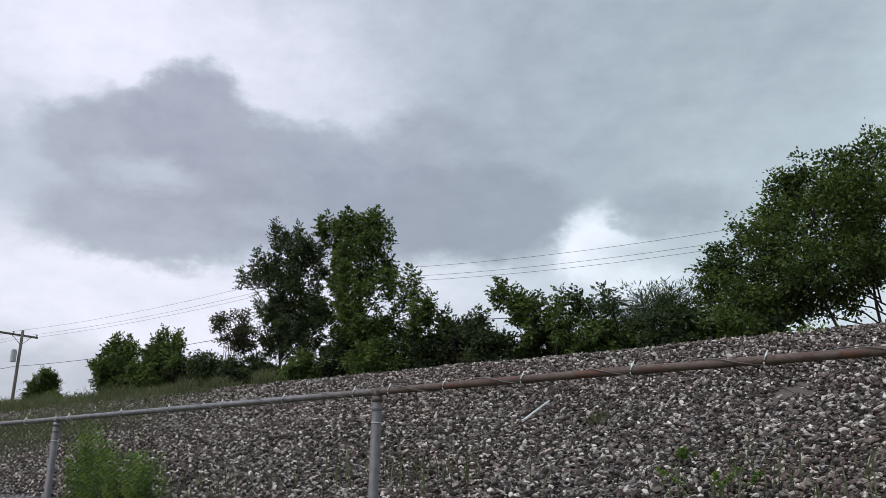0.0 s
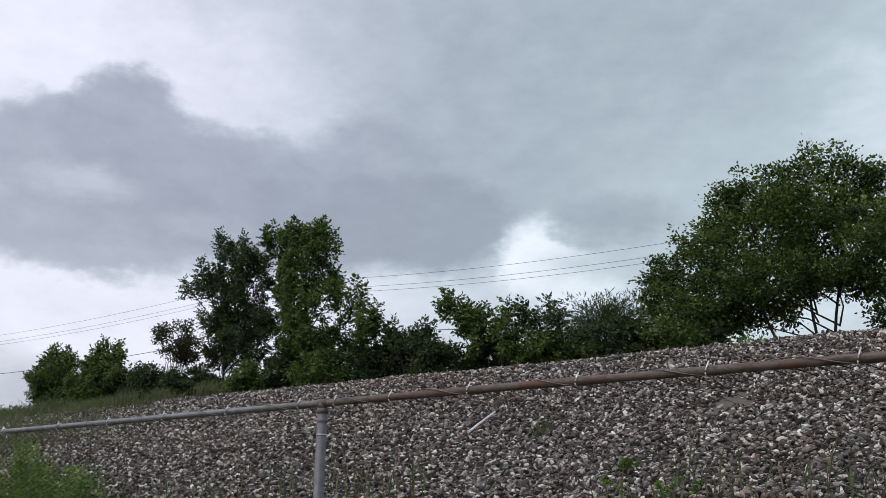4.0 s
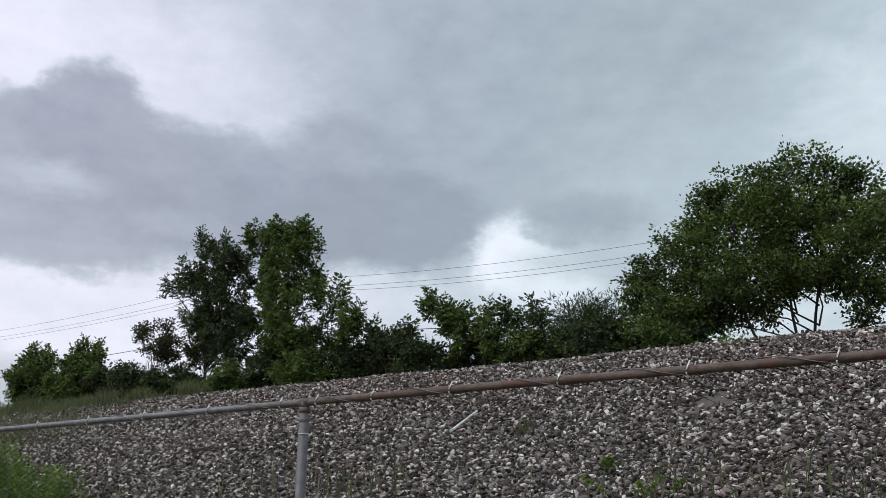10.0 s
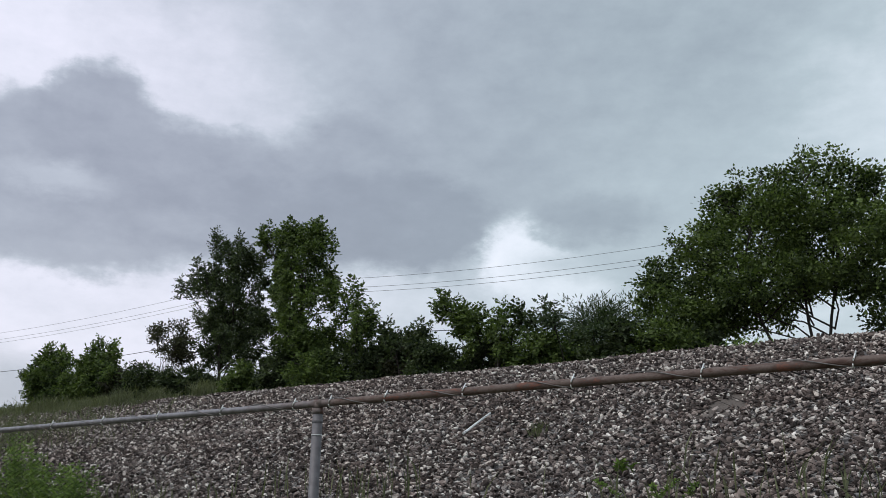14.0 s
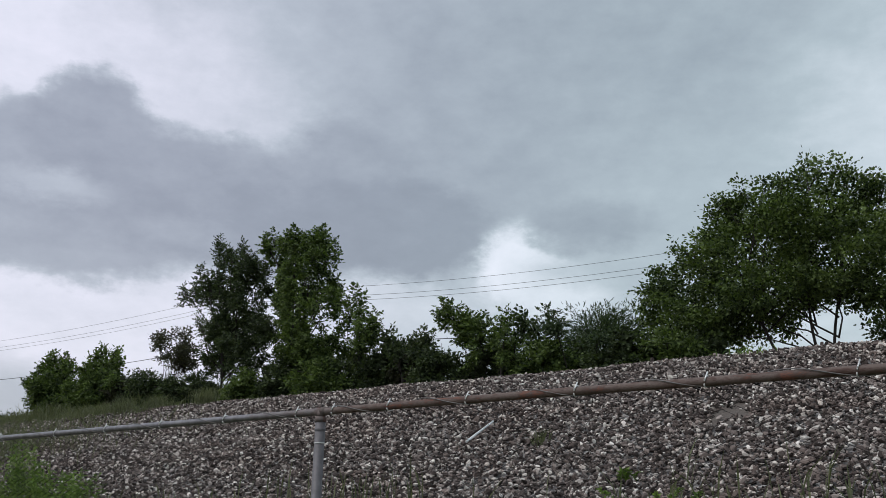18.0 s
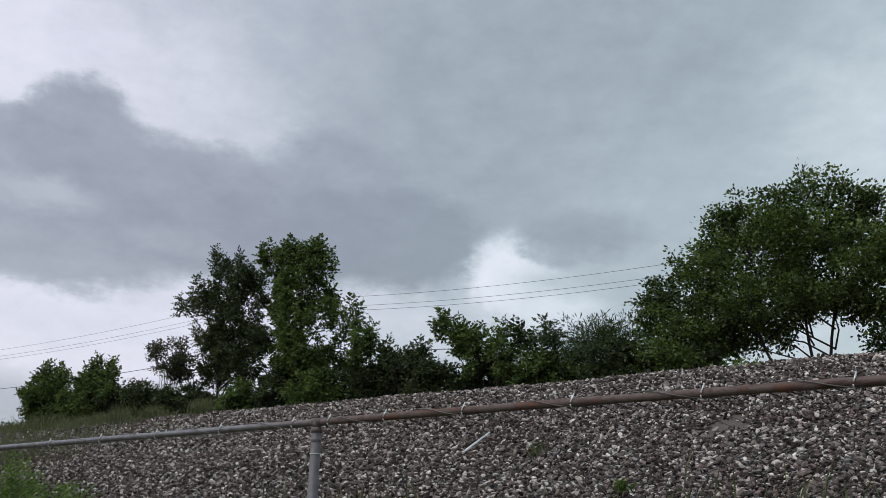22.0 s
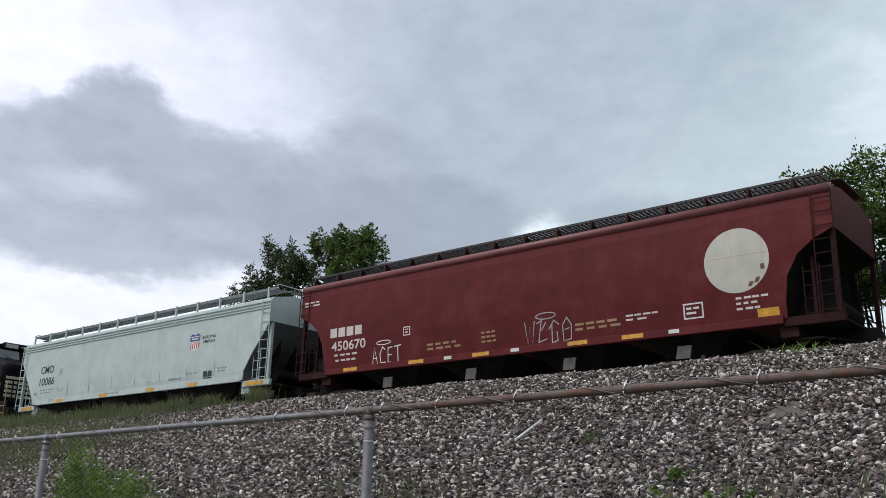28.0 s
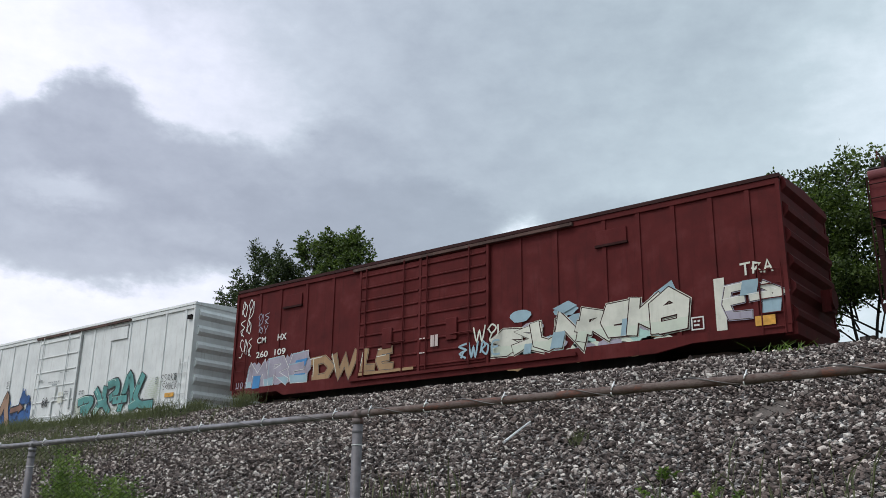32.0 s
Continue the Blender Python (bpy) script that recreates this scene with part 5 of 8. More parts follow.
def piece(parent, forms, x0, x1, za, zb, y, fill, line, w=0.15, edge=0.035, halo=None, halo_r=0.06, shine=None, low=None, round_ends=False, curl=True, crowd=1.12, label="large painted graffiti", seed=1):
    """Fat painted letters, each lapping over the one before it: a halo behind all, then rim, filling, lower fade and glints letter by letter.
    (bottom, top) is za at x0 and zb at x1; w: half the width of a stroke."""
    rng = random.Random(seed)
    n = len(forms)
    cell = (x1 - x0) / n

    def lift(k):
        return lambda z: (y(z) if callable(y) else y) - 0.0012 * k
    letters = []
    for i, c in enumerate(forms):
        q = (i + 0.5) / n
        b, t = za[0] + (zb[0] - za[0]) * q + w + rng.uniform(-0.03, 0.05), za[1] + (zb[1] - za[1]) * q - w + rng.uniform(-0.09, 0.07)
        lean = rng.uniform(-0.06, 0.10) * (t - b)
        letters.append([[(x0 + (i + 0.5 + (u - 0.5) * crowd * 0.86) * cell + lean * v, b + v * (t - b)) for u, v in st] for st in FORMS[c]])

    def fat(strokes, r):
        out = []
        for st in strokes:
            pts = smooth(st) if curl else st
            out += ribbon(pts, r)
            if round_ends:
                out += [knob(*pts[0], r), knob(*pts[-1], r)]
        return out
    g = plate(parent, "graffiti", line, [q for st in letters for q in fat(st, w + edge)], lift(2), label, 0.003)
    if halo:
        plate(g, "paint_halo", halo, [q for st in letters for q in fat(st, w + edge + halo_r)], lift(1), thick=0.003)
    for i, st in enumerate(letters):
        plate(g, "paint_rim", line, fat(st, w + edge), lift(3 + 2.0 * i), thick=0.003)
        plate(g, "paint_fill", fill, fat(st, w), lift(4 + 2.0 * i), thick=0.003)
        if low:
            zs = [p[1] for q in st for p in q]
            cut = min(zs) + (max(zs) - min(zs)) * 0.26
            plate(g, "paint_fade", low, [h for q in fat(st, w * 0.96) for h in [halved(q, cut + rng.uniform(-0.04, 0.04), False)] if len(h) > 2], lift(4.5 + 2.0 * i), thick=0.003)
        if shine:
            glint = []
            for q in st:
                pts = smooth(q) if curl else q
                m = max(2, len(pts) // 2)
                glint += ribbon([(px - w * 0.55, pz + w * 0.45) for px, pz in pts[:m]], w * 0.13)
            plate(g, "paint_highlight", shine, glint, lift(4.8 + 2.0 * i), thick=0.003)
    return g


def scribble(parent, forms, x0, x1, z0, z1, y, material, w=0.03, label="thin spray-painted tag", curl=False):
    n, out = len(forms), []
    cell = (x1 - x0) / n
    for i, c in enumerate(forms):
        for st in FORMS[c]:
            pts = [(x0 + (i + 0.08 + 0.84 * u) * cell, z0 + v * (z1 - z0)) for u, v in st]
            out += ribbon(smooth(pts) if curl else pts, w)
    return plate(parent, "graffiti", material, out, y, label, 0.003)


def wheel_shape(r):
    prof = [(0.02, -0.09), (0.10, -0.09), (0.11, -0.03), (r - 0.09, -0.02), (r - 0.07, -0.06), (r, -0.065), (r, 0.03), (r + 0.028, 0.045), (r + 0.028, 0.068), (r - 0.07, 0.07), (r - 0.09, 0.02), (0.11, 0.03), (0.10, 0.09), (0.02, 0.09)]
    return Shape().rings([[(a * math.cos(t), b, a * math.sin(t)) for t in [2 * math.pi * i / 20 for i in range(20)]] for a, b in prof])


MESHES = {}


def shared(key, make, material):
    if key not in MESHES:
        s = make()
        me = s.mesh(key.split("@")[0]) if isinstance(s, Shape) else s
        me.materials.append(M[material])
        MESHES[key] = me
    return MESHES[key]


def truck(parent, x, axles, r=0.42, big=False):
    """A wheel truck: bolster, two side frames, wheelsets and springs."""
    half = max(axles) + 0.35
    t = part("truck", shared("truck@%s" % big, lambda: Shape().box(-0.25, 0.25, -1.05, 1.05, 0.45, 0.78).box(-half + 0.3, half - 0.3, -0.2, 0.2, 0.5, 0.7), "steel"), "steel", parent, "dirty cast-steel wheel truck")
    t.location.x = x
    for s in (-1, 1):
        def frame_shape():
            if big:
                out = [(-half, 0.62), (-half, 0.78), (-half + 0.5, 0.98), (half - 0.5, 0.98), (half, 0.78), (half, 0.62), (half - 0.5, 0.60), (half - 0.9, 0.42), (-half + 0.9, 0.42), (-half + 0.5, 0.60)]
            else:
                out = [(-half, 0.50), (-half + 0.1, 0.72), (-0.4, 0.86), (0.4, 0.86), (half - 0.1, 0.72), (half, 0.50), (half - 0.3, 0.46), (0.45, 0.26), (-0.45, 0.26), (-half + 0.3, 0.46)]
            return Shape().prism(out, -0.08, 0.08)
        fr = part("side_frame", shared("side_frame@%s" % big, frame_shape, "steel"), "steel", t)
        fr.location = (0, s * 1.02, 0)
    for a in axles:
        part_ax = part("axle", shared("axle", lambda: Shape().tube([(0, -1.12, 0), (0, 1.12, 0)], 0.08, 8), "steel"), "steel", t)
        part_ax.location = (a, 0, r)
        for s in (-1, 1):
            wh = part("wheel", shared("wheel@%s" % big, lambda: wheel_shape(r), "wheel"), "wheel", t)
            wh.location = (a, s * 0.76, r)
            if s > 0:
                wh.rotation_euler.z = math.pi
            bx = part("axle_box", shared("axle_box", lambda: Shape().tube([(0, -0.12, 0), (0, 0.12, 0)], 0.13, 10), "steel"), "steel", t)
            bx.location = (a, s * 1.08, r)
    return t


def coupler(parent, x0, x1):
    s = Shape().box(min(x0, x1), max(x0, x1), -0.12, 0.12, 0.80, 1.0)
    x = x1
    s.box(min(x, x - 0.25 * (1 if x1 > 0 else -1)), max(x, x - 0.25 * (1 if x1 > 0 else -1)), -0.2, 0.16, 0.72, 1.06)
    return part("coupler", s, "steel", parent, "steel knuckle coupler", bevel=0.02)


def ladder(parent, x0, x1, y, z0, z1, n, material, r=0.018, label=""):
    """Two stiles, each a tube, with their rungs as sub-parts."""
    st = part("ladder", Shape().tube([(x0, y, z0), (x0, y, z1)], r, 5).tube([(x1, y, z0), (x1, y, z1)], r, 5), material, parent, label)
    for i in range(n):
        z = z0 + (z1 - z0) * (i + 0.5) / n
        part("rung", Shape().tube([(x0, y, z), (x1, y, z)], r * 0.85, 5), material, st)
    return st


# ---- covered hoppers ----
PITCH = 18.0
RED_W = [(1.40, 1.50), (1.75, 1.54), (2.3, 1.585), (2.74, 1.60), (3.0, 1.60), (3.2, 1.595), (3.77, 1.575), (4.10, 1.53)]
RED_X = [7.08, 7.08, 7.16, 7.42, 7.76, 8.19, 8.19, 8.19]
WHITE_W = [(1.45, 1.55), (1.74, 1.58), (2.3, 1.60), (2.9, 1.60), (3.3, 1.60), (3.72, 1.60), (4.08, 1.57)]
WHITE_X = [7.05, 7.1, 7.5, 8.0, 8.3, 8.3, 8.3]


def red_side(z):
    return -float(np.interp(z, [a for a, _ in RED_W], [b for _, b in RED_W])) - 0.005


def white_side(z):
    return -float(np.interp(z, [a for a, _ in WHITE_W], [b for _, b in WHITE_W])) - 0.005


def hopper(name, label, white):
    car = thing(name, label, "hopper car", group="freight train")
    prof, xs, paint = (WHITE_W, WHITE_X, "hopper_white") if white else (RED_W, RED_X, "hopper_red")
    rings = [[(-x, -w, z), (x, -w, z), (x, w, z), (-x, w, z)] for (z, w), x in zip(prof, xs)]
    top, ex = prof[-1][0], xs[-1]
    part("body", Shape().rings(rings), paint, car, "pale grey steel sides" if white else "faded mineral-red steel sides")
    roof = Shape().prism([(-1.56, top), (-1.5, top + 0.05), (-0.7, top + 0.22), (0.7, top + 0.22), (1.5, top + 0.05), (1.56, top)], -ex + 0.01, ex - 0.01, "x")
    part("roof", roof, paint, car)
    part("hatch_trough", Shape().box(-ex + 0.8, ex - 0.8, -0.3, 0.3, top + 0.2, top + 0.36), paint, car, bevel=0.02)
    for s in (-1, 1):
        if white:
            for k, z in enumerate((3.77, 3.87, 3.98)):
                part("top_chord_rib", Shape().prism([(s * 1.585, z - 0.03), (s * 1.635, z - 0.015), (s * 1.635, z + 0.015), (s * 1.58, z + 0.03)], -ex, ex, "x"), paint, car)
            part("side_sill", Shape().box(-6.75, 6.95, s * 1.53 - 0.04, s * 1.53 + 0.04, 1.40, 1.62), paint, car, "pale side sill with yellow reflectors", bevel=0.012)
            for x in (-4.2, -2.57, -0.95, 0.67, 2.27, 3.9, 5.5):
                part("side_seam", Shape().box(x - 0.035, x + 0.035, s * 1.598 - 0.0035, s * 1.598 + 0.0035, 1.75, 3.55), paint, car)
        else:
            part("roof_lip", Shape().tube([(-ex, s * 1.50, top + 0.0), (ex, s * 1.50, top + 0.0)], 0.115, 12), "lip_red", car, "rounded weathered red lip along the roof, paled pink for sky sheen", smooth=True)
            part("side_sill", Shape().box(-6.99, 6.99, s * 1.49 - 0.05, s * 1.49 + 0.05, 1.28, 1.46), paint, car, bevel=0.012)
        for e in (-1, 1):
            z0 = 1.22
            part("end_sill", Shape().box(min(e * 6.95, e * (ex + 0.05)), max(e * 6.95, e * (ex + 0.05)), s * 1.42 - 0.06, s * 1.42 + 0.06, z0, z0 + 0.2), paint if white else "end_red", car, bevel=0.012)
            part("corner_post", Shape().box(e * (ex - 0.06) - 0.05, e * (ex - 0.06) + 0.05, s * 1.44 - 0.05, s * 1.44 + 0.05, z0 + 0.2, 3.4), paint if white else "end_red", car)
            part("slope_post", Shape().box(e * 7.62 - 0.03, e * 7.62 + 0.03, s * 1.30 - 0.03, s * 1.30 + 0.03, z0 + 0.2, 2.7), "shade_grey" if white else "end_red", car)
    # running boards on brackets
    wy0, wy1, wz = (-1.30, -0.80, top + 0.40) if white else (-1.28, -0.72, top + 0.44)
    bx = np.arange(-ex + 0.25, ex - 0.1, 1.02 if not white else 1.32)
    for s in (-1, 1):
        a, b = sorted((s * wy0, s * wy1))
        rb = Shape().box(-ex + 0.2, ex - 0.2, a, a + 0.04, wz - 0.03, wz + (0.07 if white else 0.03)).box(-ex + 0.2, ex - 0.2, b - 0.04, b, wz - 0.03, wz + 0.03)
        for y in np.linspace(a + 0.09, b - 0.09, 5):
            rb.box(-ex + 0.2, ex - 0.2, y - 0.012, y + 0.012, wz - 0.012, wz + 0.012)
        for x in np.arange(-ex + 0.25, ex - 0.2, 0.12):
            rb.box(x - 0.008, x + 0.008, a + 0.02, b - 0.02, wz - 0.02, wz + 0.015)
        part("running_board", rb, "grey_grating" if white else "grating", car, "open steel grating walkway on the roof")
        for x in bx:
            o = s * wy0
            tri = [(x - 0.02, 0), (x + 0.02, 0)]
            if white:
                br = Shape().box(x - 0.03, x + 0.03, min(o, o - s * 0.06), max(o, o - s * 0.06), top + 0.02, wz + 0.09)
            else:
                br = Shape().face_set([(x - 0.03, o - s * 0.10, top + 0.04), (x + 0.03, o - s * 0.10, top + 0.04), (x + 0.03, o + s * 0.5, top + 0.1), (x - 0.03, o + s * 0.5, top + 0.1), (x - 0.03, o, wz), (x + 0.03, o, wz)],
                                      [(0, 1, 5, 4), (1, 2, 5), (2, 3, 4, 5), (3, 0, 4), (0, 3, 2, 1)])
            part("bracket", br, paint if white else "end_red", car)
    for e in (-1, 1):
        part("end_walkway", Shape().box(min(e * (ex - 0.2), e * (ex + 0.16)), max(e * (ex - 0.2), e * (ex + 0.05)), -0.8, 0.8, wz - 0.03, wz), "grey_grating" if white else "grating", car)
        part("handhold", Shape().tube([(e * (ex - 0.15), -1.25, wz), (e * (ex - 0.15), -1.25, wz + 0.16), (e * (ex - 0.15), 1.25, wz + 0.16), (e * (ex - 0.15), 1.25, wz)], 0.015, 5), paint, car)
        # slope sheet, shear plates, bolster and draft sill
        part("center_sill", Shape().box(min(e * 6.4, e * (ex + 0.3)), max(e * 6.4, e * (ex + 0.3)), -0.3, 0.3, 0.85, 1.25), "loco_under", car)
        # dark sheets over the end faces carry the deep shade and dirt as colour
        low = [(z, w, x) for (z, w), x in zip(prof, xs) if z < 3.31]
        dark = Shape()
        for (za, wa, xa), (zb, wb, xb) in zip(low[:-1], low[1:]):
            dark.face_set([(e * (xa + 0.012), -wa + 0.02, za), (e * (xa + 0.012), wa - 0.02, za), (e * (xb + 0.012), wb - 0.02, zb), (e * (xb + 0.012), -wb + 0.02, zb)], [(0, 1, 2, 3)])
        part("slope_sheet", dark, "loco_under" if not white else "shade_grey", car, "sloping end sheet darkened for deep shade and grime")
        part("bolster", Shape().box(e * 7.05 - 0.2, e * 7.05 + 0.2, -1.4, 1.4, 1.0, 1.35), paint if white else "end_red", car, bevel=0.015)
        part("end_floor", Shape().box(min(e * 6.9, e * (ex + 0.05)), max(e * 6.9, e * (ex + 0.05)), -1.4, 1.4, 1.24, 1.30), "loco_under", car)
        for y in (-0.75, 0.0, 0.75):
            part("shear_plate", Shape().face_set([(e * 6.95, y - 0.02, 1.3), (e * 8.0, y - 0.02, 1.3), (e * 7.9, y - 0.02, 2.9), (e * 7.2, y - 0.02, 1.9), (e * 6.95, y + 0.02, 1.3), (e * 8.0, y + 0.02, 1.3), (e * 7.9, y + 0.02, 2.9), (e * 7.2, y + 0.02, 1.9)],
                                                 [(0, 1, 2, 3), (7, 6, 5, 4), (0, 4, 5, 1), (1, 5, 6, 2), (2, 6, 7, 3), (3, 7, 4, 0)]), "loco_under", car)
        coupler(car, e * (ex + 0.2), e * 9.0)
        truck(car, e * 6.55, (-0.89, 0.89))
        ladder(car, e * (ex + 0.02) - 0.0, e * (ex + 0.02) - e * 0.42, -1.635, 1.3, 4.07 if white else 4.02, 9, paint if white else "end_red", 0.016, "side ladder")
        ladder(car, e * 7.80, e * 7.46, -1.47, 1.3, 2.5, 4, paint if white else "end_red", 0.013, "short step ladder")
        ladder(car, e * (ex + 0.02), e * (ex + 0.02) - e * 0.42, 1.50, 1.3, 3.9, 9, paint if white else "end_red", 0.016, "side ladder")
        part("brake_pipe", Shape().tube([(e * 6.8, -1.2, 1.0), (e * 7.7, -1.3, 0.95), (e * 8.3, -0.6, 0.9), (e * 8.9, -0.3, 0.6)], 0.025, 5), "loco_under", car)
        if e > 0:
            part("brake_wheel", Shape().rings([[(8.62 + 0.02 * q, 0.5 + 0.28 * math.cos(a), 2.6 + 0.28 * math.sin(a)) for a in [2 * math.pi * i / 16 for i in range(16)]] for q in (-1, 1)]), "loco_under", car)
        part("air_tank", Shape().tube([(e * 7.9, -0.9, 1.62), (e * 7.9, 0.5, 1.62)], 0.2, 10), "loco_under", car)
    # hopper bays and outlet gates
    for x in ((-4.6, -1.55, 1.55, 4.6) if not white else (-4.6, 0.0, 4.6)):
        w = 1.35 if not white else 2.1
        part("hopper_bay", Shape().rings([[(x - q, -h, z), (x + q, -h, z), (x + q, h, z), (x - q, h, z)] for z, q, h in ((1.42, w, 1.4), (1.0, w * 0.55, 0.9), (0.62, 0.45, 0.6))]), "loco_under", car, "dark hopper bottom")
        gate = Shape().box(x - 0.5, x + 0.5, -1.15, 1.15, 0.52, 0.64)
        part("outlet_gate", gate, "steel", car, bevel=0.01)
        for g in ((-0.28, 0.28) if white else (0.0,)):
            part("gate_plate", Shape().face_set([(x + g - 0.22, -1.24, 0.80), (x + g + 0.12, -1.24, 0.80), (x + g + 0.20, -1.30, 1.08), (x + g - 0.14, -1.30, 1.08), (x + g - 0.22, -1.2, 0.80), (x + g + 0.12, -1.2, 0.80), (x + g + 0.20, -1.26, 1.08), (x + g - 0.14, -1.26, 1.08)],
                                                [(0, 1, 2, 3), (7, 6, 5, 4), (0, 4, 5, 1), (1, 5, 6, 2), (2, 6, 7, 3), (3, 7, 4, 0)]), "shade_dark" if white else "gate_grey", car)
    return car


def bars(parent, lines, y, material, label="small stencilled data", name="stencil"):
    """Unreadable small print: broken bars. lines: x0, x1, z, height, pieces."""
    out = []
    rng = random.Random(int(lines[0][0] * 100))
    for x0, x1, z, h, n in lines:
        d = (x1 - x0) / n
        out += [rect(x0 + i * d, x0 + (i + rng.uniform(0.6, 0.88)) * d, z, z + h) for i in range(n)]
    return plate(parent, name, material, out, y, label, 0.003)


def frame_box(parent, x0, x1, z0, z1, y, material, w=0.03, inner=None):
    p = plate(parent, "notice_box", material, [rect(x0, x1, z0, z0 + w), rect(x0, x1, z1 - w, z1), rect(x0, x0 + w, z0 + w, z1 - w), rect(x1 - w, x1, z0 + w, z1 - w)], y, "small framed stencil", 0.003)
    bars(p, [(x0 + w * 2, x1 - w * 2, z0 + (z1 - z0) * 0.6, (z1 - z0) * 0.14, 2), (x0 + w * 2, x1 - w * 2, z0 + (z1 - z0) * 0.3, (z1 - z0) * 0.14, 1)], y, material)


def disc_logo(car, cx, cz, r, worn):
    def ring(q, n=36):
        return [(cx + q * math.cos(2 * math.pi * i / n), cz + q * math.sin(2 * math.pi * i / n)) for i in range(n)]
    d = plate(car, "round_emblem", "disc", [ring(r)], red_side, "weathered cream disc with a plain cross" if not worn else "faded cream disc, mostly bare", 0.003)

    def up(z):
        return red_side(z) - 0.004
    if worn:
        plate(d, "emblem_mark", "disc_red", [rect(cx + r * 0.72, cx + r * 0.84, cz - 0.28, cz - 0.16), rect(cx + r * 0.5, cx + r * 0.62, cz - 0.56, cz - 0.44, 0.05), rect(cx + r * 0.3, cx + r * 0.42, cz - 0.62, cz - 0.52, 0.05)], up)
        plate(d, "emblem_seam", "faded_letter", [rect(cx - r * 0.95, cx + r * 0.95, cz + 0.10, cz + 0.125), rect(cx - 0.16, cx - 0.14, cz - 0.6, cz + 0.6)], up)
        return
    for s in (-1, 1):
        for t in (-1, 1):
            pts = [(cx + s * 0.11, cz + t * 0.12)] + [(cx + s * r * 0.58 * math.cos(a), cz + t * r * 0.58 * math.sin(a)) for a in np.linspace(0.28, 1.3, 7)]
            plate(d, "emblem_quarter", "disc_red" if t < 0 else "faded_letter", [pts], up)
    marks = []
    for i in range(26):
        a = 2 * math.pi * (i + 0.3) / 26
        if 2.9 < a < 3.4 or 5.9 < a < 6.2:
            continue
        q = r * 0.82
        px, pz = cx + q * math.cos(a), cz + q * math.sin(a)
        h, g = 0.062, (0.028, 0.040, 0.034)[i % 3]
        marks.append([(px + h * p * math.cos(a) - g * q2 * math.sin(a), pz + h * p * math.sin(a) + g * q2 * math.cos(a)) for p, q2 in ((-1, -1), (1, -0.8), (1, 0.9), (-0.9, 1))])
    plate(d, "emblem_rim_mark", "disc_red", marks, up)
    plate(d, "emblem_bar", "disc_red", [rect(cx - 0.42, cx - 0.02, cz - 0.07, cz + 0.07), rect(cx + 0.06, cx + 0.40, cz - 0.07, cz + 0.07)], up)


def red_marks(car, number, serif, worn, extra_tags):
    bold = "white_letter" if not serif else "faded_letter"
    # owner's name as a plain bar in four blocks
    plate(car, "owner_mark", bold, [rect(-6.78 + 0.35 * i, -6.50 + 0.35 * i, 2.40, 2.68) for i in range(4)], red_side, "faded white owner's name")
    lettering(car, number, -6.72, -5.28, 1.98, 2.27, red_side, bold, "faded white car number")
    bars(car, [(-6.6, -5.6, 1.82, 0.06, 4), (-6.55, -5.65, 1.66, 0.06, 4)], red_side, bold)
    bars(car, [(-8.05, -7.3, 3.62, 0.05, 3), (-8.05, -7.3, 3.52, 0.05, 2)], red_side, bold)
    frame_box(car, -3.78, -3.52, 2.16, 2.42, red_side, bold)
    frame_box(car, 4.76, 5.24, 1.62, 1.98, red_side, "white_letter", 0.035)
    disc_logo(car, 6.08, 2.80, 0.74, worn)
    bars(car, [(3.3, 4.2, 1.86, 0.045, 4), (3.3, 3.9, 1.76, 0.045, 2), (6.0, 6.75, 1.92, 0.05, 4), (6.0, 6.5, 1.80, 0.05, 3), (6.0, 6.6, 1.68, 0.05, 3)], red_side, bold)
    for x in (-5.9, -3.3, -1.03, 1.95, 3.45):
        plate(car, "reflector", "reflector", [rect(x - 0.28, x + 0.28, 1.33, 1.43)], -1.546, "yellow reflector strip")
    for x in (-2.15, 0.08, 4.5):
        plate(car, "reflector", "white_letter", [rect(x - 0.13, x + 0.13, 1.34, 1.43)], -1.546, "white reflector strip")
    plate(car, "routing_plate", "reflector", [rect(6.45, 6.92, 1.48, 1.66)], red_side, "orange routing card plate")


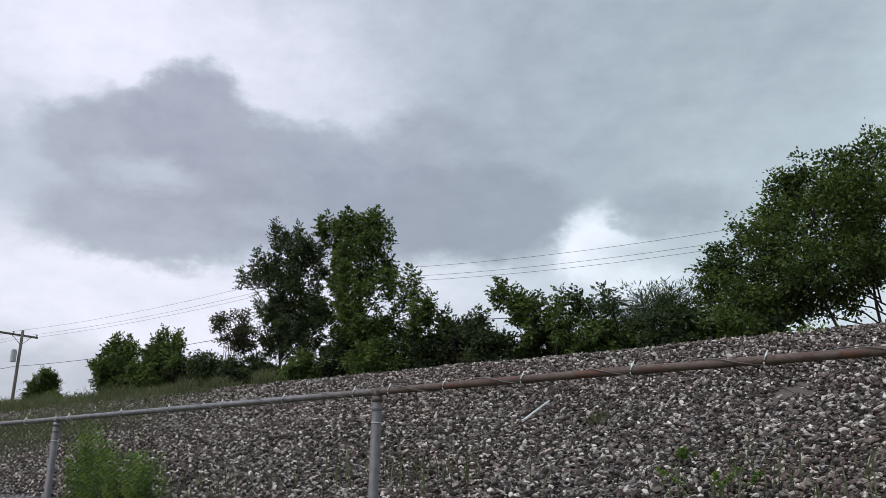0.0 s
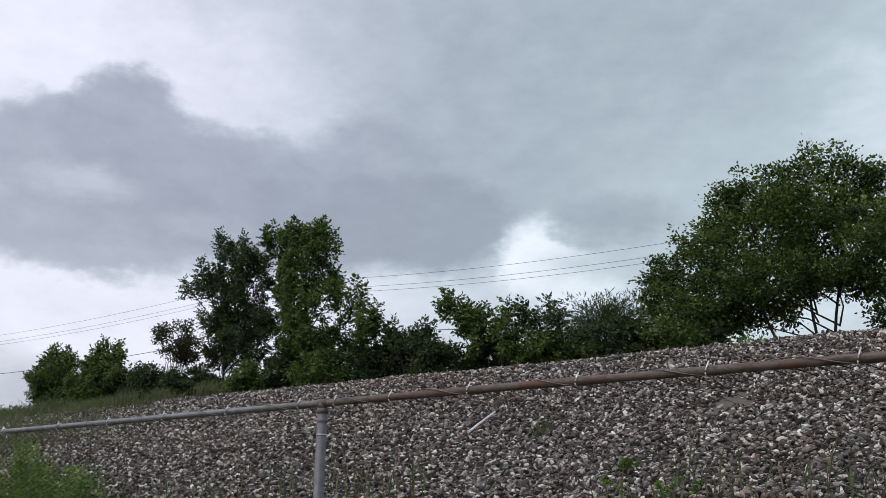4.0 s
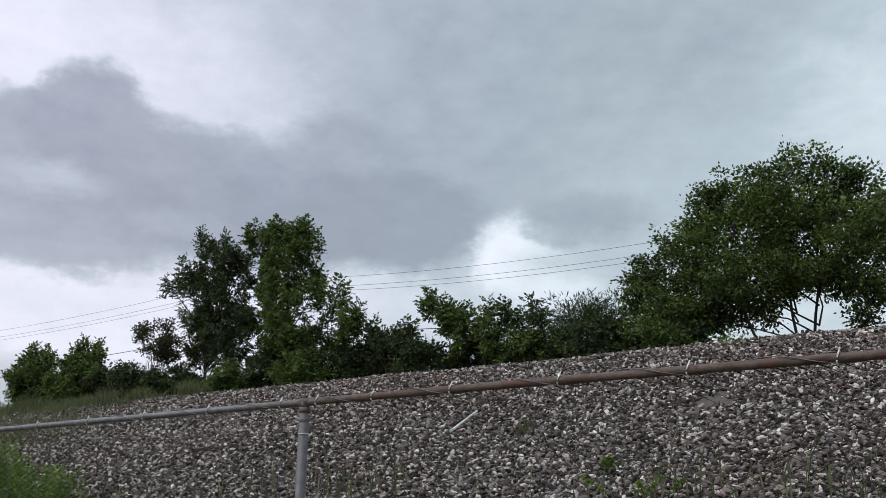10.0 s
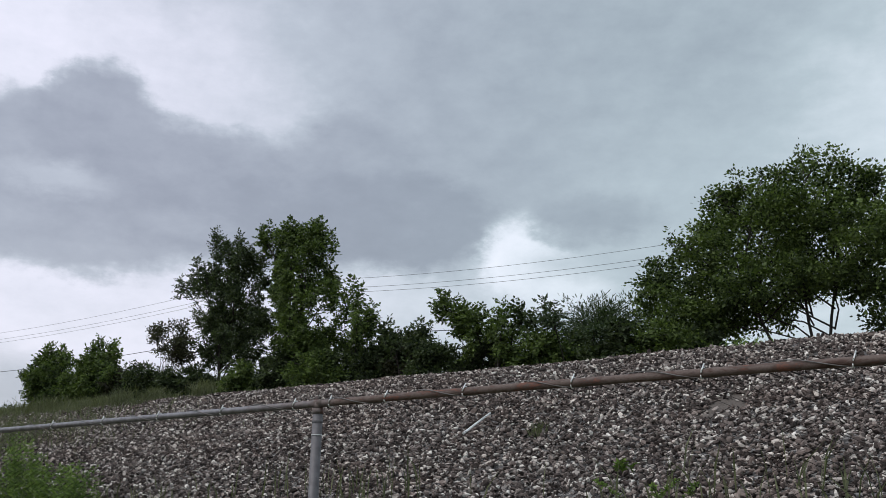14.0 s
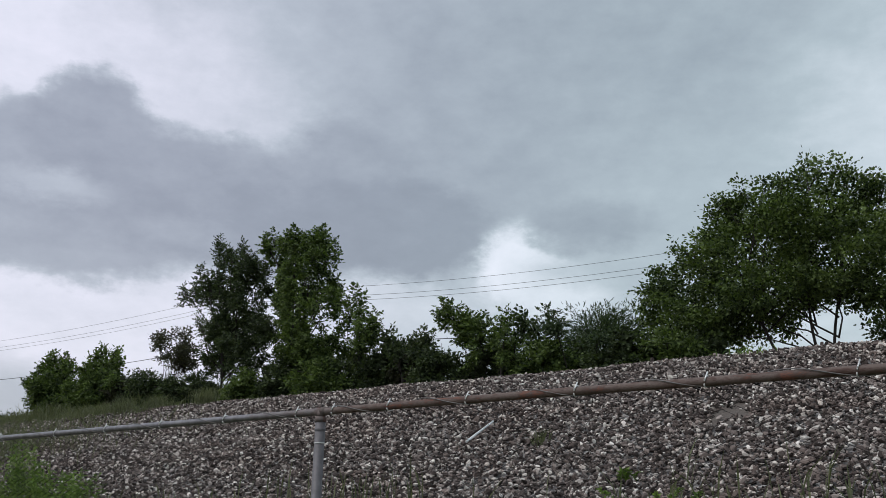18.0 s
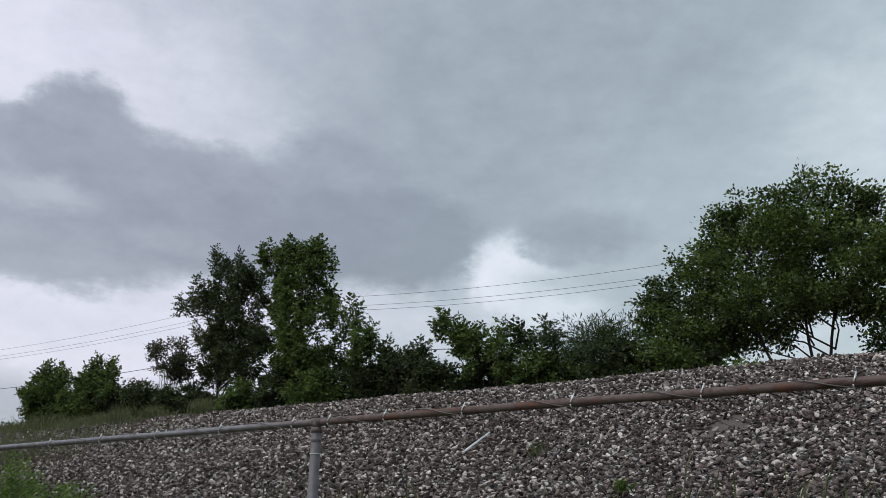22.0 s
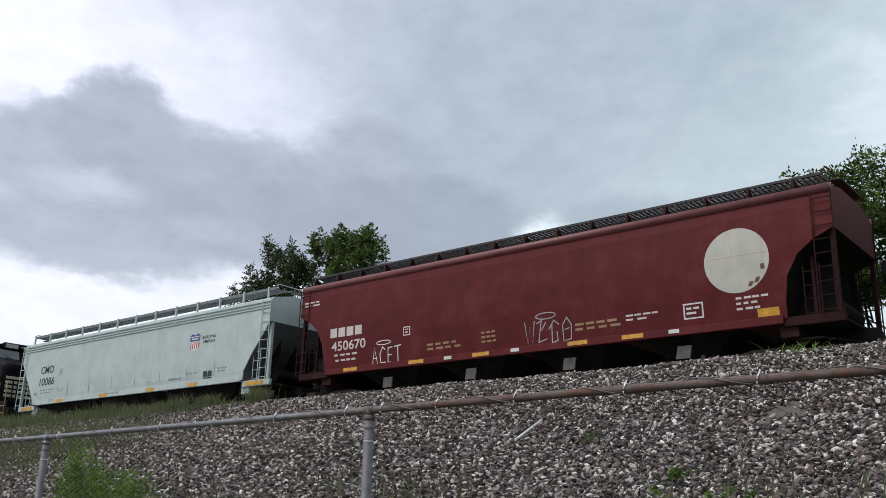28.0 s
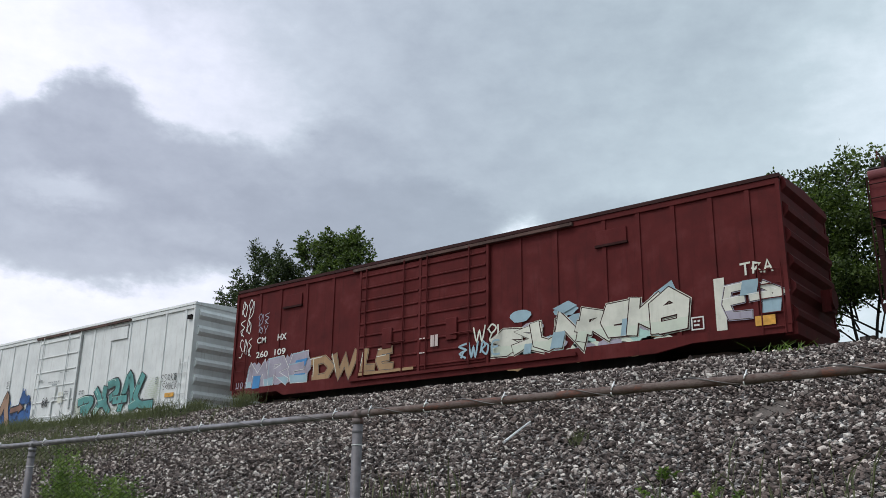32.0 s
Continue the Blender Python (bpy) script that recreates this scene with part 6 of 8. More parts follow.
def build_hoppers():
    red = hopper("covered_hopper_car", "mineral-red covered hopper car with graffiti", False)
    cars = [red] + [copy_thing(red, pose(0, 0, 0)) for _ in range(3)]
    white = hopper("covered_hopper_car", "pale grey covered hopper car with black lettering", True)
    a, b, c, d = cars
    red_marks(a, "450670", True, True, None)
    red_marks(b, "451241", False, False, None)
    red_marks(c, "450684", True, False, None)
    # first red car: thin white tags and yellow stencils
    scribble(a, "ACET", -5.05, -3.85, 1.42, 1.92, red_side, "g_white", 0.03)
    plate(a, "graffiti", "g_white", ribbon([(-4.55 + 0.28 * math.cos(t), 2.05 + 0.06 * math.sin(t)) for t in np.linspace(0, 6.3, 14)], 0.025), red_side, "sprayed oval ring", 0.003)
    scribble(a, "4165", 0.36, 1.85, 1.45, 2.05, red_side, "g_silver", 0.028)
    plate(a, "graffiti", "g_silver", ribbon([(1.05 + 0.3 * math.cos(t), 2.16 + 0.08 * math.sin(t)) for t in np.linspace(0, 6.3, 14)], 0.025), red_side, "sprayed oval ring", 0.003)
    bars(a, [(-2.9, -1.75, 1.78, 0.06, 4), (-2.9, -1.6, 1.66, 0.06, 4), (-1.0, -0.5, 1.80, 0.05, 3), (-1.0, -0.45, 1.68, 0.05, 3), (-1.0, -0.5, 1.92, 0.05, 3), (1.9, 3.1, 1.80, 0.06, 4), (1.9, 3.2, 1.68, 0.06, 4)], red_side, "g_gold", "faded yellow stencils")
    # second red car: two big silver pieces on blue
    plate(b, "graffiti", "g_sky", [[(-0.75, 1.75), (-0.45, 2.42), (0.2, 1.7)], [(0.2, 1.75), (0.5, 2.15), (0.75, 1.55)], [(4.1, 2.0), (4.55, 2.5), (4.9, 2.0)], [(4.7, 2.5), (5.3, 2.4), (5.0, 2.1)], [(5.25, 2.2), (5.55, 2.3), (5.5, 2.0), (5.35, 1.9)],
                                    [(5.9, 2.05), (6.5, 2.25), (6.3, 1.9)], [(6.4, 1.5), (6.9, 2.25), (7.05, 1.8), (6.98, 1.48)], [(-4.75, 1.5), (-4.55, 1.9), (-4.3, 1.5)], [(3.4, 1.35), (4.3, 1.6), (4.4, 1.38)], [(5.3, 1.6), (5.6, 1.8), (5.55, 1.5)]], lambda z: red_side(z) - 0.001, "bright blue sprayed shards", 0.003)
    plate(b, "graffiti", "g_mint", [cloud(4.95, 2.1, 0.22, 0.16, 3), cloud(0.55, 1.6, 0.2, 0.14, 4), cloud(6.25, 1.6, 0.12, 0.1, 5), cloud(5.9, 2.0, 0.1, 0.1, 6)], lambda z: red_side(z) - 0.001, "mint green sprayed patches", 0.003)
    plate(b, "graffiti", "g_white", [[(-5.55, 1.30), (-5.45, 1.55), (-5.2, 1.48), (-4.9, 1.62), (-0.3, 1.66), (0.0, 1.55), (0.15, 1.33)], [(1.2, 1.31), (1.3, 1.5), (3.4, 1.52), (4.3, 1.40), (3.2, 1.31)]], red_side, "white painted ground stripe", 0.003)
    plate(b, "graffiti", "g_white", [rect(-5.5, 0.05, 1.285, 1.45, 0.05), rect(1.25, 3.6, 1.29, 1.45, 0.06)], -1.5425, "white paint over the sill", 0.003)
    piece(b, "jawst", -5.05, -0.55, (1.40, 2.60), (1.38, 2.64), lambda z: red_side(z) - 0.003, "g_silver", "g_black", 0.245, 0.07, "g_white", 0.045, None, None, False, True, 1.20, "large silver and black painted letters", 5)
    piece(b, "ediem", 0.75, 4.25, (1.36, 2.50), (1.42, 2.66), lambda z: red_side(z) - 0.003, "g_silver", "g_black", 0.225, 0.065, "g_white", 0.045, None, None, False, True, 1.42, "dense silver painted letters", 8)
    piece(b, "o", 1.95, 2.35, (2.26, 2.64), (2.26, 2.64), lambda z: red_side(z) - 0.018, "g_silver", "g_black", 0.06, 0.02, None, 0, None, None, True, True, 1.0, "small round silver head", 3)
    scribble(b, "&%@", 4.1, 4.75, 1.55, 2.0, lambda z: red_side(z) - 0.012, "g_mint", 0.022, "thin mint scrawl", True)
    scribble(b, "52", 0.05, 0.6, 1.55, 1.95, lambda z: red_side(z) - 0.012, "g_mint", 0.025)
    scribble(b, "61", -0.3, 0.3, 1.75, 1.95, lambda z: red_side(z) - 0.012, "g_ice", 0.02)
    plate(b, "graffiti", "g_gold", [[(-0.25, 1.5), (0.1, 1.62), (0.35, 1.5), (0.1, 1.4)], [(0.5, 1.36), (1.2, 1.46), (1.3, 1.36)]], lambda z: red_side(z) - 0.001, "rust-orange sprayed shards", 0.003)
    scribble(b, "5", 4.45, 4.95, 1.65, 1.95, red_side, "g_white", 0.02)
    # third red car: grey and smoke-coloured pieces
    plate(c, "graffiti", "g_white", [[(-4.4, 1.34), (-4.0, 1.6), (-0.9, 1.48), (-0.6, 1.34)]], lambda z: red_side(z) - 0.001, "white painted ground stripe", 0.003)
    plate(c, "graffiti", "g_black", [cloud(-3.5 + 0.55 * i, 1.86 + 0.04 * i - 0.03 * (i - 2.5) ** 2, 0.5, 0.44, 70 + i) for i in range(6)], lambda z: red_side(z) - 0.002, "black painted ground of the letters", 0.003)
    piece(c, "sobrs", -4.15, -0.85, (1.42, 2.18), (1.44, 2.46), lambda z: red_side(z) - 0.004, "g_black", "g_silver", 0.15, 0.020, "g_black", 0.06, None, None, True, True, 1.16, "black letters outlined in grey", 11)
    plate(c, "graffiti", "g_smoke", [cloud(0.6 + 0.6 * i, 2.05 + 0.03 * i, 0.62, 0.62, 75 + i) for i in range(4)], lambda z: red_side(z) - 0.001, "smoky haze round the letters", 0.003)
    piece(c, "rues", 0.25, 2.85, (1.42, 2.50), (1.46, 2.72), lambda z: red_side(z) - 0.004, "g_black", "g_ice", 0.205, 0.022, "g_black", 0.05, None, None, True, True, 1.2, "smoky black letters outlined in white", 12)
    plate(c, "graffiti", "g_smoke", [cloud(-0.35, 1.9, 0.35, 0.2, 9)], red_side, "dark sprayed blot", 0.003)
    scribble(c, "6", -5.4, -4.75, 1.62, 1.95, red_side, "g_teal", 0.03)
    scribble(c, "61", 5.3, 5.9, 1.55, 2.15, lambda z: red_side(z) - 0.004, "g_white", 0.03)
    scribble(c, "43", 4.75, 5.2, 2.05, 2.35, lambda z: red_side(z) - 0.004, "g_white", 0.025)
    scribble(c, "26", 2.75, 3.5, 1.85, 2.1, red_side, "g_silver", 0.02)
    bars(c, [(2.9, 4.1, 1.72, 0.05, 6), (4.15, 4.7, 1.75, 0.05, 3)], red_side, "faded_letter")
    # pale grey car
    lettering(white, "CMO", -6.55, -5.50, 2.70, 3.02, white_side, "dark_letter", "black reporting mark")
    lettering(white, "10086", -6.55, -5.32, 2.20, 2.52, white_side, "dark_letter", "black car number")
    frame_box(white, -4.98, -4.75, 2.55, 2.82, white_side, "grey_letter", 0.02)
    bars(white, [(-6.4, -5.3, 1.98, 0.05, 5), (-6.4, -5.5, 1.86, 0.05, 3), (-6.9, -6.6, 1.80, 0.14, 1), (-5.0, -4.4, 1.95, 0.04, 3), (-5.0, -4.5, 1.86, 0.04, 3), (3.9, 4.6, 1.86, 0.05, 3), (5.7, 6.3, 1.92, 0.05, 3), (5.7, 6.2, 1.82, 0.05, 2), (1.5, 1.75, 1.75, 0.05, 1)], white_side, "grey_letter")
    bars(white, [(-1.4, -0.3, 1.50, 0.07, 4), (-5.6, -5.2, 1.52, 0.07, 2)], -1.573, "grey_letter")
    lettering(white, "CH-119-L01", 2.85, 3.65, 1.72, 1.80, white_side, "dark_letter", "small black stencil")
    lettering(white, "BUILDING", 4.72, 5.46, 3.06, 3.17, white_side, "dark_letter", "grey slogan")
    lettering(white, "AMERICA", 4.74, 5.44, 2.90, 3.01, white_side, "dark_letter", "grey slogan")
    sh = plate(white, "shield_emblem", "shield_blue", [[(3.97, 3.22), (4.1, 3.30), (4.27, 3.24), (4.44, 3.30), (4.57, 3.22), (4.55, 3.02), (3.99, 3.02)]], white_side, "red, white and blue shield", 0.003)
    plate(sh, "shield_field", "g_white", [[(3.99, 3.02), (4.55, 3.02), (4.54, 2.84), (4.45, 2.74), (4.27, 2.66), (4.09, 2.74), (4.0, 2.84)]], white_side)
    plate(sh, "shield_stripe", "shield_red", [rect(4.03 + 0.115 * i, 4.08 + 0.115 * i, 2.78 - 0.02 * (i in (1, 2, 3)), 3.0) for i in range(5)], lambda z: white_side(z) - 0.004)
    plate(sh, "shield_band", "g_white", [rect(4.03, 4.51, 3.17, 3.20), rect(4.08, 4.46, 3.08, 3.13)], lambda z: white_side(z) - 0.004)
    plate(white, "notice_plate", "dark_letter", [rect(4.91, 5.14, 1.70, 1.90), rect(5.17, 5.40, 1.70, 1.90), rect(4.91, 5.40, 1.64, 1.68)], white_side, "black stencilled data plate", 0.003)
    for x in (-4.75, -1.45, 1.75, 4.35):
        plate(white, "reflector", "reflector", [rect(x - 0.27, x + 0.27, 1.43, 1.55)], -1.576, "yellow reflector strip")
    for e in (-1, 1):
        plate(white, "reflector", "reflector", [rect(e * 7.6 - 0.45, e * 7.6 + 0.45, 1.25, 1.38)], -1.486, "yellow reflector on the end sill")
    return white, cars


# ---- boxcars ----
def boxcar(name, label, paint, bottom, doors, ribs, end_label, edge, end, door_ribs=8):
    car = thing(name, label, "boxcar", group="freight train")
    L, W, top = 9.1, 1.56, 4.50
    part("body", Shape().box(-L, L, -W, W, bottom + 0.18, top), paint, car, bevel=0.02)
    part("roof", Shape().prism([(-W - 0.03, top - 0.03), (-W - 0.02, top + 0.06), (0, top + 0.17), (W + 0.02, top + 0.06), (W + 0.03, top - 0.03)], -L - 0.03, L + 0.03, "x"), paint, car, "low-pitched steel roof")
    for s in (-1, 1):
        part("roof_edge", Shape().prism([(s * (W + 0.02), top - 0.02), (s * (W + 0.075), top - 0.02), (s * (W + 0.06), top + 0.075), (s * (W + 0.0), top + 0.08)], -L - 0.04, L + 0.04, "x"), edge, car, "grimy roof edge")
    for x in np.arange(-L + 0.6, L, 1.21):
        part("roof_rib", Shape().prism([(-W - 0.03, top + 0.05), (-W, top + 0.085), (0, top + 0.195), (W, top + 0.085), (W + 0.03, top + 0.05)], x - 0.03, x + 0.03, "x"), paint, car)
    for s in (-1, 1):
        part("top_plate", Shape().box(-L, L, s * W - 0.05, s * W + 0.05, top - 0.16, top - 0.02), paint, car, bevel=0.008)
        part("side_sill", Shape().prism([(-L, bottom + 0.22), (-L, bottom + 0.02), (-6.9, bottom + 0.02), (-6.6, bottom - 0.12), (6.0, bottom - 0.12), (6.9, bottom + 0.02), (L, bottom + 0.02), (L, bottom + 0.22)], s * W - 0.045, s * W + 0.045), paint, car)
        for x in ribs:
            part("side_post", Shape().prism([(x - 0.065, s * W), (x - 0.055, s * (W + 0.034)), (x + 0.055, s * (W + 0.034)), (x + 0.065, s * W)], bottom + 0.22, top - 0.16, "z"), paint, car)
        for e in (-1, 1):
            part("corner_post", Shape().box(e * L - 0.07, e * L + 0.02, s * W - 0.06, s * W + 0.035, bottom + 0.2, top - 0.05), paint, car)
    for x0, x1 in doors:
        door = part("door", Shape().box(x0 + 0.012, x1 - 0.012, -W - 0.075, -W - 0.02, bottom + 0.16, top - 0.2), paint, car, "sliding steel door", bevel=0.008)
        n = door_ribs
        for i in range(n + 1):
            z = bottom + 0.25 + (top - 0.35 - bottom - 0.25) * i / n
            part("door_rib", Shape().prism([(-W - 0.075, z - 0.035), (-W - 0.11, z - 0.015), (-W - 0.11, z + 0.015), (-W - 0.075, z + 0.035)], x0 + 0.06, x1 - 0.06, "x"), paint, door)
        for q in (0.12, 0.75):
            x = x0 + (x1 - x0) * q
            part("lock_bar", Shape().tube([(x, -W - 0.13, bottom + 0.12), (x, -W - 0.13, top - 0.12)], 0.022, 6), paint, door)
        part("lock_box", Shape().box(x0 + (x1 - x0) * 0.42, x0 + (x1 - x0) * 0.58, -W - 0.14, -W - 0.07, bottom + 0.85, bottom + 1.45), paint, door, "locking gear", bevel=0.01)
        part("door_handle", Shape().tube([(x0 + (x1 - x0) * 0.5, -W - 0.15, bottom + 1.0), (x0 + (x1 - x0) * 0.8, -W - 0.15, bottom + 1.0)], 0.02, 6), paint, door)
        for x in ((x0, x1) if x0 == doors[0][0] else (x1,)):
            part("door_post", Shape().box(x - 0.04, x + 0.04, -W - 0.095, -W, bottom + 0.1, top - 0.1), paint, car)
    d0, d1 = doors[0][0] - 0.3, doors[-1][1] + (doors[-1][1] - doors[-1][0]) + 0.3
    part("door_track", Shape().box(d0, d1, -W - 0.12, -W - 0.03, bottom + 0.03, bottom + 0.11), paint, car)
    part("door_track", Shape().box(d0, d1, -W - 0.13, -W - 0.03, top - 0.14, top - 0.06), "rusty_roof", car)
    for e in (-1, 1):
        for i in range(6):
            z = bottom + 0.45 + i * 0.58
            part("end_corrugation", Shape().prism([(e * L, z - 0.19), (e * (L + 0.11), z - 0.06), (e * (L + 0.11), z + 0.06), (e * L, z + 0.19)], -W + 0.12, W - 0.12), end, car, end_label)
        ladder(car, e * 9.0 - e * 0.02, e * 8.5, -W - 0.07, bottom, 2.6, 5, paint, 0.016, "corner ladder")
        ladder(car, e * 9.0 - e * 0.02, e * 8.5, W + 0.07, bottom, 2.6, 5, paint, 0.016, "corner ladder")
        coupler(car, e * 8.9, e * 10.28)
        truck(car, e * 7.1, (-0.89, 0.89))
        part("end_sill", Shape().box(min(e * 8.9, e * (L + 0.08)), max(e * 8.9, e * (L + 0.08)), -1.5, 1.5, bottom - 0.02, bottom + 0.26), paint, car, bevel=0.01)
        part("draft_sill", Shape().box(min(e * 5.8, e * 9.1), max(e * 5.8, e * 9.1), -0.25, 0.25, 0.72, 1.06), "loco_under", car)
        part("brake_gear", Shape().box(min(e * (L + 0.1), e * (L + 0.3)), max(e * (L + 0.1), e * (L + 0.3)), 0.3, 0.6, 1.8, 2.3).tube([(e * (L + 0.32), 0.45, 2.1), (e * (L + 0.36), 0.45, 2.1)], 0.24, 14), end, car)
    part("underframe", Shape().box(-5.8, 5.8, -1.2, 1.2, 0.72, bottom + 0.2), "loco_under", car)
    return car, -W - 0.036


def build_boxcars():
    w, y = boxcar("boxcar", "white ribbed boxcar with blue, tan and teal graffiti", "box_white", 0.80, [(-1.45, 1.7)], [-8.42, -7.32, -6.2, -5.0, -3.8, -2.62, 2.62, 3.84, 5.1, 6.1, 7.36, 8.55], "corrugated white end", "box_white", "box_white", 5)
    lettering(w, "GACX", -8.05, -7.12, 2.38, 2.58, y, "dark_letter", "black reporting mark")
    lettering(w, "896", -6.72, -6.15, 2.38, 2.60, y, "dark_letter", "black car number")
    frame_box(w, -3.98, -3.72, 2.50, 2.80, y, "dark_letter", 0.022)
    bars(w, [(-7.5, -6.9, 2.24, 0.04, 4), (-6.7, -6.1, 2.24, 0.04, 4), (7.1, 7.3, 1.75, 0.3, 1), (8.2, 8.35, 1.85, 0.25, 1), (7.2, 8.2, 1.05, 0.04, 8), (2.0, 2.4, 1.9, 0.05, 2), (2.0, 2.4, 1.8, 0.05, 2)], y, "grey_letter")
    rng = random.Random(4)
    blue = [rect(-9.05, -6.9, 0.84, 1.45), rect(-6.9, -1.55, 0.70, 1.45)]
    spots, tips = [], []
    for i in range(54):
        x = -8.85 + 7.2 * i / 53 + rng.uniform(-0.08, 0.08)
        rise = 1.62 + 0.10 * math.sin(x * 2.1) + 0.08 * math.sin(x * 5.3 + 1) + (0.34 if -2.5 < x < -1.9 else 0.0) - (0.2 if x < -8.3 else 0.0)
        r = rng.uniform(0.13, 0.24)
        blue.append(cloud(x, rise - r * rng.uniform(0.2, 1.3), r, r * rng.uniform(0.9, 1.5), 400 + i, 16))
        if rng.random() < 0.45:
            tips.append(cloud(x, rise + rng.uniform(0.0, 0.22), 0.035, rng.uniform(0.05, 0.16), 500 + i, 9))
        r = rng.choice((0.03, 0.05, 0.08, 0.11))
        spots.append(cloud(x, rng.uniform(0.9, 1.75), r, r * rng.uniform(0.8, 1.4), 600 + i, 12))
    plate(w, "graffiti", "g_blue", blue, y - 0.012, "blue sprayed cloud with dark spots", 0.003)
    plate(w, "graffiti", "g_blue", tips, y - 0.0135, "flecks above the blue cloud", 0.003)
    plate(w, "graffiti", "g_navy", spots, y - 0.0165, "dark blue paint spots", 0.003)
    piece(w, "QWRY", -8.0, -3.3, (0.70, 2.24), (0.62, 2.44), y - 0.018, "g_tan", "g_black", 0.315, 0.08, None, 0, "g_pale", None, False, True, 1.163, "big tan letters outlined in black", 21)
    plate(w, "graffiti", "g_rose", [cloud(-7.55 + 0.42 * i, rng.uniform(0.95, 1.3), 0.04, rng.uniform(0.04, 0.08), 700 + i, 10) for i in range(10)], y - 0.0345, "brown paint flecks on the letters", 0.003)
    plate(w, "graffiti", "g_black", [[(-3.3, 1.34), (-2.62, 1.42), (-2.64, 1.30), (-2.12, 1.58), (-2.62, 1.84), (-2.60, 1.72), (-3.3, 1.64)]], y - 0.0295, "black rim of the painted arrow", 0.003)
    plate(w, "graffiti", "g_rose", [[(-3.3, 1.39), (-2.57, 1.47), (-2.57, 1.38), (-2.20, 1.58), (-2.56, 1.76), (-2.55, 1.67), (-3.3, 1.59)]], y - 0.031, "brown painted arrow", 0.003)
    for cx, cz, rx, rz in ((2.2, 1.25, 0.34, 0.34), (7.05, 1.62, 0.42, 0.36), (4.4, 1.02, 1.0, 0.12)):
        lime = []
        for i, j in itertools.product(range(-11, 12), range(-8, 9)):
            x, z = cx + 0.085 * (i + 0.5 * (j % 2)), cz + 0.075 * j
            fall = math.exp(-0.5 * (((x - cx) / rx) ** 2 + ((z - cz) / rz) ** 2)) * rng.uniform(0.55, 1.1)
            if fall > 0.34 and z > 0.78:
                r = 0.041 * min(1.0, fall * 1.25)
                lime.append(cloud(x, z, r, r, 800 + 31 * i + j, 7))
        plate(w, "graffiti", "g_lime", lime, y - 0.001, "pale lime overspray", 0.003)
    piece(w, "UIOK", 2.02, 7.05, (0.72, 2.20), (0.66, 2.54), y - 0.006, "g_teal", "g_black", 0.275, 0.10, None, 0, "g_mint", "g_mint", False, True, 1.163, "teal painted graffiti with thick black outlines", 31)
    plate(w, "graffiti", "g_smoke", [cloud(2.5 + 0.33 * i, rng.uniform(1.25, 1.95), rng.uniform(0.03, 0.06), rng.uniform(0.04, 0.09), 120 + i, 10) for i in range(13)], y - 0.0225, "dark paint spots", 0.003)
    scribble(w, "ss&k%", 7.42, 8.40, 1.83, 2.10, y, "g_black", 0.020, "curly black tag", True)
    scribble(w, "s&nek", 7.55, 8.45, 1.54, 1.80, y, "g_black", 0.020, "curly black tag", True)
    plate(w, "routing_plate", "reflector", [rect(7.75, 8.28, 1.27, 1.42)], y, "orange routing card plate")
    plate(w, "notice", "g_pale", [rect(0.62, 0.98, 1.55, 1.98)], y - 0.09, "pale yellow notice on the door")
    scribble(w, "o&", -0.62, -0.12, 1.42, 1.85, y - 0.09, "g_black", 0.028, "small black tag on the door", True)
    scribble(w, "%e", -0.60, -0.16, 1.48, 1.72, y - 0.092, "g_black", 0.035, "small black tag on the door", True)
    bars(w, [(-0.30, 0.62, 2.42, 0.05, 6), (-1.15, -0.75, 2.50, 0.10, 2), (0.02, 0.42, 2.30, 0.05, 3), (1.05, 1.55, 1.95, 0.05, 4), (1.05, 1.55, 1.85, 0.05, 4), (0.5, 1.2, 2.78, 0.03, 7)], y - 0.086, "grey_letter")
    plate(w, "notice_sheet", "white_letter", [rect(-0.02, 0.42, 2.02, 2.22)], y - 0.088, "white notice on the door")
    part("side_hatch", Shape().box(3.84, 4.98, y - 0.02, y + 0.03, 3.72, 4.22), "box_white", w, "raised hatch panel under the roof", bevel=0.01)
    part("hatch_lip", Shape().box(3.80, 5.02, y - 0.045, y + 0.03, 4.22, 4.26), "end_white", w)
    part("corner_bracket", Shape().box(8.72, 8.95, y - 0.05, y + 0.02, 3.98, 4.12), "loco_under", w, "dark latch by the corner")
    for x, z0, z1 in ((-1.3, 1.2, 1.45), (0.12, 1.1, 1.95), (0.22, 1.62, 2.0), (1.45, 1.3, 2.1)):
        part("door_fitting", Shape().box(x - 0.06, x + 0.06 + (0.4 if z1 - z0 < 0.1 else 0), y - 0.105, y - 0.06, z0, z1), "box_white", w, "white door fitting", bevel=0.01)
    for x in (-1.52, 1.78):
        part("door_gap", Shape().box(x - 0.009, x + 0.009, y - 0.03, y + 0.02, 1.0, 4.2), "end_white", w, "dark gap beside the door")
    for x in (7.6, 7.78):
        plate(w, "vent", "grille", [rect(x - 2.98, x - 2.86, 3.92, 4.10)], y, "small dark vent slot")

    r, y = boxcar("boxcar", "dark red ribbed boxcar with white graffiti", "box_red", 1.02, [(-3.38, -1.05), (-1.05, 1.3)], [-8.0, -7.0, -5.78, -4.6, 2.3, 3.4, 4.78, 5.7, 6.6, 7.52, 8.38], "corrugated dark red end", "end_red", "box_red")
    lettering(r, "CM", -8.02, -7.58, 2.66, 2.86, y, "white_letter", "white reporting mark")
    lettering(r, "HX", -7.02, -6.60, 2.66, 2.86, y, "white_letter", "white reporting mark")
    lettering(r, "260", -8.0, -7.42, 2.18, 2.38, y - 0.02, "white_letter", "white car number")
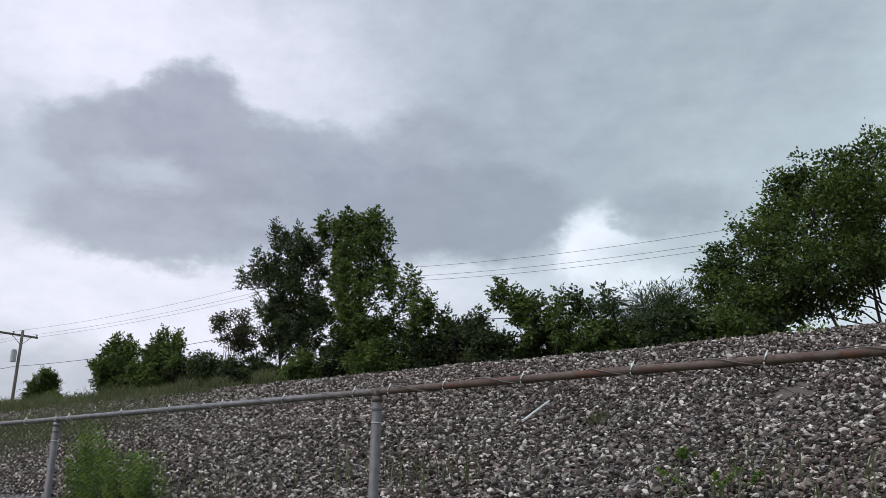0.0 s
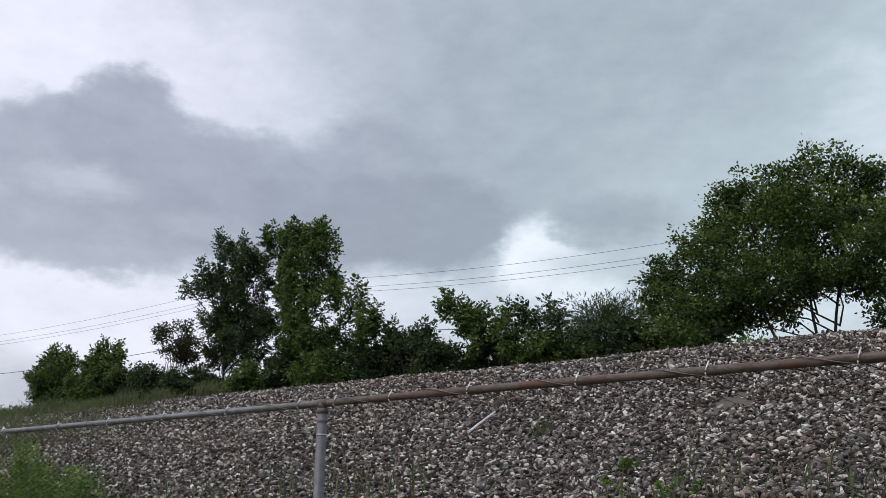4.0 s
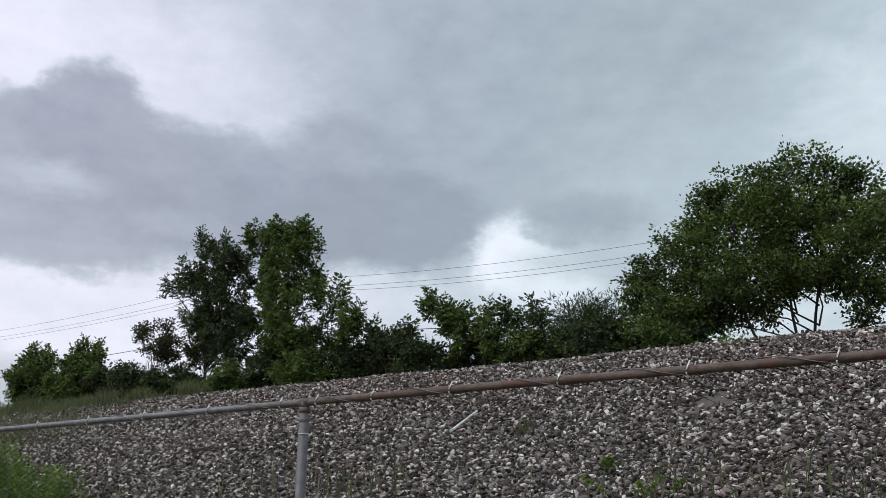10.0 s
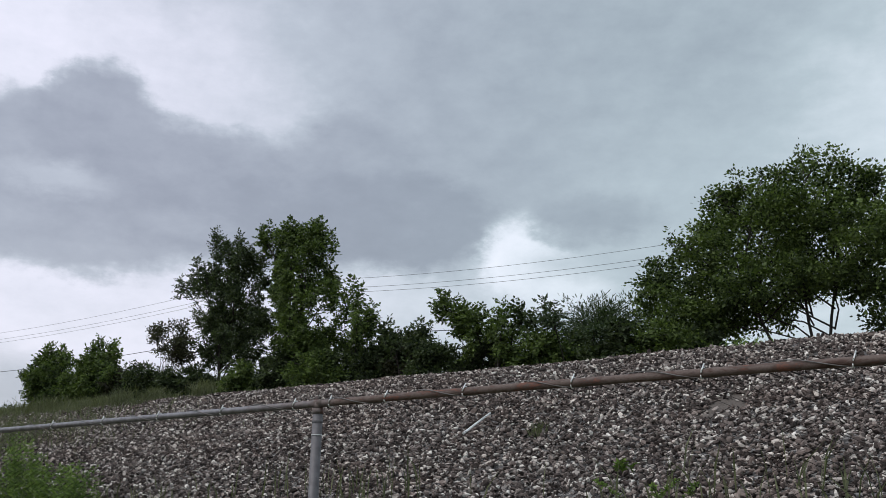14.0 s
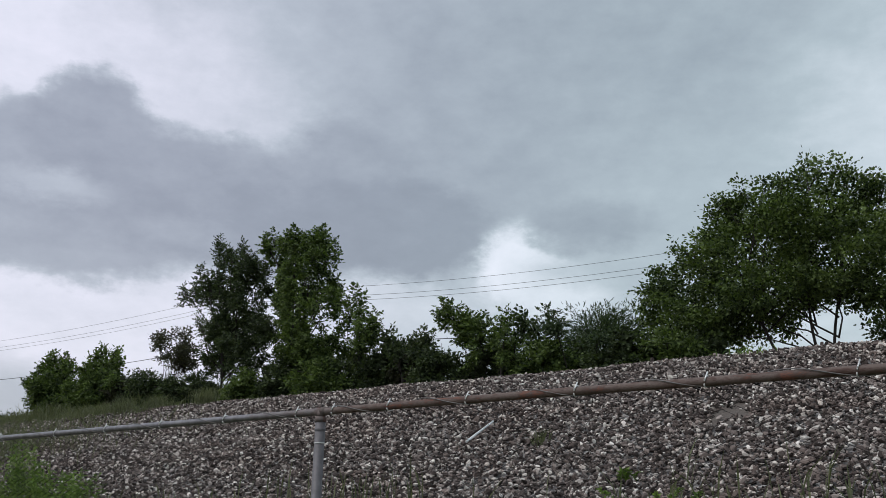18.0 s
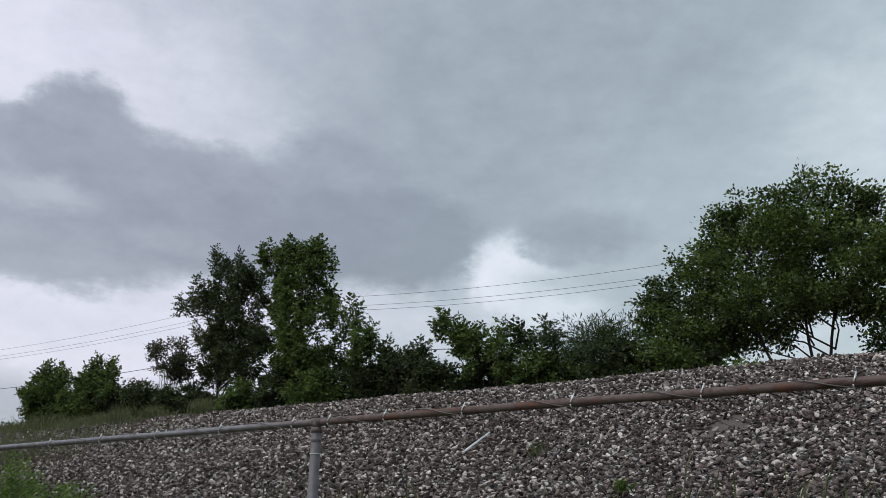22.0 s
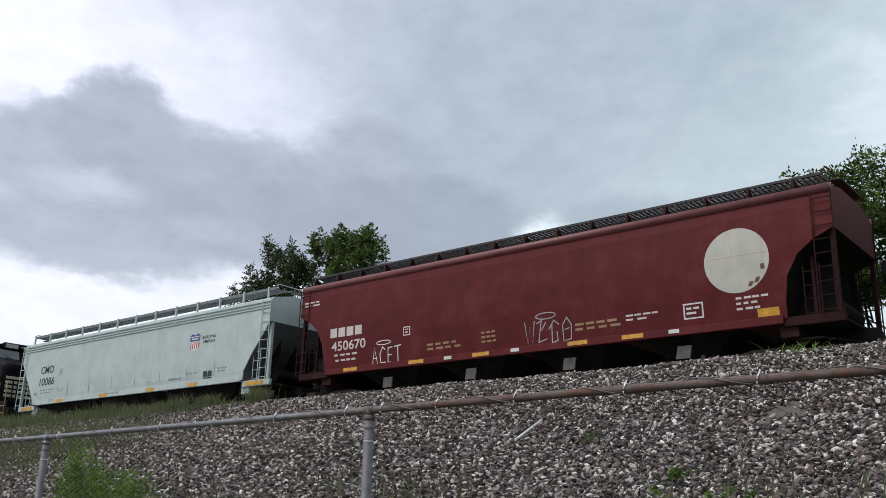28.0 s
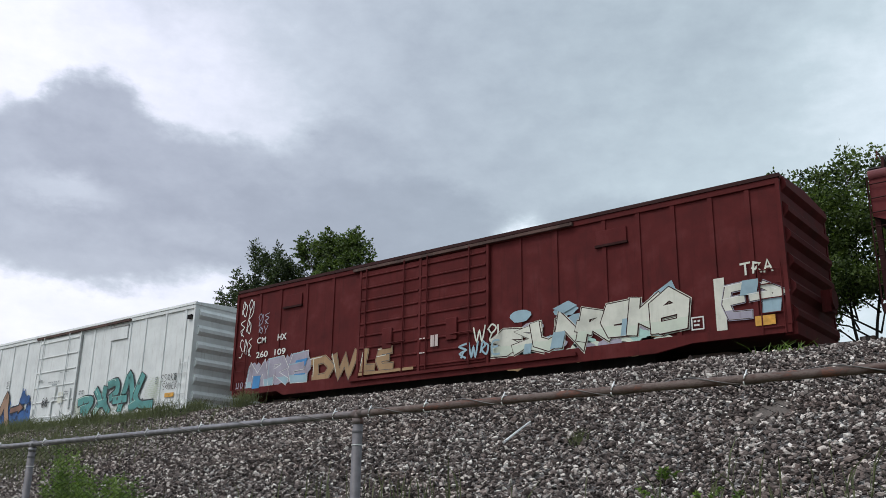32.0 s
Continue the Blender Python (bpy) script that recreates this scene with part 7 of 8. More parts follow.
    lettering(r, "109", -7.1, -6.58, 2.18, 2.38, y - 0.02, "white_letter", "white car number")
    rng = random.Random(9)
    plate(r, "graffiti", "g_lilac", [cloud(-8.0 + 0.55 * i, 1.55 + 0.04 * i, 0.42, 0.48, 140 + i) for i in range(5)], y - 0.001, "lilac haze behind the letters", 0.003)
    piece(r, "mre", -8.3, -5.55, (1.04, 2.10), (1.04, 2.45), y - 0.003, "g_lilac", "g_white", 0.23, 0.03, None, 0, "g_ice", "g_ice", False, False, 1.15, "lilac and white painted graffiti", 41)
    plate(r, "graffiti", "g_sky", [rect(-6.35, -5.65, 1.72, 1.95, 0.1), rect(-8.1, -7.75, 1.2, 1.6, 0.05), rect(-6.2, -5.7, 1.3, 1.5, 0.08)], y - 0.0125, "blue strokes in the letters", 0.003)
    scribble(r, "h@l", -8.95, -8.3, 1.10, 1.45, y, "g_lilac", 0.028, "curly pale tag", True)
    plate(r, "graffiti", "g_gold", [rect(-5.4, -3.45, 1.03, 1.2), rect(-5.4, -4.9, 1.2, 1.35, 0.2)], y - 0.001, "ochre ground of the letters", 0.003)
    piece(r, "dw", -5.35, -3.5, (1.06, 2.02), (1.06, 2.12), y - 0.003, "g_gold", "g_smoke", 0.20, 0.03, "g_gold", 0.04, "g_pale", None, False, False, 1.15, "ochre painted letters", 43)
    piece(r, "le", -3.3, -1.95, (1.16, 2.06), (1.18, 2.10), y - 0.085, "g_gold", "g_smoke", 0.17, 0.03, "g_gold", 0.04, "g_pale", None, False, False, 1.1, "ochre painted letters on the door", 44)
    plate(r, "graffiti", "g_gold", [rect(-3.3, -1.2, 1.19, 1.27)], y - 0.085, "ochre smear along the door's foot", 0.003)
    scribble(r, "&@", -8.95, -8.25, 3.55, 4.2, y, "g_white", 0.03, "tall pale tag on the corner", True)
    scribble(r, "%&", -8.95, -8.35, 2.95, 3.55, y, "g_white", 0.028, "tall pale tag on the corner", True)
    scribble(r, "@%", -8.05, -7.45, 3.25, 3.65, y, "g_lilac", 0.026, "curly pale tag", True)
    scribble(r, "&y", -8.0, -7.5, 2.95, 3.22, y, "g_lilac", 0.026, "curly pale tag", True)
    scribble(r, "s&%", -8.9, -8.25, 2.25, 2.9, y, "g_white", 0.028, "curly pale tag", True)
    for m, count, low, high, tag in (("g_lime", 9, 0.98, 1.30, "pale lime patches"), ("g_mint", 9, 0.96, 1.35, "mint green patches"), ("g_gold", 8, 0.95, 1.15, "ochre patches at the foot"), ("g_lilac", 7, 1.0, 1.9, "lilac patches"), ("g_ice", 9, 1.3, 2.2, "ice blue patches")):
        spots = []
        for i in range(count):
            u = 1.6 + 5.0 * (i + rng.random()) / count
            spots.append(cloud(u, rng.uniform(low, high) + 0.02 * u, 0.34, 0.17, 150 + i, 14))
        plate(r, "graffiti", m, spots, y - 0.002 - 0.0007 * (len(m) % 4), tag, 0.003)
    piece(r, "s3un2ek5", 1.55, 6.70, (1.10, 2.10), (1.20, 2.56), y - 0.008, "g_pale", "end_red", 0.265, 0.05, "g_pale", 0.035, None, "g_lime", False, False, 1.62, "large white painted letters", 47)
    plate(r, "graffiti", "g_ice", [rect(3.2, 3.55, 1.3, 1.7, 0.1), rect(5.15, 5.4, 1.4, 1.8, 0.06), [(3.3, 2.3), (3.75, 2.45), (4.0, 2.3), (3.6, 2.15)], [(6.05, 2.3), (6.5, 2.55), (6.6, 2.3)], rect(2.4, 2.62, 1.25, 1.5, 0.05)], y - 0.026, "ice blue facets", 0.003)
    scribble(r, "%w&e", 0.35, 1.75, 1.30, 1.72, y - 0.09, "g_ice", 0.055, "pale scrawl beside the door", True)
    scribble(r, "w@", 0.85, 1.75, 1.7, 2.12, y - 0.1, "g_pale", 0.045, "pale scrawl beside the door", True)
    plate(r, "graffiti", "g_pale", [rect(7.48, 7.72, 1.10, 2.42)], y - 0.002, "white painted bar", 0.003)
    piece(r, "e>", 7.62, 8.98, (1.30, 2.42), (1.45, 2.40), y - 0.004, "g_pale", "end_red", 0.16, 0.03, "g_lilac", 0.03, "g_white", "g_lilac", False, False, 1.1, "white painted letters by the end", 49)
    plate(r, "graffiti", "g_ice", [rect(8.05, 8.42, 1.95, 2.28, 0.08), rect(8.5, 8.9, 1.5, 1.8, 0.05)], y - 0.012, "ice blue facets", 0.003)
    scribble(r, "T2A", 8.1, 8.85, 2.40, 2.66, y - 0.02, "g_pale", 0.045)
    for x in (-6.4, 4.98):
        part("side_hatch", Shape().box(x - 0.42, x + 0.42, y - 0.012, y + 0.03, 3.72, 4.08), "box_red", r, "small raised hatch plate", bevel=0.008)
        part("hatch_lip", Shape().box(x - 0.44, x + 0.44, y - 0.03, y + 0.03, 3.66, 3.72), "end_red", r)
    frame_box(r, 6.9, 7.2, 1.32, 1.62, y - 0.004, "white_letter", 0.03)
    plate(r, "notice_plate", "dark_letter", [rect(6.72, 6.92, 1.36, 1.56)], y - 0.004, "dark data plate")
    plate(r, "routing_plate", "reflector", [rect(8.35, 8.78, 1.24, 1.45)], y - 0.03, "orange routing card plate")
    bars(r, [(-1.0, -0.75, 2.0, 0.03, 2), (-1.0, -0.75, 1.6, 0.03, 2), (-0.6, -0.3, 1.75, 0.32, 2)], y - 0.085, "faded_letter")
    return w, r


# ---- locomotives ----
def locomotive(number, side, label):
    """Nose towards -x. side: the flank that carries the lettering, -1 or 1."""
    car = thing("locomotive", label, "locomotive", group="freight train")
    K = "loco_black"
    part("frame", Shape().box(-10.25, 10.25, -1.48, 1.48, 1.46, 1.80), K, car, "deck frame", bevel=0.02)
    ring = []
    for x, w, z in [(-9.38, 1.30, 3.50), (-9.26, 1.46, 3.57), (-8.5, 1.5, 3.82), (-7.9, 1.5, 3.98)]:
        ring.append([(x, -w, 1.72), (x, -w, z - 0.12), (x + 0.03, -w + 0.25, z + 0.06), (x + 0.03, w - 0.25, z + 0.06), (x, w, z - 0.12), (x, w, 1.72)])
    part("nose", Shape().rings(ring), K, car, "short black nose", bevel=0.03)
    cabr = []
    for x, top in [(-8.0, 3.92), (-7.94, 4.42), (-7.78, 4.54), (-6.0, 4.54)]:
        cabr.append([(x, -1.5, 1.72), (x, -1.5, top - 0.12), (x, -1.1, top + 0.06), (x, 1.1, top + 0.06), (x, 1.5, top - 0.12), (x, 1.5, 1.72)])
    cab = part("cab", Shape().rings(cabr), K, car, "black crew cab")
    part("cab_roof", Shape().prism([(-1.53, 4.40), (-1.15, 4.63), (1.15, 4.63), (1.53, 4.40), (1.1, 4.52), (-1.1, 4.52)], -7.95, -5.9, "x"), K, cab)
    for s in (-1, 1):
        # for side > 0 black panes stand in for the cab's unlit inside
        part("side_window", Shape().box(-7.80, -7.08, s * 1.505 - 0.012, s * 1.505 + 0.012, 3.72, 4.20), "glass" if side < 0 else "grille", cab, "dark cab window")
        part("side_window", Shape().box(-7.02, -6.28, s * 1.505 - 0.012, s * 1.505 + 0.012, 3.72, 4.20), "glass" if side < 0 else "grille", cab, "dark cab window")
        wf = Shape()
        for a, b, c, d in ((-7.06, -7.02, 3.70, 4.22), (-7.85, -7.80, 3.70, 4.22), (-6.28, -6.23, 3.70, 4.22), (-7.84, -6.24, 3.67, 3.72), (-7.84, -6.24, 4.19, 4.24)):
            wf.box(a, b, s * 1.51 - 0.02, s * 1.51 + 0.02, c, d)
        part("window_frame", wf, "frame_grey" if side > 0 else "loco_under", cab, "metal window frame")
        part("sunshade", Shape().face_set([(-7.95, s * 1.52, 4.26), (-6.45, s * 1.52, 4.26), (-6.35, s * 1.50, 4.40), (-7.85, s * 1.50, 4.40), (-7.95, s * 1.78, 4.22), (-6.45, s * 1.78, 4.22), (-6.45, s * 1.78, 4.25), (-7.95, s * 1.78, 4.25)],
                                          [(0, 1, 2, 3), (0, 4, 5, 1), (3, 2, 6, 7), (4, 7, 6, 5), (0, 3, 7, 4), (1, 5, 6, 2)]), "shade_grey", cab, "grey sunshade over the window")
    for y in (-0.72, 0.72):
        part("windshield", Shape().face_set([(-8.03, y - 0.55, 3.98), (-8.03, y + 0.55, 3.98), (-7.95, y + 0.5, 4.40), (-7.95, y - 0.5, 4.40), (-7.98, y - 0.55, 3.98), (-7.98, y + 0.55, 3.98), (-7.93, y + 0.5, 4.36), (-7.93, y - 0.5, 4.36)],
                                            [(0, 1, 2, 3), (7, 6, 5, 4), (0, 4, 5, 1), (1, 5, 6, 2), (2, 6, 7, 3), (3, 7, 4, 0)]), "windshield", cab, "windshield pane")
        part("wiper", Shape().tube([(-8.07, y, 3.96), (-8.05, y + 0.25, 4.25)], 0.012, 4), "zinc", cab)
    nb = part("number_board", Shape().box(-8.06, -7.80, -1.0, 1.0, 4.44, 4.74), "loco_under", cab, "number board housing over the windshield", bevel=0.02)
    part("headlight", Shape().tube([(-8.09, -0.14, 4.58), (-8.04, -0.14, 4.58)], 0.065, 12), "shade_grey", nb, "headlight lens", smooth=True)
    part("headlight", Shape().tube([(-8.09, 0.14, 4.58), (-8.04, 0.14, 4.58)], 0.065, 12), "shade_grey", nb, "headlight lens", smooth=True)
    for q in (-1, 1):
        part("number_panel", Shape().box(-8.075, -8.06, min(q * 0.34, q * 0.94), max(q * 0.34, q * 0.94), 4.50, 4.69), "frame_grey", nb, "pale number panel")
    for q in (-0.9, 0.9):
        part("nose_rail", Shape().tube([(-8.3, q, 3.86), (-8.3, q, 4.02), (-9.15, q, 3.76), (-9.2, q, 3.55)], 0.018, 6), "loco_under", car, "low handrail on the nose top")
    for x0, x1, w, z in ((-7.75, -7.2, 0.85, 4.76), (-7.05, -6.62, 0.7, 4.84), (-6.5, -6.02, 1.0, 4.80)):
        part("roof_unit", Shape().box(x0, x1, -w, w, 4.60, z), K, cab, "roof-mounted equipment", bevel=0.03)
    part("horn", Shape().tube([(-7.1, -0.5, 4.80), (-6.8, -0.5, 4.82)], 0.04, 6, 0.07).tube([(-6.85, -0.5, 4.6), (-6.85, -0.5, 4.82)], 0.03, 5), "loco_under", cab)
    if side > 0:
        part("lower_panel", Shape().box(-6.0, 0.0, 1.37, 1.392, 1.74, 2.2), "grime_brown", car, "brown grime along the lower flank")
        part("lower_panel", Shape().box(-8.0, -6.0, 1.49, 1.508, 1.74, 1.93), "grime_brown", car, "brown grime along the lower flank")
    # equipment block and hood
    part("equipment_block", Shape().prism([(-1.38, 1.72), (-1.38, 4.50), (-1.24, 4.60), (1.24, 4.60), (1.38, 4.50), (1.38, 1.72)], -6.0, 0.0, "x"), K, car, "tall equipment cabinet behind the cab", bevel=0.02)
    part("hood", Shape().prism([(-1.12, 1.72), (-1.12, 4.12), (-0.95, 4.30), (0.95, 4.30), (1.12, 4.12), (1.12, 1.72)], 0.0, 9.75, "x"), K, car, "long engine hood", bevel=0.02)
    rad = Shape().prism([(-1.12, 3.50), (-1.5, 3.92), (-1.5, 4.30), (-1.35, 4.42), (1.35, 4.42), (1.5, 4.30), (1.5, 3.92), (1.12, 3.50)], 4.6, 9.85, "x")
    rad.face_set([(3.3, -1.12, 4.0), (4.6, -1.5, 3.92), (4.6, -1.5, 4.30), (4.6, -1.35, 4.42), (3.3, -1.0, 4.30), (3.3, 1.12, 4.0), (4.6, 1.5, 3.92), (4.6, 1.5, 4.30), (4.6, 1.35, 4.42), (3.3, 1.0, 4.30)], [(0, 1, 2), (0, 2, 3, 4), (4, 3, 8, 9), (5, 7, 6), (5, 9, 8, 7), (0, 5, 6, 1)])
    part("radiator", rad, K, car, "overhanging radiator section")
    part("rear_cap", Shape().box(9.75, 9.95, -1.05, 1.05, 1.72, 4.3), K, car, bevel=0.03)
    for s in (-1, 1):
        for i in range(6):
            part("hood_door", Shape().box(0.35 + i * 1.5, 1.72 + i * 1.5, s * 1.125 - 0.012, s * 1.125 + 0.012, 1.85, 3.38), K, car, bevel=0.008)
        for x0, x1 in ((-5.2, -4.45), (-4.32, -3.6)):
            part("air_grille", Shape().box(x0, x1, s * 1.385 - 0.01, s * 1.385 + 0.01, 3.92, 4.40), "grille", car, "black intake grille")
            for x in (x0, x1):
                part("grille_post", Shape().box(x - 0.02, x + 0.02, s * 1.40 - 0.02, s * 1.40 + 0.02, 3.88, 4.42), "zinc", car)
        part("air_grille", Shape().box(-1.57, -0.25, s * 1.385 - 0.012, s * 1.385 + 0.012, 3.84, 4.34), "grille", car, "black intake grille")
        if side < 0:
            part("air_grille", Shape().box(-4.8, -4.05, s * 1.385 - 0.012, s * 1.385 + 0.012, 2.55, 3.17), "grille", car, "dark louvred opening")
        part("radiator_screen", Shape().box(5.0, 9.4, s * 1.505 - 0.01, s * 1.505 + 0.01, 3.98, 4.24), "grille", car)
        part("cab_door_panel", Shape().box(-5.75, -5.2, s * 1.385 - 0.02, s * 1.385 + 0.02, 1.8, 3.7), K, car, bevel=0.01)
        part("handrail", Shape().tube([(-2.9, s * 1.44, 2.82), (9.6, s * 1.44, 2.82), (9.9, s * 1.42, 2.6)], 0.02, 6), "loco_under", car)
        for x in np.arange(0.3, 9.9, 1.55):
            part("stanchion", Shape().tube([(x, s * 1.44, 1.72), (x, s * 1.44, 2.82)], 0.018, 5), "loco_under", car)
        part("pipe_run", Shape().tube([(-6.0, s * 1.46, 4.2), (-3.9, s * 1.46, 4.27), (-3.62, s * 1.46, 4.2), (-3.55, s * 1.46, 3.3), (-2.7, s * 1.46, 3.32)], 0.013, 6), "shade_grey", car, "pale conduit pipe")
        # steps at the ends with yellow grab rails
        for e in (-1, 1):
            part("step_well", Shape().box(min(e * 9.55, e * 10.2), max(e * 9.55, e * 10.2), s * 1.47 - 0.05, s * 1.47 + 0.01, 0.55, 1.5), "loco_under", car, bevel=0.01)
            for k in range(4):
                part("step", Shape().box(min(e * 9.6, e * 10.15), max(e * 9.6, e * 10.15), min(s * 1.2, s * 1.53), max(s * 1.2, s * 1.53), 0.6 + k * 0.32, 0.64 + k * 0.32), "rail_yellow", car, "yellow-edged step")
            for x in (9.5, 10.2):
                part("grab_rail", Shape().tube([(e * x, s * 1.54, 0.75), (e * x, s * 1.56, 2.2), (e * (x - 0.18), s * 1.5, 2.65)], 0.02, 6), "rail_yellow", car, "orange-yellow grab rail", smooth=True)
        for x in (-9.75, -10.2, 9.95, 10.25):
            part("end_post", Shape().tube([(x, s * 1.1, 1.7), (x, s * 1.1, 2.75)], 0.03, 6), "loco_under", car)
    for e in (-1, 1):
        part("end_rail", Shape().tube([(e * 10.22, -1.1, 2.72), (e * 10.22, 1.1, 2.72)], 0.022, 6), "loco_under", car)
        part("pilot", Shape().prism([(e * 10.1, 1.55), (e * 10.42, 1.45), (e * 10.42, 0.35), (e * 10.2, 0.25), (e * 10.1, 0.35)], -1.45, 1.45), "loco_under", car, "pilot plate and plow")
        coupler(car, e * 10.3, e * 11.15)
        part("hose", Shape().tube([(e * 10.45, 0.45, 1.0), (e * 10.7, 0.47, 0.7), (e * 10.8, 0.45, 0.45)], 0.03, 6), "loco_under", car)
        truck(car, e * 6.75, (-1.95, 0.0, 1.95), 0.53, True)
    tw = 1.5 if side < 0 else 1.0
    part("fuel_tank", Shape().prism([(-1.35, 0.45), (-1.5, 0.7), (-1.5, 1.3), (tw, 1.3), (tw, 0.95), (1.5, 0.85), (1.5, 0.7), (1.35, 0.45)], -3.5, 2.6, "x"), "loco_under", car, "black fuel tank", bevel=0.03)
    for s in (-1, 1):
        for x0, x1 in ((2.75, 4.0), (-4.3, -3.7)):
            part("air_reservoir", Shape().tube([(x0, s * 1.2, 1.16), (x0 + 0.08, s * 1.2, 1.16), (x1 - 0.08, s * 1.2, 1.16), (x1, s * 1.2, 1.16)], 0.2, 12), "loco_under", car, smooth=True)
    if side > 0:
        for x0, x1 in ((-1.9, -0.15), (0.1, 2.1)):
            part("air_reservoir", Shape().tube([(x0, 1.30, 1.18), (x0 + 0.1, 1.30, 1.18), (x1 - 0.1, 1.30, 1.18), (x1, 1.30, 1.18)], 0.23, 14), "shade_dark", car, "long cylindrical air reservoir", smooth=True)
    part("dynamic_brake", Shape().box(0.1, 1.0, -0.8, 0.8, 4.28, 4.46), K, car, bevel=0.04)
    part("exhaust_stack", Shape().box(2.2, 3.0, -0.3, 0.3, 4.28, 4.50), "loco_under", car, bevel=0.03)
    for x in (5.6, 7.4):
        part("fan", Shape().tube([(x, 0, 4.41), (x, 0, 4.50)], 0.75, 20), "loco_under", car)
    for i in range(12):
        x = -9.4 + i * 1.65
        for s in (-1, 1):
            w = 1.25 if side < 0 else 0.42
            part("sill_stripe", Shape().box(x, x + w + (0.3 if side < 0 else 0), s * 1.485 - 0.004, s * 1.485 + 0.004, 1.70, 1.79), "cream", car, "cream stripe on the sill")
    for s in (-1, 1):
        yf = s * 1.505
        for i in range(5):
            z = 3.0 - i * 0.205
            xr = -8.52 - i * 0.075
            plate(car, "nose_stripe", "cream", [[(-9.2, z - 0.125), (xr - 0.04, z - 0.125), (xr, z), (-9.2, z)]], yf, "cream nose stripe")
            part("nose_stripe", Shape().box(-9.40, -9.36, min(0, s * 1.29), max(0, s * 1.29), z - 0.125, z), "cream", car)
    y = side * 1.512

    def flank(x0, x1):
        return (x0, x1)
    lettering(car, number, -7.46, -6.22, 2.95, 3.27, y, "white_letter", "white road number", side)
    plate(car, "model_plate", "white_letter", [rect(-6.62, -6.30, 2.74, 2.775)], y, "tiny white stencil")
    yh = side * 1.15
    bar0, nx, ox = (0.32, 3.68, 3.05) if side < 0 else (4.7, 1.34, 1.75)

    def along(x, u):
        return x + u if side < 0 else x - u
    for i in range(5):
        z = 3.10 + i * 0.135
        run = [(0.04 * i + 0.0, 0.60), (0.625, 1.20), (1.225, 1.80), (1.825, 2.40), (2.425, 3.28 - (4 - i) * 0.05)]
        plate(car, "hood_stripe", "cream", [[(along(bar0, p), z), (along(bar0, q), z), (along(bar0, q + 0.02), z + 0.108), (along(bar0, p + 0.02), z + 0.108)] for p, q in run], yh, "white speed stripe on the hood")
    # the railway's initials and name as plain blocks
    blocks = [[(0.0, 3.10), (0.2, 3.10), (0.5, 3.74), (0.3, 3.74)], [(0.28, 3.10), (0.52, 3.10), (0.76, 3.74), (0.46, 3.74)], [(0.70, 3.10), (1.22, 3.10), (1.32, 3.42), (0.98, 3.48), (1.36, 3.60), (1.38, 3.74), (0.84, 3.74)]]
    plate(car, "owner_emblem", "white_letter", [[(along(nx, u), z) for u, z in q] for q in blocks], yh, "white block emblem")
    for row, count, z in ((0, 7, 2.68), (1, 8, 2.38)):
        plate(car, "owner_name", "white_letter", [[(along(ox, 0.27 * i + p), z + h) for p, h in ((0, 0), (0.2, 0), (0.2, 0.22), (0, 0.22))] for i in range(count)], side * 1.41 if side > 0 else yh, "white blocks of the owner's name")
    for i in range(5):
        z = 2.95 - i * 0.17
        plate(car, "rear_stripe", "cream", [rect(8.35 + 0.05 * i, 9.7, z - 0.10, z)], yh, "cream stripe at the rear")
        part("rear_stripe", Shape().box(9.95, 9.965, -1.0, 1.0, z - 0.10, z), "cream", car)
    lettering(car, number, 8.55, 9.45, 3.18, 3.40, yh, "faded_letter", "small rear road number", side)
    yb = side * 1.39
    for x in (-2.36, -1.35, -0.35):
        plate(car, "warning_notice", "red_note", [rect(x - 0.055, x + 0.055, 3.40, 3.45)], yb, "small red and white notice")
        plate(car, "warning_notice", "white_letter", [rect(x - 0.055, x + 0.055, 3.31, 3.37)], yb)
    if side < 0:
        plate(car, "yellow_notice", "yellow_note", [rect(-3.14, -2.94, 2.48, 2.74)], yb, "yellow notice")
    for x, z in ((-5.55, 3.30), (-3.85, 3.58), (-9.1, 1.95), (0.45, 3.78), (1.75, 3.78), (3.6, 3.2), (4.4, 3.2), (5.2, 3.2)):
        plate(car, "notice", "white_letter", [rect(x - 0.06, x + 0.06, z, z + 0.07)], yb if x < 0 else yh, "tiny white notice")
    if side > 0:
        plate(car, "notice", "cream", [rect(-8.5, -8.0, 1.95, 2.12)], side * 1.512, "pale plate on the cab side")
    return car


# ---- track ----
def build_track():
    t = thing("railway_track", "steel rails on dark sleepers behind the ballast crest", "track", (0, TRACK_Y, 0), kind="structure")
    for s in (-1, 1):
        y = s * 0.7175
        prof = [(y - 0.07, RAIL_Z - 0.17), (y + 0.07, RAIL_Z - 0.17), (y + 0.01, RAIL_Z - 0.13), (y + 0.01, RAIL_Z - 0.04), (y + 0.036, RAIL_Z - 0.03), (y + 0.036, RAIL_Z), (y - 0.036, RAIL_Z), (y - 0.036, RAIL_Z - 0.03), (y - 0.01, RAIL_Z - 0.04), (y - 0.01, RAIL_Z - 0.13)]
        part("rail", Shape().prism(prof, -400, 700, "x"), "wheel", t, "worn steel rail")
    s = Shape()
    for i in range(290):
        x = -90 + i * 0.52
        s.box(x - 0.11, x + 0.11, -1.3, 1.3, RAIL_Z - 0.33, RAIL_Z - 0.172)
    tagged(part("sleepers", s, "pole", t, "dark wooden sleepers"), kind="stuff")


build_track()
WHITE_HOPPER, RED_HOPPERS = build_hoppers()
WHITE_BOX, RED_BOX = build_boxcars()
LOCO_A = locomotive("9311", -1, "black diesel locomotive running nose first")
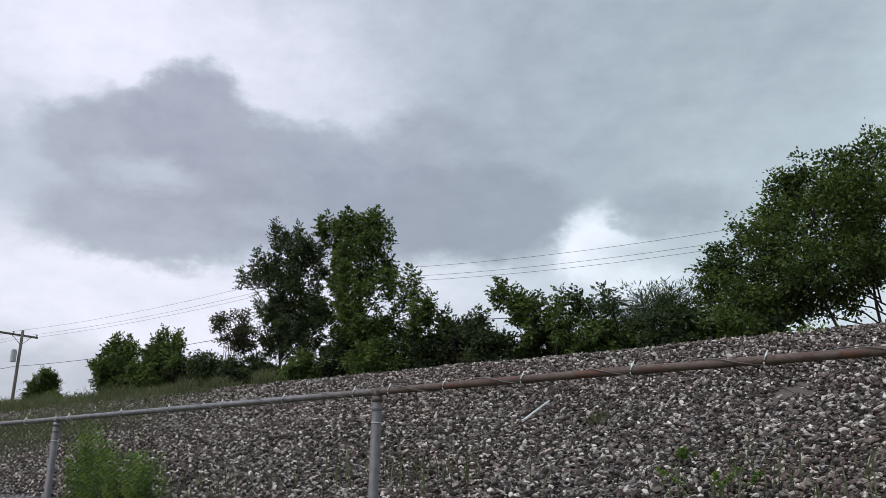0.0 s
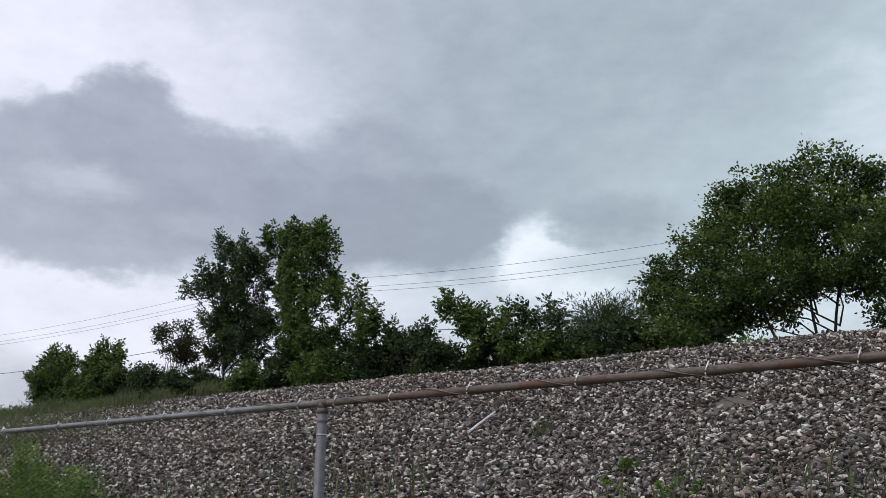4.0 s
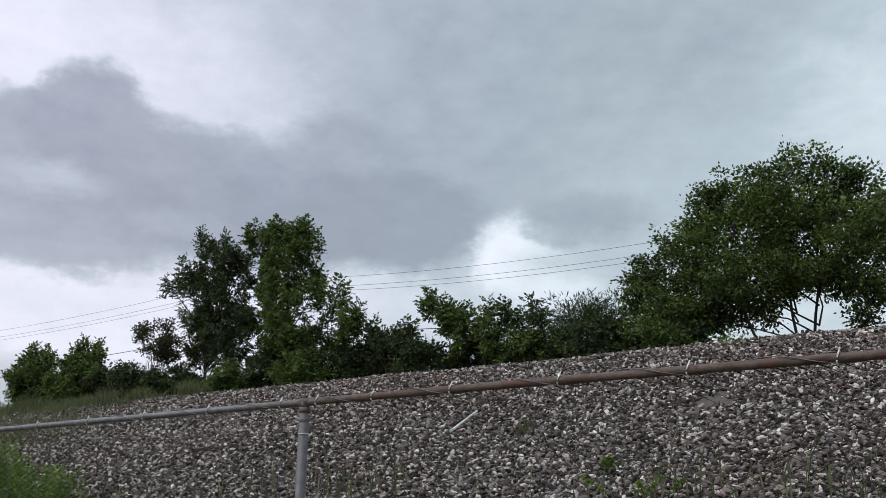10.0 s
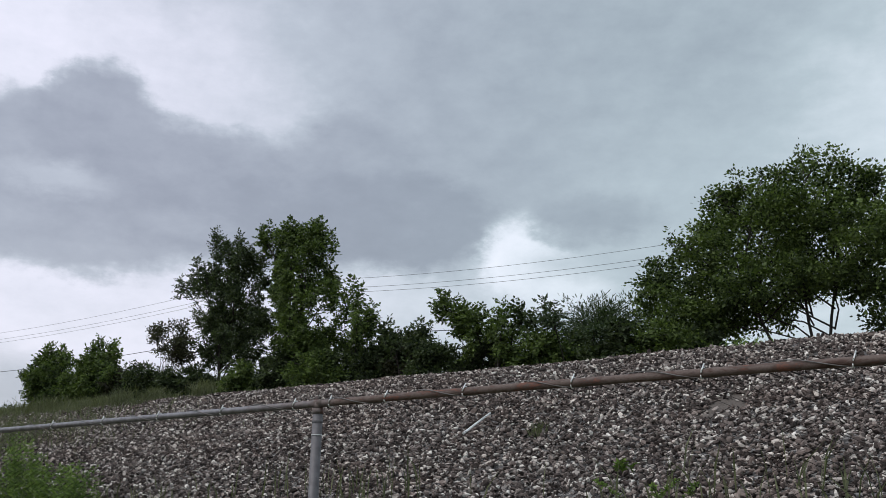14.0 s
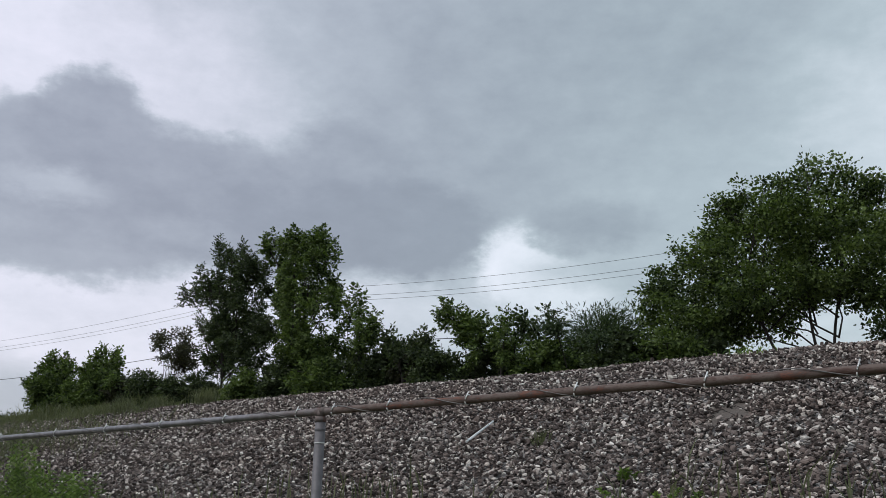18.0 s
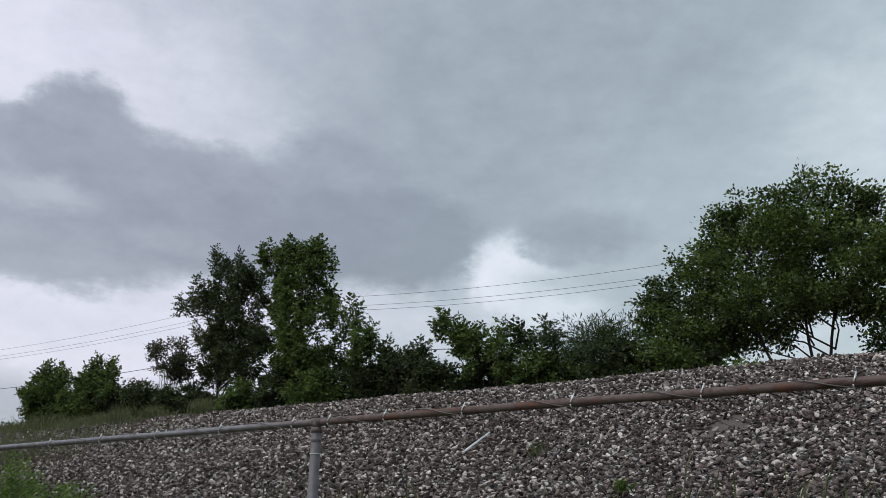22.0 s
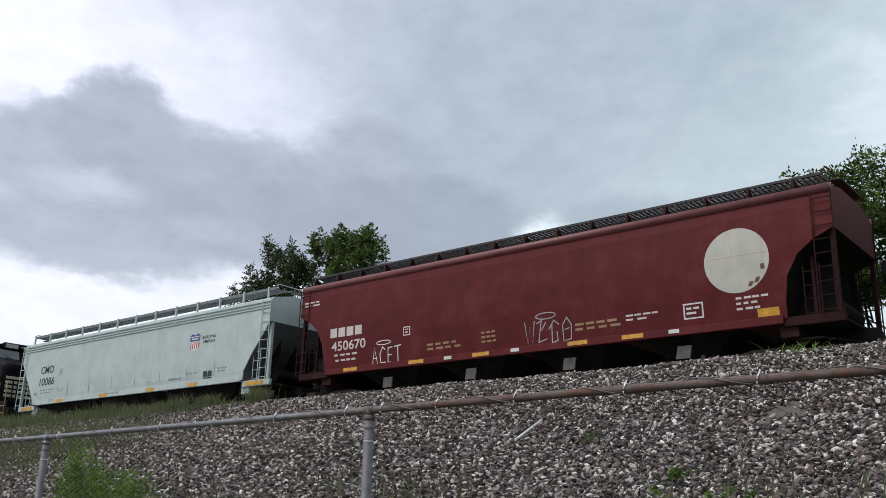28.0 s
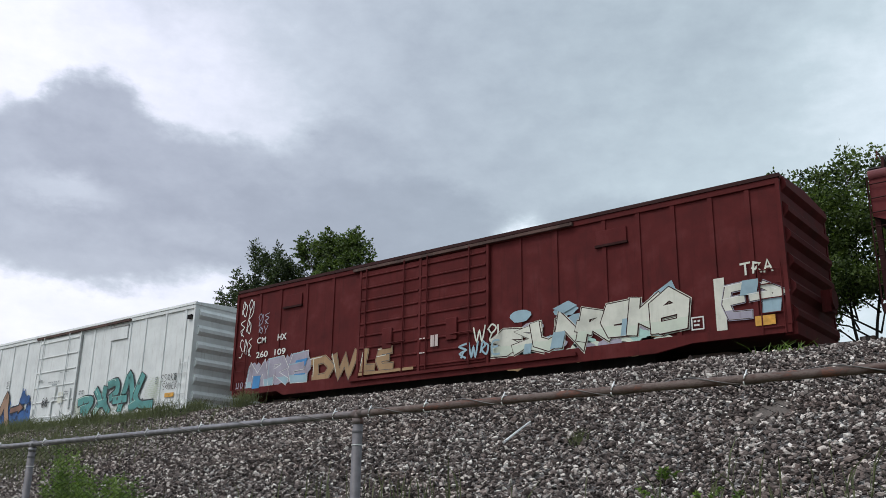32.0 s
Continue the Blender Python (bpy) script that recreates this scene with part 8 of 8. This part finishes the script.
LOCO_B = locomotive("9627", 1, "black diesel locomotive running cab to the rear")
# each vehicle's place along the train, in metres behind the first red hopper
CONSIST = [(LOCO_A, -60.1, 0), (LOCO_B, -37.75, 180), (WHITE_HOPPER, -18.0, 0), (RED_HOPPERS[0], 0, 0), (RED_HOPPERS[1], 18.0, 0), (RED_HOPPERS[2], 36.0, 0),
           (WHITE_BOX, 55.4, 0), (RED_BOX, 76.0, 0), (RED_HOPPERS[3], 95.1, 0)]
RUN = [(0, 532.2), (24, 64.2), (26.5, 15.65), (27, 6.0), (28, -13.47), (29, -32.33), (30, -51.86), (31, -71.59), (32, -91.1)]


# ---- birds ----
def bird(span, label):
    ob = thing("bird", label, "bird")
    body = [[(r * math.cos(t), y, r * 0.8 * math.sin(t)) for t in [2 * math.pi * i / 8 for i in range(8)]] for y, r in ((-0.05, 0.003), (-0.035, 0.010), (0.0, 0.014), (0.035, 0.009), (0.08, 0.004))]
    part("body", Shape().rings(body), "cable", ob, smooth=True)
    for s in (-1, 1):
        h = span / 2
        part("wing", Shape().face_set([(0, -0.035, 0.005), (s * h * 0.5, -0.05, h * 0.28), (s * h, 0.03, h * 0.12), (s * h * 0.5, 0.01, h * 0.27), (0, 0.045, 0.004), (0, 0.0, -0.004), (s * h * 0.5, -0.02, h * 0.25)],
                                      [(0, 1, 3, 4), (1, 2, 3), (0, 5, 6, 1), (1, 6, 2), (5, 4, 3, 6), (6, 3, 2)]), "cable", ob)
    return ob


BIRD_A = bird(0.15, "small dark swift crossing the sky")
BIRD_B = bird(0.14, "small dark swift high over the train")


def motions():
    walk(CLOUD_DECK, [(0, pose(13, 18.5, DECK)), (32, pose(-19.5, -27, DECK))])
    for car, behind, turn in CONSIST:
        walk(car, [(t, pose(x + behind, TRACK_Y, RAIL_Z, 0, 0, turn)) for t, x in RUN])

    walk(BIRD_A, [
        (0, pose(-20, -60, 30, 0, 25, 60)),
        (22, pose(-11, -6, 14, 0, 25, 60)),
        (22.6, pose(-9.5, 2, 11.5, 0, 25, 60)),
        (22.9, pose(-9, 7.7, 8.8, 0, 25, 60)),
        (23, pose(-10.4, 10.5, 9.8, 0, 25, 60)),
        (23.1, pose(-11.6, 13.4, 10.7, 0, 25, 60)),
        (23.2, pose(-12.2, 15.5, 11.1, 0, 25, 60)),
        (23.4, pose(-13.8, 19.3, 12.1, 0, 25, 60)),
        (23.6, pose(-15.6, 21.6, 12.8, 0, 25, 60)),
        (23.8, pose(-19.1, 23.8, 13.9, 0, 25, 60)),
        (24, pose(-23.4, 25.3, 14.8, 0, 25, 60)),
        (24.2, pose(-28.1, 26.1, 15.8, 0, 25, 60)),
        (24.5, pose(-36, 27.4, 17.4, 0, 25, 60)),
        (27, pose(-95, 70, 30, 0, 25, 60)),
        (32, pose(-220, 140, 40, 0, 25, 60))])
    walk(BIRD_B, [
        (0, pose(-90, 120, 28, 0, 25, 60)),
        (27, pose(-62, 70, 22, 0, 25, 60)),
        (28, pose(-44.2, 39.4, 19.7, 0, 25, 60)),
        (28.6, pose(-44.2, 33.1, 19.2, 0, 25, 60)),
        (28.8, pose(-42.2, 31.8, 20.1, 0, 25, 60)),
        (29, pose(-39.2, 31.5, 20.9, 0, 25, 60)),
        (29.3, pose(-36.6, 34.4, 21.1, 0, 25, 60)),
        (29.6, pose(-33.2, 37.8, 21.1, 0, 25, 60)),
        (29.8, pose(-29.1, 37.9, 21.9, 0, 25, 60)),
        (30, pose(-25.2, 37.6, 22.6, 0, 25, 60)),
        (30.6, pose(-17.8, 36.7, 22.6, 0, 25, 60)),
        (32, pose(-2, 30, 32, 0, 25, 60))])


motions()
